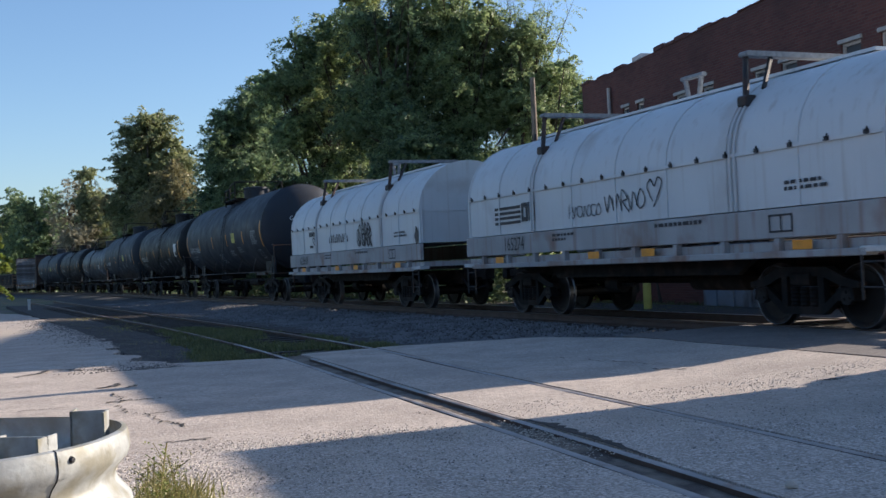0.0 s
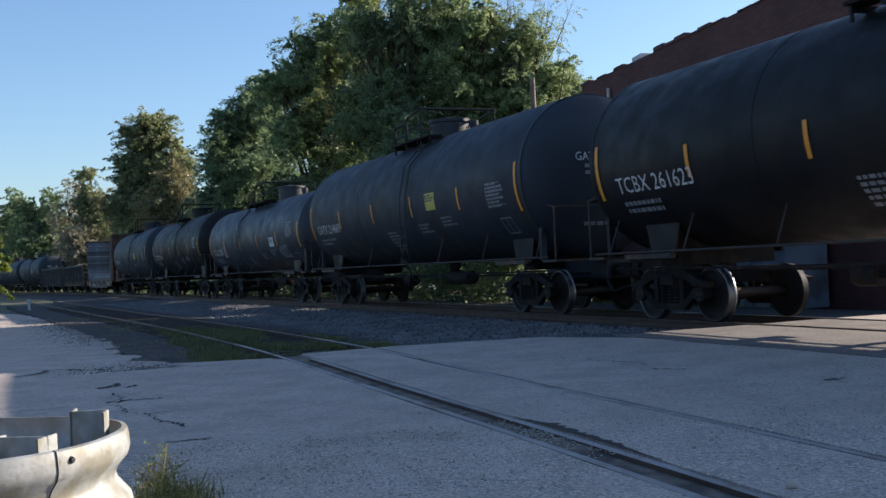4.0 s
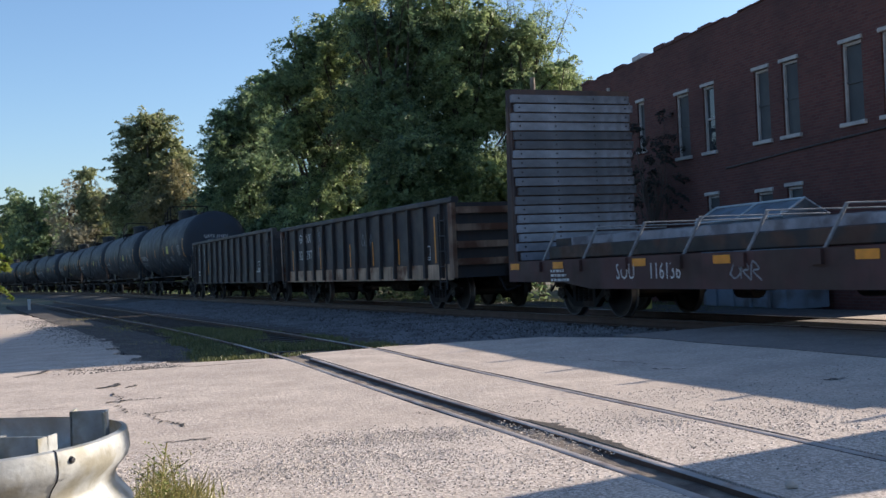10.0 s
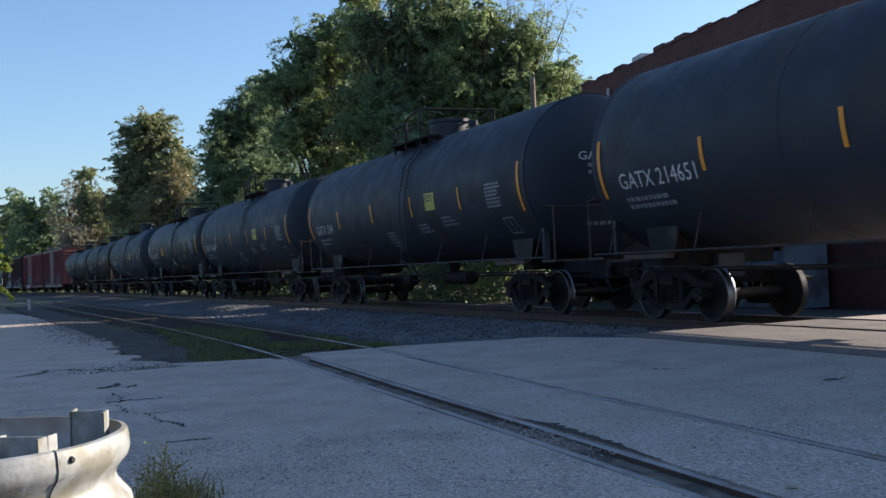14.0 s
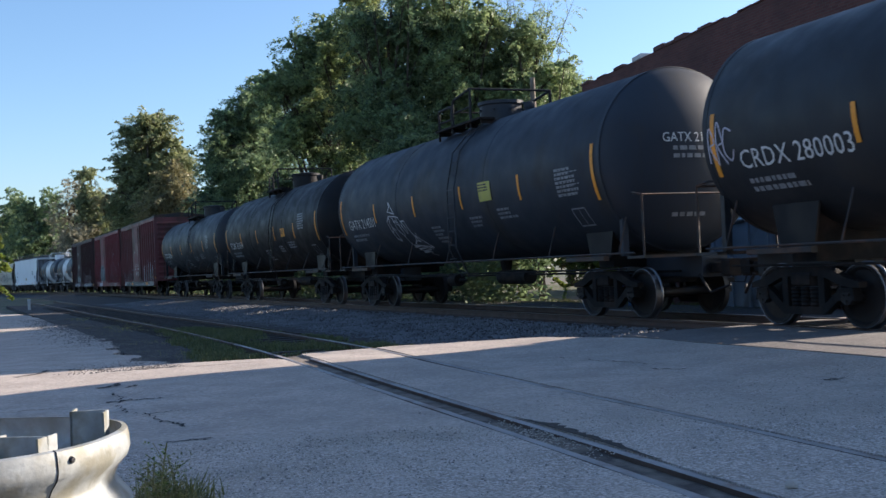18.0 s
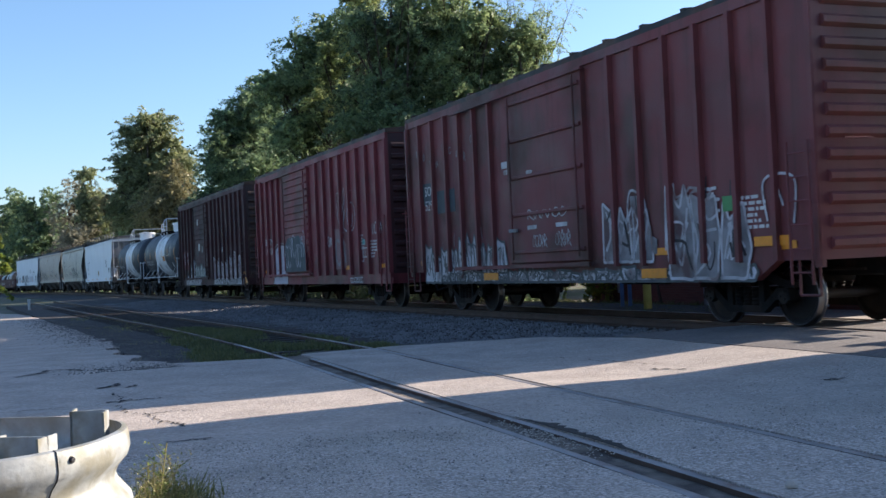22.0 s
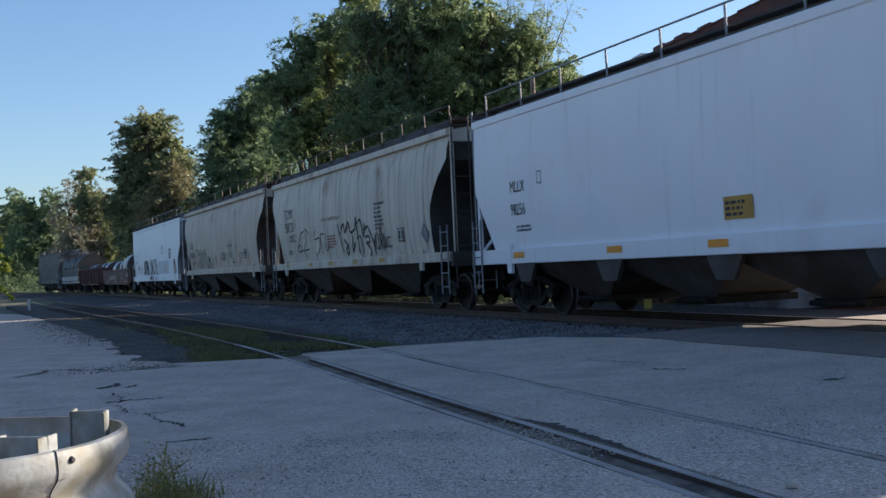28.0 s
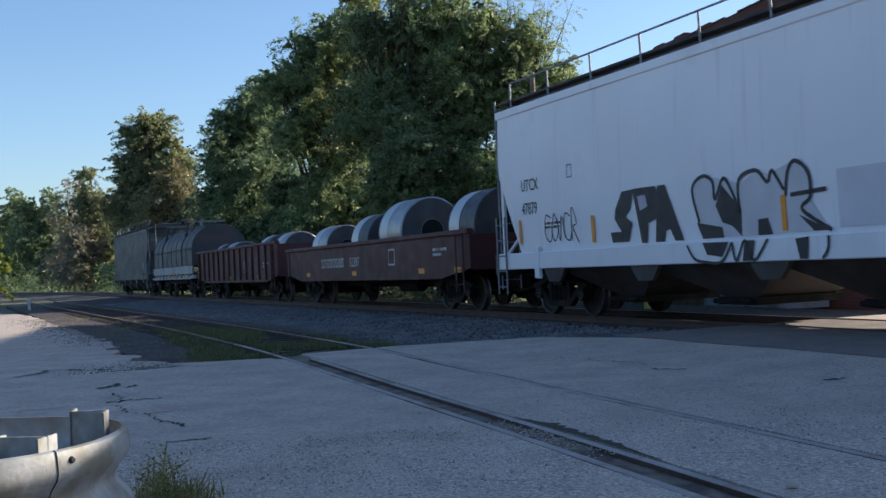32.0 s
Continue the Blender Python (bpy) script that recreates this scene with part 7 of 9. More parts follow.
# ---- covered hoppers ----
def hopper(name, label, front, rear, paint, flat, bays, code="", number="", seed=0, sill=(1.10, 1.42), top=4.32, text_at=(2.0, 2.75), rear_cut=2.7):
    car, half = start_car(name, label, "covered hopper car", front, rear, 1.95)
    zs0, zs1 = sill
    if flat:
        levels = [(zs1 - 0.02, 1.47), (2.2, 1.50), (3.4, 1.50), (top - 0.12, 1.47), (top, 1.36), (top + 0.10, 0.9)]
    else:
        levels = [(zs1 - 0.02, 1.44), (1.9, 1.50), (2.6, 1.55), (3.3, 1.55), (3.9, 1.48), (top - 0.05, 1.36), (top, 1.34), (top + 0.08, 0.9)]

    def ext(z, s=1):
        """Length of the body at a height: cut back below, earlier at the leading end."""
        if flat:
            hi, lo, cut = (2.95, 2.3, 0.85) if s > 0 else (rear_cut, zs1, 0.9)
        else:
            hi, lo, cut = (3.68, 2.3, 1.1) if s > 0 else (3.6, zs1, 1.15)
        d = max(0.0, min(1.0, (hi - z) / (hi - lo)))
        return half - 0.25 - cut * (d if flat else math.sin(math.pi / 2 * d))

    b = Solid()
    fine = []
    for (za, wa), (zb, wb) in zip(levels, levels[1:]):
        m = max(1, int((zb - za) / 0.2))
        fine += [(za + (zb - za) * i / m, wa + (wb - wa) * i / m) for i in range(m)]
    fine.append(levels[-1])
    for z, w in fine:
        e, k = ext(z), -ext(z, -1)
        b.v += [(k, -w, z), (e, -w, z), (e, w, z), (k, w, z)]
    for i in range(len(fine) - 1):
        o = 4 * i
        b.f += [(o + k, o + (k + 1) % 4, o + 4 + (k + 1) % 4, o + 4 + k) for k in range(4)]
    n = len(fine)
    b.f += [(3, 2, 1, 0), (4 * n - 4, 4 * n - 3, 4 * n - 2, 4 * n - 1)]
    part("body", b, paint, car, smooth=0.5)
    side = Side(profile=[(z, w) for z, w in fine])
    if not flat:
        k = 9
        for i in range(k):
            x = -half + 1.7 + (2 * half - 3.4) * i / (k - 1)
            s = Solid()
            side.patch(s, x - 0.022, x + 0.022, zs1 + 0.02, 4.2, 0.006)
            part("weld_seam", s, paint, car, smooth=0)
    part("eave_rail", Solid().box(-ext(top) - 0.05, ext(top) + 0.05, -1.50, -1.34, top - 0.14, top + 0.03, 0.02), paint, car)
    for s in (-1, 1):
        part("side_sill", Solid().box(-half + 0.15, half - 0.15, *sorted((s * 1.44, s * 1.55)), zs0, zs1, 0.015), paint, car)
    # bays under the sill
    bw = (2 * half - 5.2) / bays
    for i in range(bays):
        xc = -half + 2.6 + bw * (i + 0.5)
        hb = Solid()
        w0, w1 = bw * 0.56, 0.42
        for sgn, f in ((0, 0),):
            vs = []
            for x, y, z in ((-w0, -1.42, zs0 + 0.02), (w0, -1.42, zs0 + 0.02), (w0, 1.42, zs0 + 0.02), (-w0, 1.42, zs0 + 0.02), (-w1, -0.75, 0.42), (w1, -0.75, 0.42), (w1, 0.75, 0.42), (-w1, 0.75, 0.42)):
                vs.append((xc + x, y, z))
            hb.add(vs, [(0, 1, 2, 3), (7, 6, 5, 4), (0, 4, 5, 1), (1, 5, 6, 2), (2, 6, 7, 3), (3, 7, 4, 0)])
        bay = part("discharge_bay", hb, M_HOPU, car, "dark sloping discharge hopper")
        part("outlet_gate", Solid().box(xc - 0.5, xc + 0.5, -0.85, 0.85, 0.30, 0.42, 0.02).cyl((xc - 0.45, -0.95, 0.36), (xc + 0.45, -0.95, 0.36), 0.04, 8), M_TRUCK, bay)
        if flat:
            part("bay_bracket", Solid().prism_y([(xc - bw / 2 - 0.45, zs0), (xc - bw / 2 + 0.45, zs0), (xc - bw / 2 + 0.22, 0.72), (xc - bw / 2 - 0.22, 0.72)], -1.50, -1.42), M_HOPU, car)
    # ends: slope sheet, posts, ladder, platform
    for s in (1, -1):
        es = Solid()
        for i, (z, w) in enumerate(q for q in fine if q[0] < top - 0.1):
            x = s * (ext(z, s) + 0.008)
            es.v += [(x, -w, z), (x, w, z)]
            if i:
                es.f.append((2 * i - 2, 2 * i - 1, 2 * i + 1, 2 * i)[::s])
        # flat-sided cars: the shade on the white ends is painted as a stained grey
        part("end_sheet", es, M_HOPE if not flat else mat("hopper_end_shade", (0.20, 0.205, 0.22), 0.7, 0, 0.3, 1.5, stain=(0.08, 0.075, 0.07), amount=0.4, streak=0.6), car, "dark end sheet" if not flat else "end sheet with its shade painted in grey", smooth=0)
        sl = Solid()
        sl.add([(s * (half - 1.35), -1.40, zs1), (s * (half - 1.35), 1.40, zs1), (s * (half - 2.8), 1.3, zs0 - 0.3), (s * (half - 2.8), -1.3, zs0 - 0.3)], [(0, 1, 2, 3)])
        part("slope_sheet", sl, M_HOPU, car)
        for y in (-1.40, 1.34):
            part("end_post", Solid().box(*sorted((s * (half - 0.12), s * (half - 0.24))), y, y + 0.06, zs1, top + 0.05), paint, car)
        part("end_platform", Solid().box(*sorted((s * (half - 1.2), s * (half - 0.05))), -1.50, 1.50, zs0 + 0.12, zs0 + 0.18), M_STEEL, car)
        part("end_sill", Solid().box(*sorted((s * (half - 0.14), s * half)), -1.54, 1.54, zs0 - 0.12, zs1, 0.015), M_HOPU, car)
        ladder(car, s * (half - 0.06), -1.42, 0.55, top + 0.3, M_DIM if flat else M_HOPU, 10, 0.45, False)
        ladder(car, s * half - (0.62 if s > 0 else -0.2), -1.58, 0.45, 2.1, M_DIM, 5, 0.42)
        for y in (-1, 1) if flat else ():
            part("end_brace", Solid().cyl((s * (half - 0.3), 1.35 * y, zs1), (s * (half - 1.6), y, 2.5), 0.04, 6), paint, car)
        part("jacking_pad", Solid().box(*sorted((s * (half - 2.1), s * (half - 1.9))), -1.57, -1.50, zs0 - 0.2, zs1 + 0.1, 0.02), paint, car)
    # roof: hatches, walkway and railing
    if flat:
        part("roof", Solid().prism([(-1.20, top + 0.02), (1.20, top + 0.02), (0.95, top + 0.28), (0.4, top + 0.36), (-0.4, top + 0.36), (-0.95, top + 0.28)], -half + 0.6, half - 0.6), M_DIM, car, "grey roof under the open walkway")
    else:
        part("roof", Solid().prism([(-1.30, top), (1.30, top), (1.20, top + 0.30), (0.5, top + 0.42), (-0.5, top + 0.42), (-1.20, top + 0.30)], -half + 0.55, half - 0.55), M_HOPE, car, "dark roof under the walkway")
    part("hatch_trough", Solid().box(-half + 1.2, half - 1.2, -0.32, 0.32, top + 0.10, top + 0.26, 0.04), paint, car)
    for sy in (-1, 1):
        part("roof_walk", Solid().box(-half + 0.5, half - 0.5, *sorted((sy * 0.78, sy * 1.22)), top + 0.24, top + 0.28), M_STEEL, car)
        rl = Solid()
        k = 11
        for i in range(k):
            x = -half + 0.5 + (2 * half - 1.0) * i / (k - 1)
            rl.cyl((x, sy * 1.24, top), (x, sy * 1.26, top + 0.62), 0.022, 5)
        rl.pipe([(-half + 0.5, sy * 1.26, top + 0.62), (half - 0.5, sy * 1.26, top + 0.62)], 0.02, 5)
        part("roof_railing", rl, M_DIM if flat else M_STEEL, car)
    for s in (1, -1):
        part("cross_walk", Solid().box(*sorted((s * (half - 0.5), s * (half - 0.05))), -1.3, 1.3, top + 0.22, top + 0.26), M_STEEL, car)
    underframe(car, half, M_TRUCK, 0.75, 1.05)
    coupler(car, half, 0.58)
    dark = M_DARKINK
    if code:
        x, lh = -half + text_at[0], 0.24 if flat else 0.34
        part("lettering", side.text(Solid(), code, x, text_at[1], lh, 0.8), dark, car, "black stencilled lettering", smooth=0)
        part("lettering", side.text(Solid(), number, x, text_at[1] - 0.48, lh, 0.8), dark, car, "black stencilled number", smooth=0)
    sm = Solid()
    side.lines(sm, -half + 2.3, 1.85, 0.7, 2, 0.045, seed)
    if flat:
        side.lines(sm, half - 3.95, 2.75, 0.85, 6, 0.055, seed + 2)
    px = half - (2.45 if flat else 3.68)
    side.outline(sm, -half + 3.3, -half + 3.5, 2.7, 2.95, 0.018)
    part("small_print", sm, M_PRIMER, car, "small dark stencilling", smooth=0)
    pl = Solid()
    side.patch(pl, px, px + 0.5, 1.82, 2.19)
    pp = part("label_panel", pl, dark, car, "black data panel", smooth=0)
    t = Solid()
    Side(profile=side.profile, gap=0.018).outline(t, px + 0.04, px + 0.24, 1.86, 2.15, 0.025)
    Side(profile=side.profile, gap=0.018).outline(t, px + 0.27, px + 0.46, 1.86, 2.15, 0.025)
    part("print", t, M_WHITE, pp, smooth=0)
    return car, side, half


# ---- the train, front to rear ----
def spray(car, shape, material=None, label="sprayed graffiti"):
    part("graffiti", shape, material or M_SPRAY, car, label, smooth=0)


def ink(car, side, shapes, width, material, label, lift=0.003):
    """Sprayed shapes: ribbons of that width, or filled outlines where it is 0."""
    for p in shapes:
        s = Solid()
        if width:
            side.stroke(s, p, width, lift)
        else:
            side.fill(s, p, lift)
        spray(car, s, material, label)


def throwup(car, side, x0, x1, z0, z1, n, seed, fill, dark, light, lift=0.002):
    """Dense piece of n interlocking letter shapes that read as no word: filling, outline, inner lines, highlights."""
    r = random.Random(seed)
    w, h = (x1 - x0) / n, z1 - z0
    for i in range(n):
        a, top = x0 + w * i, z0 + h * r.uniform(0.62, 1.0)
        u, k = r.uniform, top - z0
        pts = [(a + w * u(-0.1, 0.1), z0), (a + w * u(-0.2, 0.05), z0 + k * u(0.4, 0.6)), (a + w * u(-0.05, 0.2), top), (a + w * u(0.35, 0.6), top - k * u(0.05, 0.3)), (a + w * u(0.75, 1.05), top - k * u(0.0, 0.2)), (a + w * u(0.95, 1.2), z0 + k * u(0.35, 0.6)), (a + w * u(0.8, 1.1), z0)]
        f = Solid()
        side.fill(f, pts, lift + 0.0006 * (i % 2))
        spray(car, f, fill, "pale sprayed letter filling")
        o = Solid()
        side.stroke(o, [p for q in zip(pts, pts[1:] + pts[:1]) for p in (q[0], ((q[0][0] + q[1][0]) / 2, (q[0][1] + q[1][1]) / 2))] + [pts[0]], min(0.05, w * 0.12), lift + 0.003)
        spray(car, o, dark, "dark letter outline")
        for j in range(3):
            o = Solid()
            p = [(a + w * u(0.05, 0.35), z0 + k * u(0.05, 0.9)), (a + w * u(0.3, 0.7), z0 + k * u(0.1, 0.9)), (a + w * u(0.3, 0.8), z0 + k * u(0.1, 0.8)), (a + w * u(0.6, 1.0), z0 + k * u(0.05, 0.9))]
            side.stroke(o, p, min(0.06, w * 0.13) * u(0.5, 1.0), lift + 0.004 + 0.001 * j)
            spray(car, o, dark if j < 2 else light, "inner letter line")
        if r.random() < 0.6:
            o = Solid()
            x = a + w * u(0.2, 0.8)
            side.stroke(o, [(x, top - 0.05), (x + u(-0.04, 0.04), top + k * u(0.1, 0.3))], 0.03, lift + 0.004)
            spray(car, o, light, "white paint spike")


def build_train():
    GREY = "blue-grey tank car with orange reflective strips"
    # coil cars at the head
    hood_car("coil_car", "coil car with a long white hood", -5.6, 8.0, M_COILW, M_COILD, plain=True)
    car, side, half = hood_car("coil_car", "coil car with a white hood and weathered grey frame", 10.1, 23.1, M_COILW, M_COILD, "165274", True, 2)
    s = Solid()
    for i in range(4):
        side.patch(s, -half + 1.5, -half + 2.75, 1.95 + 0.105 * i, 2.01 + 0.105 * i, 0, 0.1)
    for x0 in (2.8, 3.12):
        side.outline(s, -half + x0, -half + x0 + 0.28, 1.97, 2.36, 0.09)
    part("emblem", s, M_DARKINK, car, "dark striped emblem", smooth=0)
    g = Solid()
    side.scrawl(g, -1.7, 1.92, 1.2, 0.22, 7, 0.02, 5)
    side.scrawl(g, -0.35, 1.95, 1.3, 0.34, 5, 0.028, 6)
    side.stroke(g, [(1.2, 2.05), (1.05, 2.3), (1.16, 2.42), (1.27, 2.3), (1.38, 2.44), (1.48, 2.32), (1.22, 1.95)], 0.028)
    spray(car, g, M_SPRAYK, "black handwritten scrawl with a heart")
    car, side, half = hood_car("coil_car", "short coil car with a white hood and rusty frame", 26.0, 38.5, M_COILW, M_COILD, "623669", False, 8)
    s = Solid()
    for k in range(7):
        side.patch(s, -half + 2.35 + 0.105 * k, -half + 2.43 + 0.105 * k, 2.3, 2.46)
    side.stroke(s, [(-half + 2.95, 2.0), (-half + 2.75, 2.18), (-half + 2.9, 2.24), (-half + 3.05, 2.1)], 0.05)
    side.patch(s, -half + 2.4, -half + 2.8, 1.92, 2.0)
    for k in range(10):
        side.patch(s, -half + 4.6 + 0.2 * k, -half + 4.6 + 0.2 * k + 0.07, 2.0, 2.27 if k % 3 else 2.2)
        side.patch(s, -half + 4.67 + 0.2 * k, -half + 4.72 + 0.2 * k, 2.0 + 0.1 * (k % 3), 2.06 + 0.1 * (k % 3))
    part("emblem", s, M_DARKINK, car, "dark painted name and emblem", smooth=0)
    g = Solid()
    side.scrawl(g, half - 5.1, 1.82, 1.3, 0.5, 6, 0.05, 15)
    side.scrawl(g, half - 5.0, 1.85, 1.1, 0.6, 4, 0.06, 17)
    side.blob(g, half - 0.35, 1.95, 0.3, 0.5, 3)
    spray(car, g, M_SPRAYK, "black sprayed tag")
    # tank cars
    std = (("yellow", 2.5, 2.5, 0.62, 0.42),)
    dat = ("data", 6.0, 2.5, 0.9, 0.62)
    tank_car("tank_car", GREY, (41.9, 57.4), M_GREY, 1.70, 2.90, 18.3, "GATX", 0, "214668", placards=std + (dat,), seed=1)
    c, sd, hs = tank_car("tank_car", "matt black tank car with white data panel", (60.42, 74.5), M_BLACK, 1.62, 2.84, 16.4, "TCBX", 0, "261623", dome_x=0.5, platform=(-1.0, 0.35), seed=2)
    p = Solid()
    sd.patch(p, 5.85, 6.3, 2.34, 2.56, 0.008)
    spray(c, p, M_BLACK, "black panel on the white data sheet")
    p = Solid()
    sd.patch(p, 5.55, 6.3, 2.3, 3.0, 0.003)
    spray(c, p, M_WHITE, "white paper data sheet")
    tank_car("tank_car", GREY, (77.4, 92.6), M_GREY, 1.70, 2.90, 18.3, "GATX", 0, "214669", placards=std + (dat,), seed=3)
    c, sd, hs = tank_car("tank_car", "blue-black tank car with a central ladder and scrawled tags", (94.8, 110.1), M_BLUE, 1.5, 2.65, 17.3, "TEAX", 0, "2203", dome_x=1.75, tall_ladder=-1.4, placards=(("white", 3.4, 2.15, 0.7, 0.36), ("data", 5.9, 2.6, 0.95, 0.62)), seed=4, platform=(-1.1, 1.35))
    g = Solid()
    sd.scrawl(g, 4.6, 1.7, 1.2, 0.45, 6, 0.03, 31)
    sd.scrawl(g, -5.0, 1.95, 0.7, 0.45, 5, 0.022, 33)
    spray(c, g, M_SPRAYP, "pale looping tag")
    tank_car("tank_car", "matt black tank car with worn white lettering", (112.4, 126.5), M_BLACK, 1.62, 2.84, 16.4, "TCBX", 0, "261645", dome_x=0.5, platform=(-1.0, 0.35), placards=(("data", 5.5, 2.75, 0.8, 0.62),), seed=5)
    c, sd, hs = tank_car("tank_car", GREY, (129.2, 144.6), M_GREY, 1.70, 2.90, 18.3, "GATX", 0, "214605", placards=std + (dat,), seed=6)
    g = Solid()
    sd.stroke(g, [(-4.2, 2.35), (-4.1, 2.0), (-3.6, 1.85), (-3.75, 2.1), (-4.15, 2.1)], 0.03)
    sd.stroke(g, [(-3.7, 1.75), (-3.4, 1.7), (-3.6, 2.0)], 0.03)
    spray(c, g, mat("graffiti_blue", (0.12, 0.28, 0.38), 0.6), "small pale blue tag")
    bulkhead_flat()
    c, sd, hf = gondola("gondola_car", "black gondola with rusty pale lower sill", 167.3, 183.0, M_GON, True, 2.62, 14, "GONX", "320297", 5)
    g = Solid()
    sd.scrawl(g, 1.0, 1.8, 0.9, 0.35, 4, 0.03, 44)
    sd.scrawl(g, -hf + 4.4, 1.5, 0.35, 0.9, 2, 0.03, 45)
    spray(c, g, M_DIM, "faded sprayed tag")
    c, sd, hf = gondola("gondola_car", "dark grey gondola with faded spaced lettering", 184.2, 200.2, M_GONB, False, 2.72, 13, "", "", 7)
    for k, ch in enumerate("GONX"):
        part("lettering", sd.text(Solid(), ch, -hf + 1.15 + 0.46 * k + (0.25 if k > 1 else 0), 2.18, 0.32, 0.9), M_DIM, c, "faded pale stencilled letter", smooth=0)
    g = Solid()
    sd.patch(g, -hf + 0.04, -hf + 0.46, 1.75, 2.66)
    sd.patch(g, -hf + 0.16, -hf + 0.6, 0.84, 1.12)
    sd.patch(g, hf - 0.62, hf - 0.32, 1.4, 2.55)
    part("rust_patch", g, mat("rust_orange", (0.30, 0.13, 0.06), 0.85, 0, 0.4, 4, stain=(0.12, 0.07, 0.05), amount=0.4, streak=0.8), c, "orange rusted corner panel", smooth=0)
    part("lettering", sd.text(Solid(), "310", -hf + 1.3, 1.62, 0.32, 0.8), M_DIM, c, "faded pale stencilled number", smooth=0)
    part("lettering", sd.text(Solid(), "53", -hf + 2.45, 1.62, 0.32, 0.8), M_DIM, c, "faded pale stencilled number", smooth=0)
    tank_car("tank_car", GREY, (202.1, 217.6), M_GREY, 1.70, 2.90, 18.3, "GATX", 0, "214651", placards=std + (dat,), seed=8)
    tank_car("tank_car", GREY, (220.6, 236.1), M_GREY, 1.70, 2.90, 18.3, "GATX", 0, "214", placards=std + (dat,), seed=9)
    tank_car("tank_car", GREY, (238.9, 254.3), M_GREY, 1.70, 2.90, 18.3, "GATX", 0, "214669", placards=std + (dat,), seed=10)
    c, sd, hs = tank_car("tank_car", "glossy black tank car with orange and yellow placards", (256.4, 271.6), M_GREYD, 1.6, 2.95, 17.6, "CRDX", 0, "280003", placards=(("amber", -3.0, 2.45, 0.55, 0.42), ("yellow", -0.55, 1.85, 0.6, 0.4), ("data", 5.7, 2.45, 1.0, 0.75)), seed=11)
    g = Solid()
    sd.patch(g, 0.95, 1.6, 1.5, 1.9, 0, -0.5)
    spray(c, g, M_RUSTY, "brown leaning patch")
    g = Solid()
    sd.scrawl(g, -hs + 0.05, 2.5, 0.6, 0.5, 3, 0.03, 48)
    spray(c, g, M_SPRAYP, "white tag at the tank's end")
    c, sd, hs = tank_car("tank_car", "blue-grey tank car with white spiky graffiti", (274.8, 289.9), M_GREY, 1.70, 2.90, 18.3, "GATX", 0, "214501", placards=std + (dat,), seed=12)
    g = Solid()
    for p in [[(-3.29, 2.9), (-3.23, 2.77), (-3.41, 2.65)], [(-3.29, 2.9), (-2.93, 2.56), (-3.38, 2.64)], [(-3.39, 2.52), (-3.62, 2.38), (-3.5, 2.07), (-3.45, 1.91), (-3.22, 1.84), (-3.31, 2.14), (-3.44, 2.32), (-3.39, 2.52)], [(-3.5, 2.07), (-3.36, 2.21), (-3.19, 2.14)], [(-3.39, 2.52), (-3.15, 2.5), (-3.04, 2.13), (-2.82, 1.95), (-2.72, 2.02), (-2.94, 2.5), (-3.15, 2.5)], [(-2.94, 2.5), (-2.71, 2.44), (-2.65, 2.21), (-2.52, 2.01), (-2.43, 2.14), (-2.61, 2.35), (-2.38, 2.35), (-2.22, 1.99), (-2.02, 1.78), (-2.26, 1.82), (-2.49, 1.73)]] + [[(-2.82, 1.95), (-2.76, 1.71), (-2.27, 1.68), (-1.55, 1.61), (-2.11, 1.95), (-2.26, 1.82)], [(-3.04, 2.4), (-2.88, 2.24)], [(-2.02, 2.01), (-1.97, 1.96)], [(-2.79, 1.65), (-2.27, 1.68), (-1.88, 1.57), (-2.43, 1.53), (-2.62, 1.6), (-2.14, 1.61)], [(-2.57, 1.5), (-2.01, 1.52), (-2.21, 1.45), (-1.97, 1.41)], [(-1.82, 1.63), (-1.74, 1.56)]]:
        for a, b in zip(p, p[1:]):
            sd.stroke(g, [a, ((a[0] + b[0]) / 2 + 0.012, (a[1] + b[1]) / 2), b], 0.035)
    spray(c, g, M_SPRAY, "white spiky outlined graffiti")
    tank_car("tank_car", "matt black tank car with yellow placard", (292.7, 306.5), M_BLACK, 1.62, 2.84, 16.4, "TCBX", 0, "261644", dome_x=0.5, platform=(-1.0, 0.35), placards=(("amber", 2.3, 2.45, 0.55, 0.3), ("data", 4.6, 2.75, 0.85, 0.65)), seed=13)
    tank_car("tank_car", "dark charcoal tank car with worn stencils", (309.3, 324.3), M_GREYD, 1.52, 2.85, 16.2, "CBTX", 0, "729884", placards=(("data", 5.1, 2.65, 0.85, 0.7),), seed=14)
    # box cars
    c, sd, hf = box_car("box_car", "faded red-brown box car with graffiti along its foot", 326.4, 341.65, M_RED, (-1.65, 1.55), False, "SOU", "529", 21, 2.80)
    ink(c, sd, [[(2.91, 2.18), (3.17, 2.17), (3.36, 1.97), (3.29, 1.6), (2.94, 1.59)], [(3.05, 1.18), (2.97, 1.41), (3.35, 1.54), (3.69, 1.41), (3.67, 1.16)], [(3.97, 1.21), (4.03, 2.03), (4.27, 2.01), (4.59, 2.09), (4.53, 1.24)], [(4.8, 1.23), (4.89, 2.03), (5.22, 2.08), (5.16, 1.22)], [(2.08, 1.18), (2.28, 1.54), (2.54, 1.6), (2.55, 1.17)]], 0, M_SPRAYD, "grey filled graffiti shapes", 0.002)
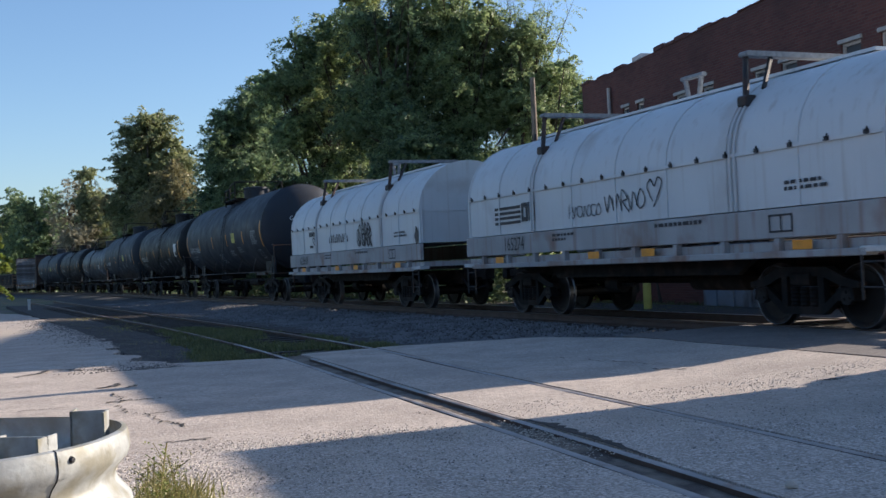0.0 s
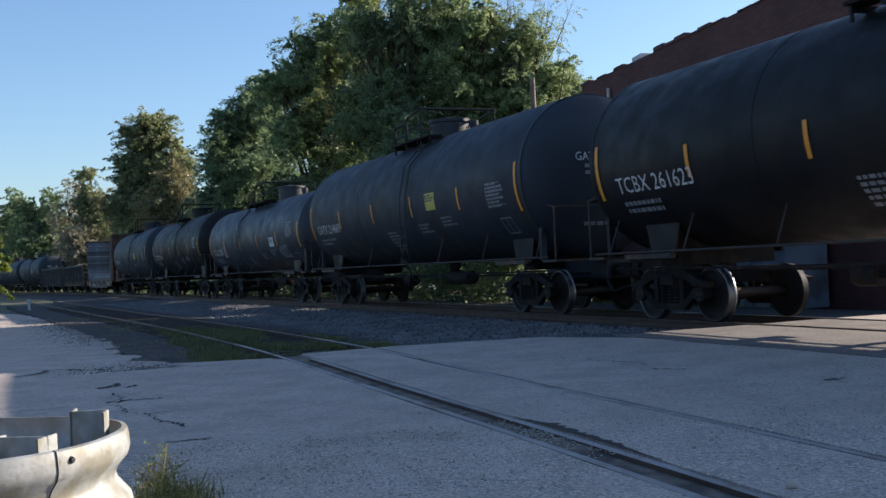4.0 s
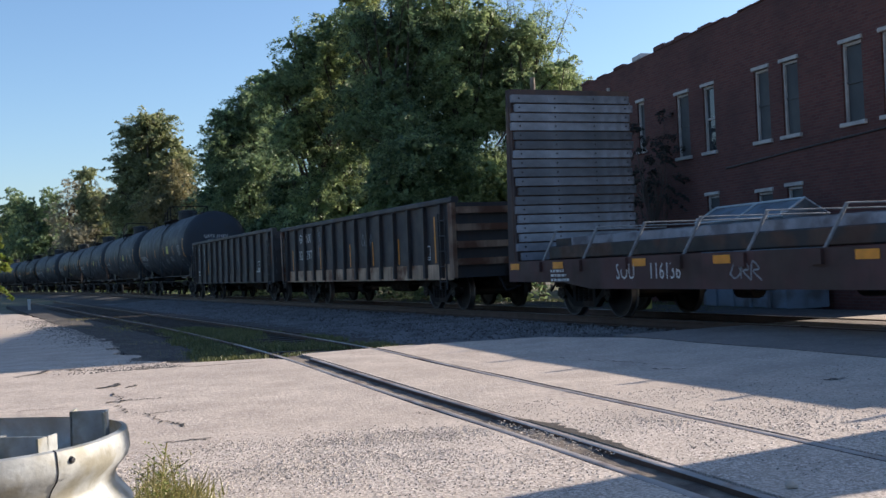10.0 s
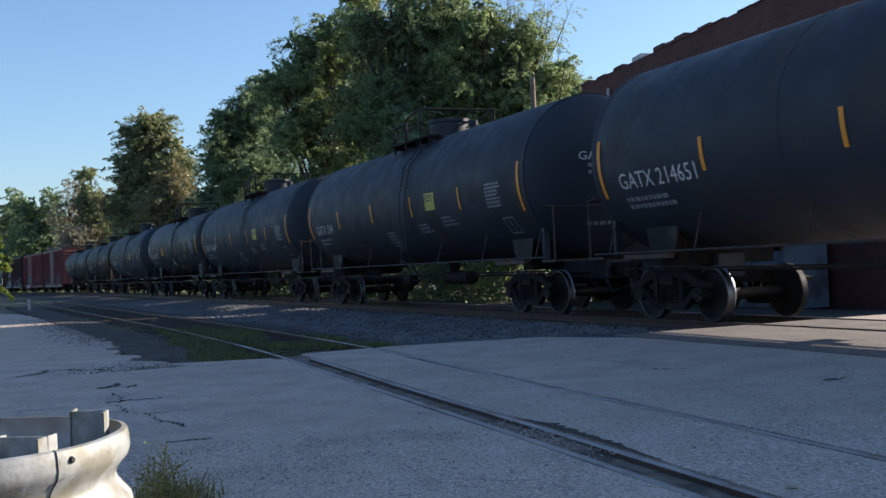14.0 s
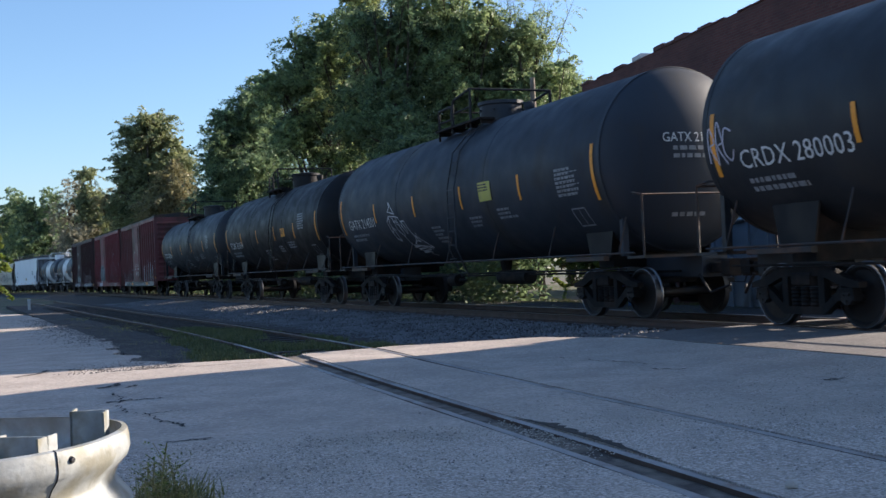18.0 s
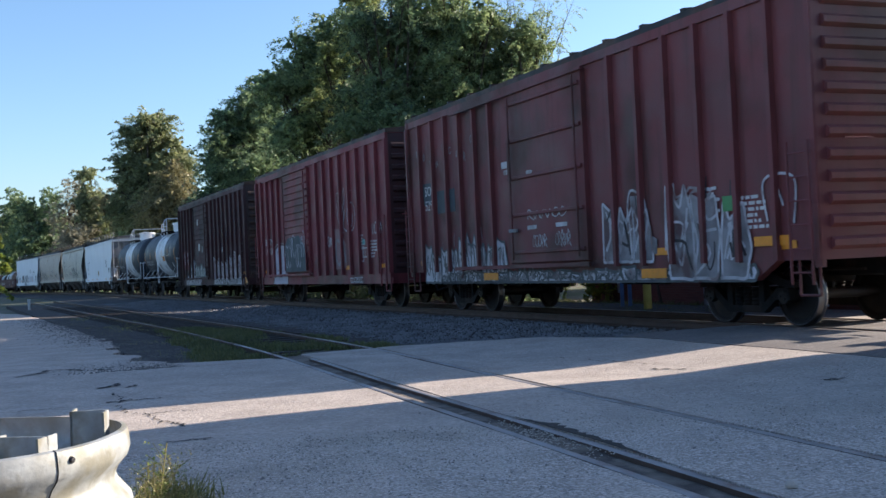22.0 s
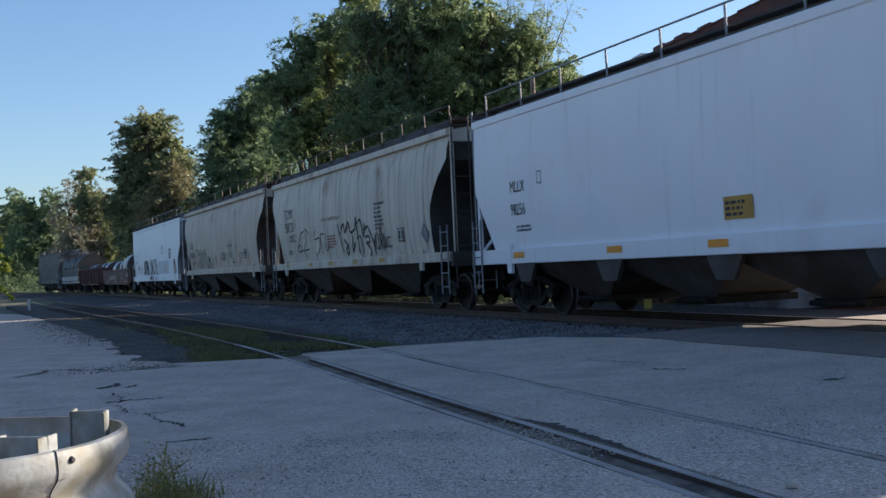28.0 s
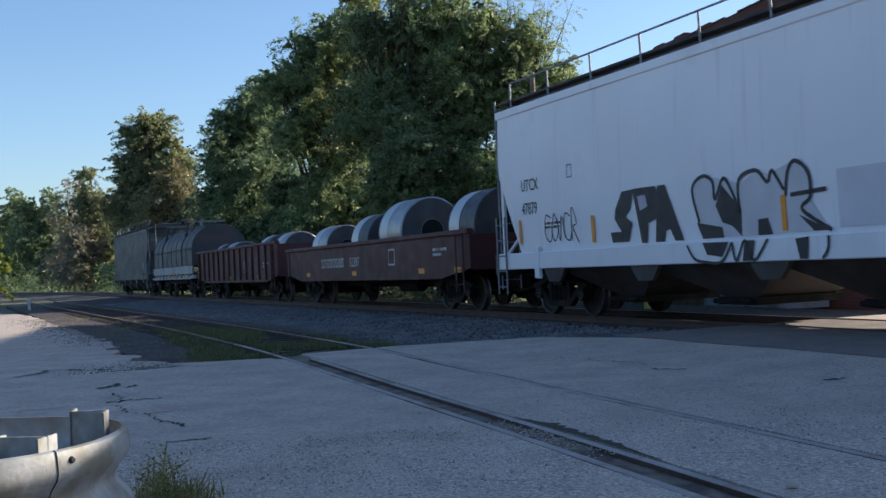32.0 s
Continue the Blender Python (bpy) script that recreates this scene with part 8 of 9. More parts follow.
    ink(c, sd, [[(2.03, 1.18), (2.26, 1.57), (2.56, 1.64), (2.57, 1.16)], [(2.77, 1.25), (2.88, 2.21), (3.22, 2.18), (3.38, 2.0), (3.31, 1.57), (3.03, 1.47)], [(3.93, 1.21), (4.01, 2.28), (4.21, 2.28), (4.28, 2.06), (4.6, 2.14), (4.68, 2.18), (5.23, 2.1)], [(4.45, 1.24), (4.6, 1.98), (4.89, 2.06), (4.8, 1.23)], [(4.1, 1.25), (4.3, 1.8), (4.45, 1.5)], [(5.0, 1.3), (5.1, 1.9), (5.3, 2.0)]], 0.045, M_SPRAY, "silver graffiti outlines", 0.005)
    throwup(c, Side(w=1.503), -6.7, -2.0, 0.72, 1.85, 9, 101, M_SPRAY, M_PRIMER, M_SPRAYD)
    throwup(c, Side(w=1.503), -5.6, 6.2, 0.71, 0.98, 26, 121, M_SPRAY, M_PRIMER, M_SPRAYD)
    throwup(c, Side(w=1.503), 4.0, 6.1, 0.75, 2.3, 3, 104, M_SPRAYD, M_SPRAY, M_SPRAYK, 0.01)
    throwup(c, sd, 2.0, 3.5, 1.05, 2.15, 3, 105, M_SPRAYD, M_SPRAY, M_SPRAYK, 0.01)
    ink(c, sd, [[(6.5, 1.55), (6.42, 2.05), (6.6, 2.2), (7.0, 2.18), (7.12, 2.0), (7.05, 1.5)], [(6.62, 1.75), (6.7, 2.05), (6.85, 1.75)]], 0.04, M_SPRAY, "white arched outline", 0.006)
    g = Solid()
    sd.patch(g, 5.5, 5.8, 1.75, 1.98, 0.02)
    spray(c, g, mat("sticker_leaf_green", (0.10, 0.30, 0.10), 0.6), "small green painted block")
    for x in (6.2, 3.2, -3.2):
        g = Solid()
        sd.patch(g, x, x + 0.75, 1.2 if x > 5 else 0.76, 1.34 if x > 5 else 0.92, 0.024)
        part("reflector", g, M_ORANGE, c, "orange reflective strip", smooth=0)
    dsd = Side(w=1.605)
    g = Solid()
    dsd.scrawl(g, -0.8, 1.98, 1.6, 0.18, 6, 0.022, 131)
    dsd.scrawl(g, -0.6, 1.42, 0.6, 0.24, 5, 0.022, 132)
    dsd.scrawl(g, 0.35, 1.42, 0.6, 0.24, 5, 0.022, 133)
    dsd.patch(g, -0.8, -0.4, 1.78, 1.86)
    dsd.patch(g, 0.4, 0.85, 1.78, 1.86)
    dsd.patch(g, -0.75, -0.5, 2.9, 2.98)
    spray(c, g, M_SPRAY, "thin white scrawl on the door")
    g = Solid()
    sd.patch(g, -hf + 0.95, -hf + 1.75, 2.66, 3.2, -0.003)
    sd.patch(g, -hf + 1.85, -hf + 2.95, 2.4, 2.95, -0.003)
    spray(c, g, mat("patch_teal", (0.05, 0.07, 0.08), 0.65, 0, 0.2, 2), "dark painted-out patches")
    for k in range(9):
        g = Solid()
        x, z = -hf + 0.6 + 0.42 * k, 3.9 - 0.12 * (k % 4)
        sd.scrawl(g, x, z, 0.12, 0.16, 1, 0.03, 300 + k)
        spray(c, g, M_SPRAYD, "white paint dab")
    g = Solid()
    sd.patch(g, -2.1, -1.75, 3.14, 3.28)
    sd.patch(g, -2.0, -1.72, 3.0, 3.1)
    spray(c, g, M_SPRAY, "white stencil block")
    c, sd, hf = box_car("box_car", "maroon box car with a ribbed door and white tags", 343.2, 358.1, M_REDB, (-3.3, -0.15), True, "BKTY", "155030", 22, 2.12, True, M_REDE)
    ink(c, sd, [[(2.72, 3.51), (2.79, 3.0), (2.88, 2.68), (3.04, 2.57), (3.29, 2.93), (3.22, 3.4), (3.12, 3.55), (2.72, 3.51)], [(2.94, 3.38), (2.96, 2.91)], [(3.32, 3.29), (3.51, 3.65), (3.54, 3.29), (3.23, 2.88), (3.08, 2.43), (3.35, 2.27)], [(3.51, 2.97), (3.36, 2.47), (3.67, 2.31)], [(4.17, 3.51), (3.92, 3.49), (3.78, 3.13), (3.78, 2.49), (4.07, 2.3), (4.43, 2.48), (4.46, 2.91), (4.24, 3.16), (3.98, 3.04), (3.99, 2.56), (4.18, 2.45), (4.31, 2.81)]], 0.036, M_SPRAY, "thin white bubble graffiti")
    for x, z, w, h, n, seed in ((5.93, 2.12, 0.8, 0.34, 4, 141), (1.7, 1.9, 0.55, 0.32, 4, 143), (3.8, 0.74, 0.3, 0.14, 2, 146), (4.2, 0.74, 0.75, 0.16, 5, 147)):
        g = Solid()
        (Side(w=1.503) if z < 1 else sd).scrawl(g, x, z, w, h, n, 0.035, seed)
        spray(c, g, M_SPRAY, "white scrawled tag")
    low = Side(w=1.506)
    ink(c, low, [[(-5.32, 0.72), (-5.12, 1.1), (-5.25, 1.45), (-5.0, 1.95), (-4.4, 2.16), (-3.3, 2.1), (-3.3, 0.72)]], 0, M_SPRAYP, "pale silver painted panel", 0.002)
    ink(c, low, [[(-5.32, 0.72), (-5.12, 1.1), (-5.25, 1.45), (-5.0, 1.95), (-4.4, 2.16), (-3.3, 2.1)], [(-4.7, 1.85), (-4.45, 1.9), (-4.25, 1.6), (-4.4, 1.3), (-4.75, 1.2)], [(-4.0, 2.0), (-4.05, 1.5), (-3.9, 1.1)], [(-3.75, 1.75), (-3.45, 1.8), (-3.45, 1.45), (-3.7, 1.4)]], 0.03, M_SPRAYK, "black outline of the silver panel", 0.006)
    ink(c, low, [[(-5.38, 0.74), (-5.18, 1.1), (-5.31, 1.46), (-5.05, 2.01), (-4.4, 2.22), (-3.35, 2.16)]], 0.035, M_SPRAY, "white rim round the silver panel", 0.004)
    dsd = Side(w=1.648)
    g = Solid()
    dsd.fill(g, [(-3.05, 1.15), (-3.0, 2.1), (-2.6, 2.35), (-1.2, 2.4), (-0.5, 2.0), (-0.35, 1.15)])
    spray(c, g, mat("patch_teal", (0.05, 0.07, 0.08), 0.65), "dark teal painted patch on the door")
    for k in range(4):
        g = Solid()
        dsd.scrawl(g, -2.95 + 0.65 * k, 1.3 + 0.35 * (k % 2), 0.6, 0.8, 2, 0.03, 161 + k, 0.004)
        spray(c, g, M_SPRAYP, "pale blue drips and lines")
    g = Solid()
    sd.fill(g, [(2.35, 1.15), (2.38, 2.45), (2.95, 2.4), (3.55, 1.9), (3.55, 1.2)])
    spray(c, g, mat("faded_panel", (0.25, 0.15, 0.15), 0.65), "pale faded patch")
    g = Solid()
    sd.scrawl(g, 2.5, 1.3, 0.9, 0.8, 2, 0.1, 167, 0.004)
    spray(c, g, M_SPRAYD, "faded grey brush strokes")
    g = Solid()
    sd.patch(g, 5.07, 5.28, 1.85, 2.01)
    spray(c, g, mat("sticker_green", (0.15, 0.4, 0.36), 0.6), "small green sticker")
    g = Solid()
    sd.outline(g, 5.04, 5.47, 1.47, 1.76, 0.03)
    sd.patch(g, 5.24, 5.27, 1.5, 1.73)
    spray(c, g, M_WHITE, "white boxed stencil")
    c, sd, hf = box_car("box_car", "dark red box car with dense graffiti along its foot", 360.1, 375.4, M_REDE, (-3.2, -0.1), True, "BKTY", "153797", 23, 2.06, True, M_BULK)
    rose = mat("graffiti_rose", (0.22, 0.15, 0.165), 0.6, 0, 0.3, 2.5, stain=(0.12, 0.05, 0.05), amount=0.5)
    throwup(c, Side(w=1.506), 0.9, 6.3, 1.02, 2.2, 7, 181, rose, M_SPRAY, M_SPRAYK, 0.002)
    throwup(c, Side(w=1.506), 1.2, 6.0, 1.0, 1.95, 11, 183, rose, M_SPRAY, M_SPRAYP, 0.010)
    g = Solid()
    sd.patch(g, hf - 0.62, hf - 0.12, 0.78, 1.02, 0.012)
    part("reflector", g, M_ORANGE, c, "yellow painted jacking plate", smooth=0)
    throwup(c, Side(w=1.506), -5.2, -3.3, 0.9, 2.1, 5, 171, M_SPRAYP, M_SPRAYK, M_SPRAY)
    throwup(c, Side(w=1.506), -6.2, -2.2, 0.71, 1.5, 9, 173, M_SPRAYP, M_SPRAYK, M_SPRAY, 0.012)
    throwup(c, Side(w=1.506), 0.9, 6.4, 0.71, 1.08, 14, 175, M_SPRAY, M_SPRAYK, M_SPRAYP)
    throwup(c, Side(w=1.648), -2.9, -0.3, 1.12, 1.8, 6, 177, mat("graffiti_moss", (0.34, 0.36, 0.32), 0.6), M_PRIMER, M_SPRAY)
    g = Solid()
    sd.scrawl(g, 2.6, 2.2, 0.6, 0.18, 5, 0.022, 179)
    spray(c, g, M_SPRAY, "small white scrawl")
    g = Solid()
    sd.patch(g, -hf + 0.6, -hf + 2.65, 1.52, 2.49, -0.004)
    spray(c, g, M_REDB, "repainted red panel behind the lettering")
    for x, z, w, h, m in ((-3.75, 1.75, 0.75, 0.62, M_PRIMER), (-1.95, 2.4, 0.34, 0.34, M_WHITE), (-2.1, 3.65, 0.2, 0.3, M_WHITE), (-2.4, 2.15, 0.42, 0.22, M_DARKINK), (-1.2, 2.3, 0.3, 0.3, M_SPRAYD), (-4.55, 2.12, 0.36, 0.36, M_REDB)):
        g = Solid()
        (Side(w=1.648) if x > -3 else sd).patch(g, x, x + w, z, z + h, -0.004)
        spray(c, g, m, "small painted patch or paper label")
    for x, z in ((1.79, 1.2), (3.97, 1.19), (-4.67, 1.17), (-3.4, 1.3)):
        g = Solid()
        sd.patch(g, x, x + 0.48, z, z + 0.12, 0.008)
        part("reflector", g, M_ORANGE, c, "orange reflective strip", smooth=0)
    # acid tank cars with white bands
    c, sd, hs = tank_car("tank_car", "glossy black tank car with a broad white band", (377.9, 388.8), M_BLUE, 1.42, 2.58, 13.6, "GATX", 0, "205907", dome_x=0.4, band=(-1.05, 2.15), light=True, placards=(("amber", 1.35, 2.15, 0.75, 0.28), ("data", 3.7, 2.55, 1.0, 0.62)), seed=15, platform=(-0.45, 1.3), tall_ladder=0.3)
    part("lettering", sd.text(Solid(), "PHOSPHORIC ACID", 1.9, 2.42, 0.13), M_WHITE, c, "white cargo lettering", smooth=0)
    d = Solid()
    sd.stroke(d, [(4.1, 1.75), (4.1, 1.76)], 0.3)
    dm = Solid().add([(3.85, sd.y(1.85), 1.85), (4.05, sd.y(1.6), 1.6), (4.25, sd.y(1.85), 1.85), (4.05, sd.y(2.1), 2.1)], [(0, 1, 2, 3)])
    part("placard", dm, M_WHITE, c, "white diamond hazard placard", smooth=0)
    tank_car("tank_car", "black tank car with a broad white band", (391.6, 402.1), M_BLUE, 1.42, 2.58, 13.3, "SHPX", 0, "214843", dome_x=0.4, band=(-1.05, 2.1), light=True, placards=(("data", 2.6, 2.55, 0.9, 0.55),), seed=16, platform=(-0.45, 1.3), tall_ladder=0.3)
    # covered hoppers
    c, sd, hf = hopper("hopper_car", "clean white covered hopper car", 404.8, 423.4, M_HOPW, True, 4, "MLLX", "98256", 31, text_at=(2.05, 2.6))
    g = Solid()
    sd.patch(g, 0.05, 0.75, 1.62, 1.97)
    p = part("placard", g, mat("label_ochre", (0.45, 0.27, 0.05), 0.6), c, "ochre warning label", smooth=0)
    t = Solid()
    Side(profile=sd.profile, gap=0.018).lines(t, 0.1, 1.85, 0.55, 3, 0.05, 5)
    part("print", t, M_DARKINK, p, smooth=0)
    for x in (-hf + 2.2, -hf + 6.0, -hf + 9.0, hf - 4.0, hf - 1.5):
        g = Solid()
        Side(w=1.55).patch(g, x, x + 0.5, 1.22, 1.34)
        part("reflector", g, M_ORANGE, c, "orange reflective strip", smooth=0)
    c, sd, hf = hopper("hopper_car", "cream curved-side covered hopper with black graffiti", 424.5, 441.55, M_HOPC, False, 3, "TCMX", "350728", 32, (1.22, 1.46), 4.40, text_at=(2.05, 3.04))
    sd.dx = -0.075
    ink(c, sd, [[(-0.18, 2.56), (0.08, 1.69)], [(-0.04, 2.25), (0.36, 2.54), (0.49, 2.27), (0.84, 2.58), (1.0, 2.25), (1.48, 2.36)], [(1.48, 2.39), (1.6, 2.67), (1.65, 1.6)], [(1.58, 2.47), (1.99, 2.57), (2.13, 2.09), (2.33, 2.47)], [(2.18, 2.23), (2.53, 2.36), (2.68, 2.24), (2.9, 1.99), (3.06, 1.54)], [(0.32, 2.06), (0.57, 1.91), (0.65, 1.69), (0.54, 1.6), (0.45, 1.76), (0.72, 1.9)], [(1.18, 2.14), (1.05, 1.66), (1.36, 1.95)], [(2.29, 2.05), (2.59, 2.08), (2.65, 1.9), (2.33, 1.9), (2.68, 1.68), (2.54, 1.49)], [(1.55, 2.05), (1.91, 2.08), (2.01, 1.61)]], 0.08, M_SPRAYK, "black jagged graffiti")
    ink(c, sd, [[(-3.92, 1.56), (-4.21, 1.86), (-4.8, 1.85), (-4.49, 2.4), (-3.99, 2.52)], [(-3.38, 2.39), (-3.82, 2.58), (-3.78, 2.19), (-4.13, 1.89), (-3.5, 1.89)], [(-4.65, 2.07), (-4.42, 1.92), (-4.68, 1.81), (-4.9, 1.95), (-4.65, 2.07)], [(-2.71, 2.48), (-2.8, 2.19), (-2.24, 2.22), (-2.35, 1.83), (-2.78, 1.67)], [(-1.7, 2.32), (-2.1, 2.29), (-1.95, 1.7)], [(-1.57, 2.38), (-1.56, 1.78)], [(-1.79, 2.05), (-1.56, 1.78), (-1.16, 1.97)]], 0.042, M_SPRAYK, "thin dark looping tag")
    for x, z, w, h, n, wd, seed in ((3.0, 1.66, 0.9, 0.5, 5, 0.045, 203), (-5.9, 2.2, 0.8, 0.25, 5, 0.028, 205), (3.9, 1.7, 0.5, 0.3, 3, 0.03, 206)):
        g = Solid()
        sd.scrawl(g, x, z, w, h, n, wd, seed)
        spray(c, g, M_SPRAYK, "black scrawled tag")
    red = mat("stencil_red", (0.3, 0.09, 0.07), 0.65)
    part("lettering", sd.text(Solid(), "DO NOT HAMMER ON CAR", -1.95, 2.72, 0.12, 0.95), red, c, "faded red warning lettering", smooth=0)
    t = Solid()
    sd.lines(t, -1.42, 2.2, 1.0, 5, 0.05, 3)
    part("small_print", t, red, c, "faded red stencilling", smooth=0)
    t = Solid()
    sd.lines(t, 3.2, 2.92, 0.9, 4, 0.07, 6)
    part("small_print", t, M_PRIMER, c, "small dark stencilling", smooth=0)
    t = Solid()
    sd.lines(t, 3.2, 2.55, 0.8, 4, 0.06, 7)
    part("small_print", t, M_PRIMER, c, "small dark stencilling", smooth=0)
    g = Solid()
    sd.fill(g, [(6.64, 1.97), (6.9, 1.72), (7.12, 1.94), (6.84, 2.22)], 0.008)
    p = part("placard", g, M_DIM, c, "pale diamond placard", smooth=0)
    g = Solid()
    rim = [(6.64, 1.97), (6.9, 1.72), (7.12, 1.94), (6.84, 2.22), (6.64, 1.97)]
    for a, b in zip(rim, rim[1:]):
        sd.stroke(g, [a, b], 0.03, 0.012)
    part("border", g, M_DARKINK, p, "black border", smooth=0)
    for x in (-6.6, -3.65, -1.3, 1.1, 3.4):
        g = Solid()
        Side(w=1.55).patch(g, x, x + 0.45, 1.3, 1.42)
        part("reflector", g, mat("reflector_worn", (0.5, 0.34, 0.08), 0.6, 0, 0.3, 6), c, "worn yellow strip", smooth=0)
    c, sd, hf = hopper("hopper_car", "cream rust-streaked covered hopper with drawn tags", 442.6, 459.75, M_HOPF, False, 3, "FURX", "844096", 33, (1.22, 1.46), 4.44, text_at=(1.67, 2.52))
    sd.dx = 0.725
    loops = [[(-5.97, 1.56), (-6.07, 2.35), (-5.63, 2.44), (-5.32, 2.25), (-5.45, 1.82), (-5.77, 1.92)], [(-5.3, 1.65), (-5.16, 2.32), (-4.76, 2.37), (-4.74, 1.78), (-5.06, 1.6)], [(-4.67, 1.66), (-4.53, 2.31), (-4.23, 2.36), (-4.15, 1.68)], [(-4.07, 1.67), (-4.08, 2.35), (-3.72, 2.4), (-3.55, 1.94), (-3.79, 1.66)]]
    ink(c, sd, loops, 0.035, M_SPRAYK, "black looping graffiti")
    for dx, dz in ((0.12, -0.1), (0.22, -0.22)):
        ink(c, sd, [[(x * 0.97 - 0.15 + dx, z + dz) for x, z in q] for q in loops], 0.026, M_SPRAYK, "black looping graffiti")
    ink(c, sd, [[(-3.15, 1.95), (-2.93, 2.13), (-2.72, 1.85), (-2.91, 1.69)]], 0, M_SPRAYK, "black painted diamond")
    for x, z, w, h, n, wd, seed in ((-0.29, 1.82, 0.95, 0.34, 5, 0.03, 213), (-3.4, 1.5, 1.2, 0.2, 6, 0.028, 214), (-7.3, 1.55, 0.6, 0.25, 4, 0.02, 217), (2.0, 1.75, 0.3, 0.12, 2, 0.02, 218)):
        g = Solid()
        sd.scrawl(g, x, z, w, h, n, wd, seed)
        spray(c, g, M_SPRAYK, "black scrawled tag")
    ink(c, sd, [[(1.73, 2.48), (2.04, 2.32), (2.02, 2.05), (1.7, 1.93), (1.38, 2.11), (1.38, 2.39), (1.73, 2.48)], [(1.6, 2.09), (1.75, 2.19), (1.87, 2.09), (1.71, 2.01), (1.6, 2.09)], [(1.44, 2.31), (1.6, 2.33)], [(1.69, 2.31), (1.86, 2.31)], [(1.57, 2.54), (1.65, 2.75)], [(1.73, 2.52), (1.88, 2.73)], [(1.92, 2.41), (2.12, 2.66)], [(2.0, 2.36), (2.07, 2.48), (2.21, 2.49)], [(1.38, 2.39), (1.17, 2.45), (1.12, 2.54)], [(1.88, 1.7), (2.45, 1.68)]], 0.04, M_SPRAYK, "black line doodle of a round face")
    ink(c, sd, [[(3.8, 1.75), (3.65, 2.0), (3.76, 2.1), (3.86, 2.0), (3.98, 2.08), (4.0, 1.95), (3.8, 1.75)]], 0.024, M_SPRAYK, "black heart doodle")
    g = Solid()
    sd.fill(g, [(-2.27, 1.94), (-2.12, 1.80), (-1.97, 1.94), (-2.12, 2.08)], 0.008)
    part("placard", g, M_YELLOW, c, "yellow diamond placard", smooth=0)
    for x in (-1.56, 0.98, 3.3, 4.9, -3.35):
        g = Solid()
        sd.patch(g, x, x + 0.1, 1.62, 2.1)
        part("reflector", g, mat("reflector_rust", (0.42, 0.18, 0.05), 0.6), c, "faded orange strip", smooth=0)
    c, sd, hf = hopper("hopper_car", "white covered hopper with big black graffiti", 460.9, 479.1, M_HOPW, True, 4, "UTCX", "47879", 34, (0.98, 1.32), 4.36, text_at=(1.33, 2.58), rear_cut=3.0)
    ink(c, sd, [[(-1.61, 2.29), (-1.15, 2.28), (-0.53, 2.14), (-0.18, 2.3), (0.1, 2.22), (0.63, 2.36), (0.94, 2.1), (0.92, 1.79), (1.23, 1.37), (-1.56, 1.36), (-1.66, 1.62), (-1.75, 2.14)]], 0, mat("graffiti_pale", (0.56, 0.57, 0.6), 0.55, 0, 0.1, 2), "pale silver graffiti filling", 0.002)
    ink(c, sd, [[(-3.84, 2.28), (-3.46, 2.29), (-3.6, 1.95), (-3.78, 1.84), (-3.56, 1.71), (-3.71, 1.4), (-4.25, 1.4), (-4.3, 1.58), (-3.93, 1.58), (-4.13, 1.81), (-4.09, 1.98)], [(-3.5, 2.3), (-2.79, 2.29), (-2.69, 2.06), (-2.77, 1.76), (-3.07, 1.69), (-3.14, 1.36), (-3.3, 1.36)], [(-2.73, 2.29), (-2.51, 2.29), (-2.07, 1.36), (-2.31, 1.36), (-2.43, 1.56), (-2.56, 1.54), (-2.62, 1.36), (-2.88, 1.36)]], 0, M_SPRAYK, "solid black sprayed shapes", 0.004)
    ink(c, sd, [[(-3.35, 2.16), (-3.1, 2.17), (-3.05, 1.97), (-3.29, 1.91)]], 0, M_SPRAYP, "pale gap inside the black shape", 0.008)
    ink(c, sd, [[(-1.18, 1.85), (-1.0, 2.16), (-0.56, 1.76), (-0.59, 1.36), (-0.81, 1.53), (-1.04, 1.59)], [(-1.69, 1.62), (-1.05, 1.52), (-1.02, 1.36), (-1.56, 1.36)], [(-0.2, 1.59), (0.02, 1.6), (0.11, 1.36), (-0.22, 1.36)], [(0.67, 1.61), (1.26, 1.37), (0.95, 1.37)]], 0, M_SPRAYK, "black graffiti shading", 0.006)
    ink(c, sd, [[(-1.62, 1.62), (-1.75, 2.14), (-1.48, 2.33), (-1.22, 2.23), (-1.18, 1.95), (-0.95, 2.25), (-0.77, 2.06), (-0.6, 1.71)], [(-0.6, 1.71), (-0.58, 2.19), (-0.18, 2.3), (0.06, 2.11), (0.18, 2.26), (0.4, 1.97)], [(0.43, 1.88), (0.5, 2.21), (0.66, 2.35), (0.91, 2.17), (0.92, 1.84), (0.75, 1.67), (1.29, 1.37)], [(0.53, 1.89), (1.24, 1.92)]], 0.06, M_SPRAYK, "thick black graffiti outlines", 0.008)
    sill = Side(w=1.552)
    ink(c, sill, [[(-1.89, 1.27), (-1.71, 1.06), (-1.42, 1.0), (-1.01, 1.0), (-0.75, 1.28)], [(-0.75, 1.28), (-0.66, 1.0), (-0.44, 1.3), (-0.25, 1.0), (0.07, 1.3)], [(1.3, 1.3), (1.28, 1.12), (1.17, 1.0)]], 0.045, M_SPRAYK, "graffiti running over the sill")
    ink(c, sill, [[(-1.48, 1.3), (-0.83, 1.29), (-1.0, 1.07), (-1.37, 1.11)], [(-0.44, 1.3), (-0.22, 1.29), (-0.28, 1.0), (-0.51, 1.0)], [(0.65, 1.28), (0.92, 1.3), (0.89, 1.0), (0.73, 1.0)]], 0, M_SPRAYK, "graffiti shading on the sill", 0.003)
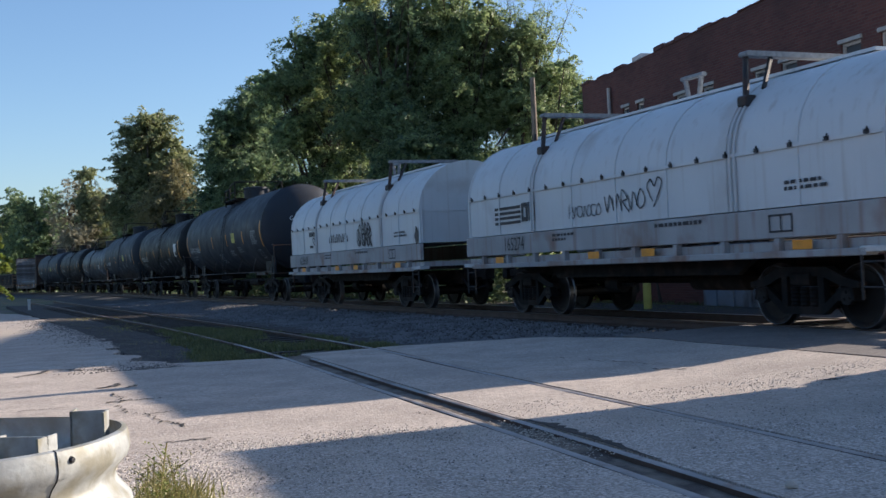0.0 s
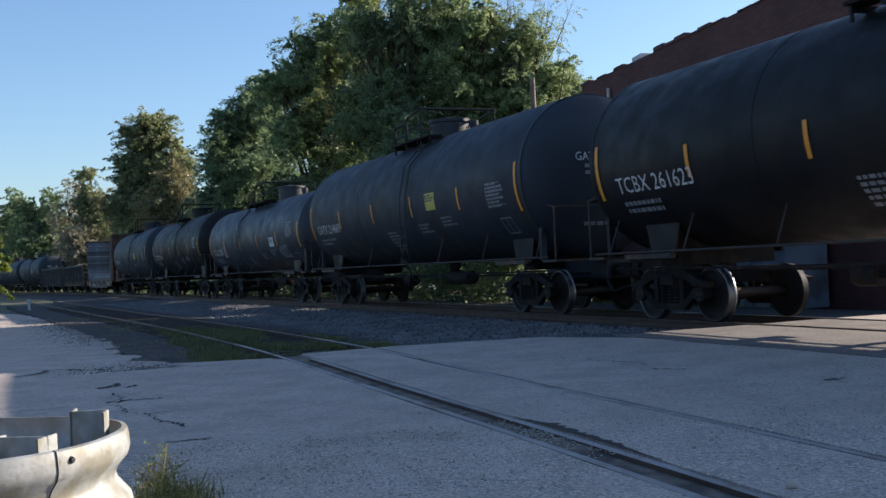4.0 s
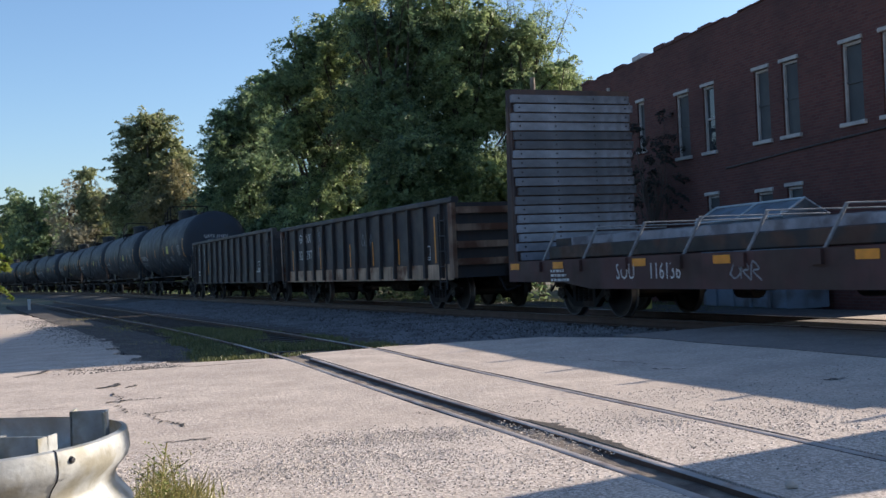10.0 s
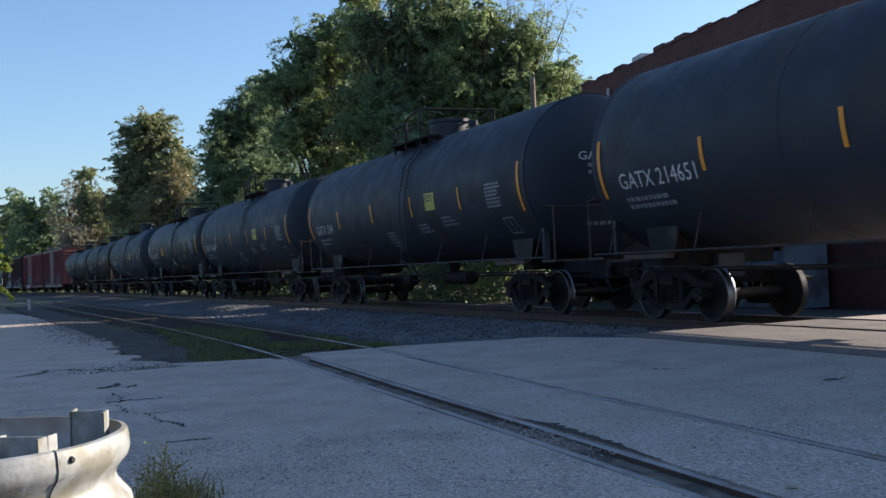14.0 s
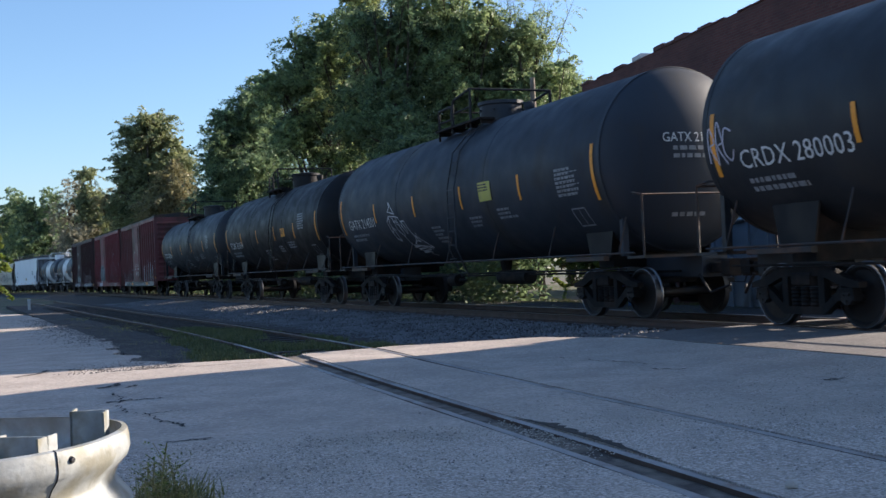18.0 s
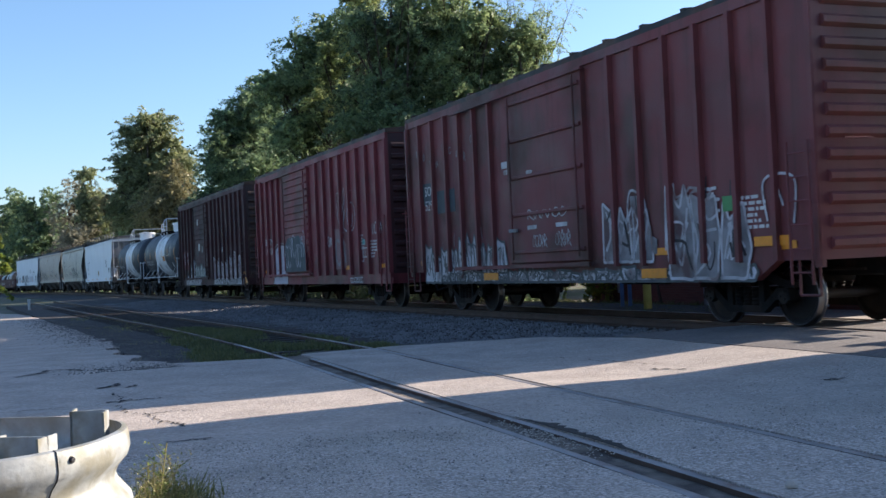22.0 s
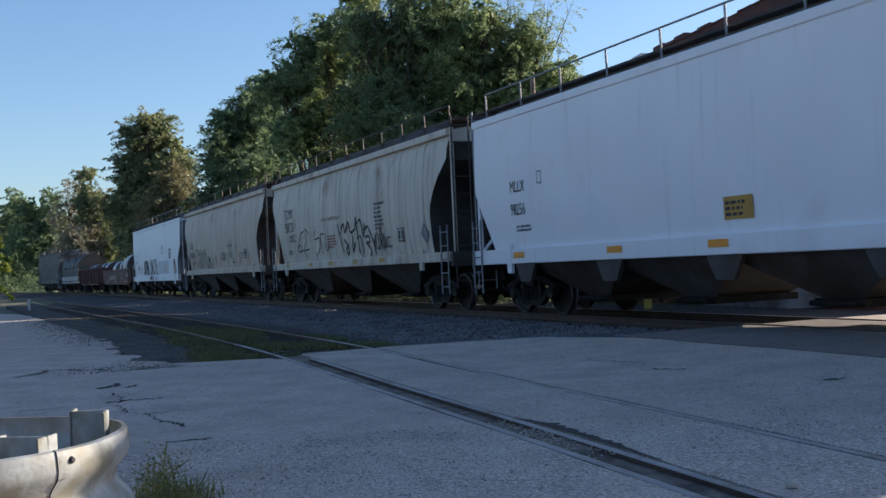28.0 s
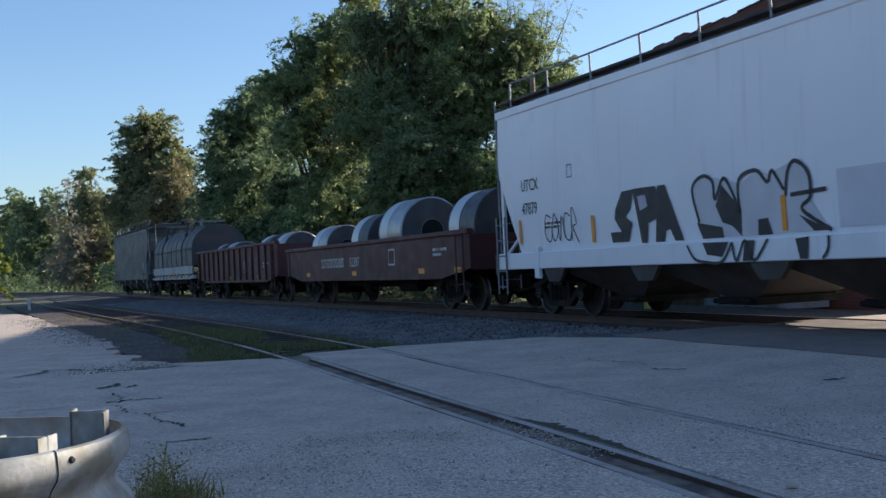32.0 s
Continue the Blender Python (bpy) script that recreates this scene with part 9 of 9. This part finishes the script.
    for x, z, w, h, n, seed in ((-6.8, 1.5, 1.3, 0.55, 5, 221), (hf - 6.4, 2.6, 0.7, 0.5, 4, 223), (hf - 2.9, 1.42, 1.2, 0.4, 7, 225)):
        g = Solid()
        sd.scrawl(g, x, z, w, h, n, 0.024, seed)
        spray(c, g, M_SPRAYK, "thin black scrawl")
    g = Solid()
    sd.patch(g, 1.44, 5.0, 1.4, 2.16)
    spray(c, g, mat("graffiti_ghost", (0.60, 0.60, 0.64), 0.55, 0, 0.08, 1.2), "faint painted-over patch")
    for x, z in ((-7.95, 1.5), (-4.95, 1.43), (0.32, 1.4), (hf - 5.2, 1.45), (hf - 1.9, 1.5)):
        g = Solid()
        sd.patch(g, x, x + 0.11, z, z + 0.5, 0.012)
        part("reflector", g, M_ORANGE, c, "orange reflective strip", smooth=0)
    # coil gondolas and the last cars
    coil_gondola("coil_gondola", "maroon low-sided gondola carrying steel coils", 480.6, 496.6, 1.84, False, [(-6.3, 0.78, 1.7), (-1.7, 0.85, 1.6), (1.4, 0.98, 1.8), (6.3, 0.92, 1.6)], "52397")
    coil_gondola("coil_gondola", "maroon ribbed gondola carrying steel coils", 498.0, 513.4, 2.24, True, [(5.3, 0.8, 1.4), (2.6, 0.8, 1.4), (-4.2, 0.78, 1.3), (-6.6, 0.78, 1.3)])
    hood_car("coil_car", "grey coil car with a weathered hood", 515.0, 527.4, M_HOPG, M_COILD, plain=True)
    hopper("hopper_car", "weathered grey covered hopper at the far end", 529.3, 546.0, M_HOPG, True, 4, seed=36)


build_train()


# ---- guardrail end and weeds at the roadside ----
def build_guardrail():
    gr = tagged(new("guardrail"), "galvanised roadside guardrail with a rounded buffer end", "guardrail")
    gr.matrix_basis = Matrix.Translation((0, 0, 1.195 * (1 - 1.22))) @ Matrix.Scale(1.22, 4)
    path = [(-3.2, 1.9), (-2.5, 2.34), (-1.9, 2.72), (-1.50, 2.98), (-1.28, 3.14), (-1.17, 3.26), (-1.105, 3.40), (-1.085, 3.55), (-1.09, 3.70), (-1.13, 3.84), (-1.20, 3.95), (-1.34, 4.06), (-1.55, 4.13), (-2.1, 4.22), (-2.8, 4.32)]
    q = []
    for i in range(len(path) - 1):
        p0, p1, p2, p3 = path[max(i - 1, 0)], path[i], path[i + 1], path[min(i + 2, len(path) - 1)]
        for k in range(6):
            t = k / 6
            q.append(tuple(0.5 * (2 * b + (c - a) * t + (2 * a - 5 * b + 4 * c - d) * t * t + (3 * b - a - 3 * c + d) * t ** 3) for a, b, c, d in zip(p0, p1, p2, p3)))
    q.append(path[-1])
    wave = [(-0.012, 0.0), (0.0, -0.004), (0.006, -0.03), (0.008, -0.065), (0.0, -0.09), (-0.026, -0.118), (-0.040, -0.142), (-0.042, -0.158), (-0.036, -0.176), (-0.012, -0.205), (0.008, -0.23), (0.013, -0.255), (0.010, -0.29), (-0.004, -0.315)]
    ZT = 0.70

    def beam(pts):
        s = Solid()
        n = len(wave)
        for off in (0.0, -0.006):
            for i, (x, y) in enumerate(pts):
                a, b = pts[max(i - 1, 0)], pts[min(i + 1, len(pts) - 1)]
                ln = math.hypot(b[0] - a[0], b[1] - a[1])
                nx, ny = (b[1] - a[1]) / ln, -(b[0] - a[0]) / ln
                s.v += [(x + nx * (d + off), y + ny * (d + off), ZT + h) for d, h in wave]
        m = len(pts)
        for i in range(m - 1):
            for k in range(n - 1):
                a = i * n + k
                s.f.append((a, a + n, a + n + 1, a + 1))
                c = m * n + a
                s.f.append((c, c + 1, c + n + 1, c + n))
            s.f.append((i * n, m * n + i * n, m * n + (i + 1) * n, (i + 1) * n))
        return s
    cut = 31
    part("beam", beam(q[:cut + 1]), M_GALV, gr, "w-shaped galvanised beam")
    lap = [(x, y) for x, y in q[cut - 1:]]
    part("buffer_end", beam(lap), M_GALV, gr, "curved galvanised end piece")
    x, y = q[cut - 1]
    for k, dz, out in ((2, -0.035, 0.004), (-1, -0.15, -0.044), (2, -0.24, 0.008)):
        bx, by = q[cut - 1 + k]
        cx, cy = q[cut + k]
        ln = math.hypot(cx - bx, cy - by)
        nx, ny = (cy - by) / ln, -(cx - bx) / ln
        o = Vector((bx + nx * out, by + ny * out, ZT + dz))
        part("bolt", Solid().cyl(o, o + Vector((nx, ny, 0)) * 0.010, 0.0125, 8, 0.008), M_BOLT, gr)
    b0, b1 = q[cut - 2], q[cut]
    ln = math.hypot(b1[0] - b0[0], b1[1] - b0[1])
    nx, ny = (b1[1] - b0[1]) / ln, -(b1[0] - b0[0]) / ln
    part("lap_joint", Solid().pipe([(x + nx * (d + 0.002), y + ny * (d + 0.002), ZT + h) for d, h in wave], 0.002, 5), M_BOLT, gr, "dark joint line between beam and end piece")
    # posts: a channel section inside the loop, and a spacer plate
    part("post", Solid().box(-0.09, 0.09, -0.004, 0.004, 0, 0.72).box(-0.09, -0.082, -0.06, 0.06, 0, 0.72).box(0.082, 0.09, -0.06, 0.06, 0, 0.72), M_GALV, gr, at=pose(-1.345, 3.45, 0, 0, 0, -8))
    part("post", Solid().box(-0.066, 0.066, -0.004, 0.004, 0, 0.745).box(-0.066, -0.058, -0.004, 0.10, 0, 0.745).box(0.058, 0.066, -0.10, 0.004, 0, 0.745), M_GALV, gr, at=pose(-1.262, 3.86, 0, 0, 0, 8))


build_guardrail()


def build_weeds():
    rng = random.Random(19)
    spots = [(-1.55 + rng.gauss(0, 0.09), 5.8 + rng.gauss(0, 0.3), -0.1) for _ in range(230)]
    tufts("roadside_weeds", spots, M_DRY, "straggly dry weeds beside the guardrail", 0.135, 4, 7, "weeds", 0.45)
    spots = [(-1.62 + rng.gauss(0, 0.06), 5.7 + rng.gauss(0, 0.25), -0.1) for _ in range(30)]
    tufts("roadside_grass", spots, M_LEAFG, "green weeds at the guardrail's foot", 0.13, 5, 10, "weeds", 0.5)
    for k in range(16):
        w = tagged(new("weed"), "tall thin dry weed stalk", "weed", group="tall weed stalks")
        x, y = -1.52 + rng.gauss(0, 0.1), 5.8 + rng.gauss(0, 0.3)
        w.matrix_basis = pose(x, y, -0.1, 0, 0, rng.uniform(0, 360))
        h = rng.uniform(0.18, 0.34) if k else 0.46
        part("stalk", Solid().pipe([(0, 0, 0), (0.02, 0.01, h * 0.5), (0.06, 0.02, h)], 0.004, 5), M_DRY, w)
        tw = Solid()
        for i in range(6):
            z = h * (0.35 + 0.1 * i)
            a = rng.uniform(0, 6.28)
            tw.pipe([(0.03, 0.01, z), (0.03 + 0.09 * math.cos(a), 0.01 + 0.09 * math.sin(a), z + 0.06)], 0.0022, 4)
        part("twig", tw, M_DRY, w)
        nr = np.random.default_rng(300 + k)
        c = np.stack([nr.normal(0.03, 0.05, 170), nr.normal(0.0, 0.05, 170), h * nr.random(170) ** 0.8 * 1.05], 1)
        tagged(part("leaf", quads("leaf", leaf_quads(c, 0.0085, nr), M_DRY if k % 3 else M_LEAFG), None, w), kind="stuff")


build_weeds()


# ---- motion: the train rolls past at 14.3 m/s ----
def rolled(t):
    return 14.30 * (t - 0.00016 * (t - 16.0) ** 2)


def car_pose(mid, bx, t):
    s = mid - rolled(t)
    a, b = main_at(s - bx), main_at(s + bx)
    return pose((a[0] + b[0]) / 2, (a[1] + b[1]) / 2, RAIL_TOP, 0, 0, math.degrees(math.atan2(a[1] - b[1], a[0] - b[0])))


def motions():
    for car, mid, bx in TRAIN:
        walk(car, [(0.5 * i, car_pose(mid, bx, 0.5 * i)) for i in range(65)])
    for side in (1, -1):
        first = WHEELSETS[side][0]
        rows = []
        for i in range(961):
            t = i / 30
            turn = Matrix.Rotation(rolled(t) / 0.457, 4, "Y")
            rows.append((t, pose(0.889 * side, 0, 0.457) @ turn))
        walk(first, rows)
        keys = first.animation_data
        for other in WHEELSETS[side][1:]:
            other.rotation_mode = "QUATERNION"
            ad = other.animation_data_create()
            ad.action = keys.action
            ad.action_slot = keys.action_slot


motions()
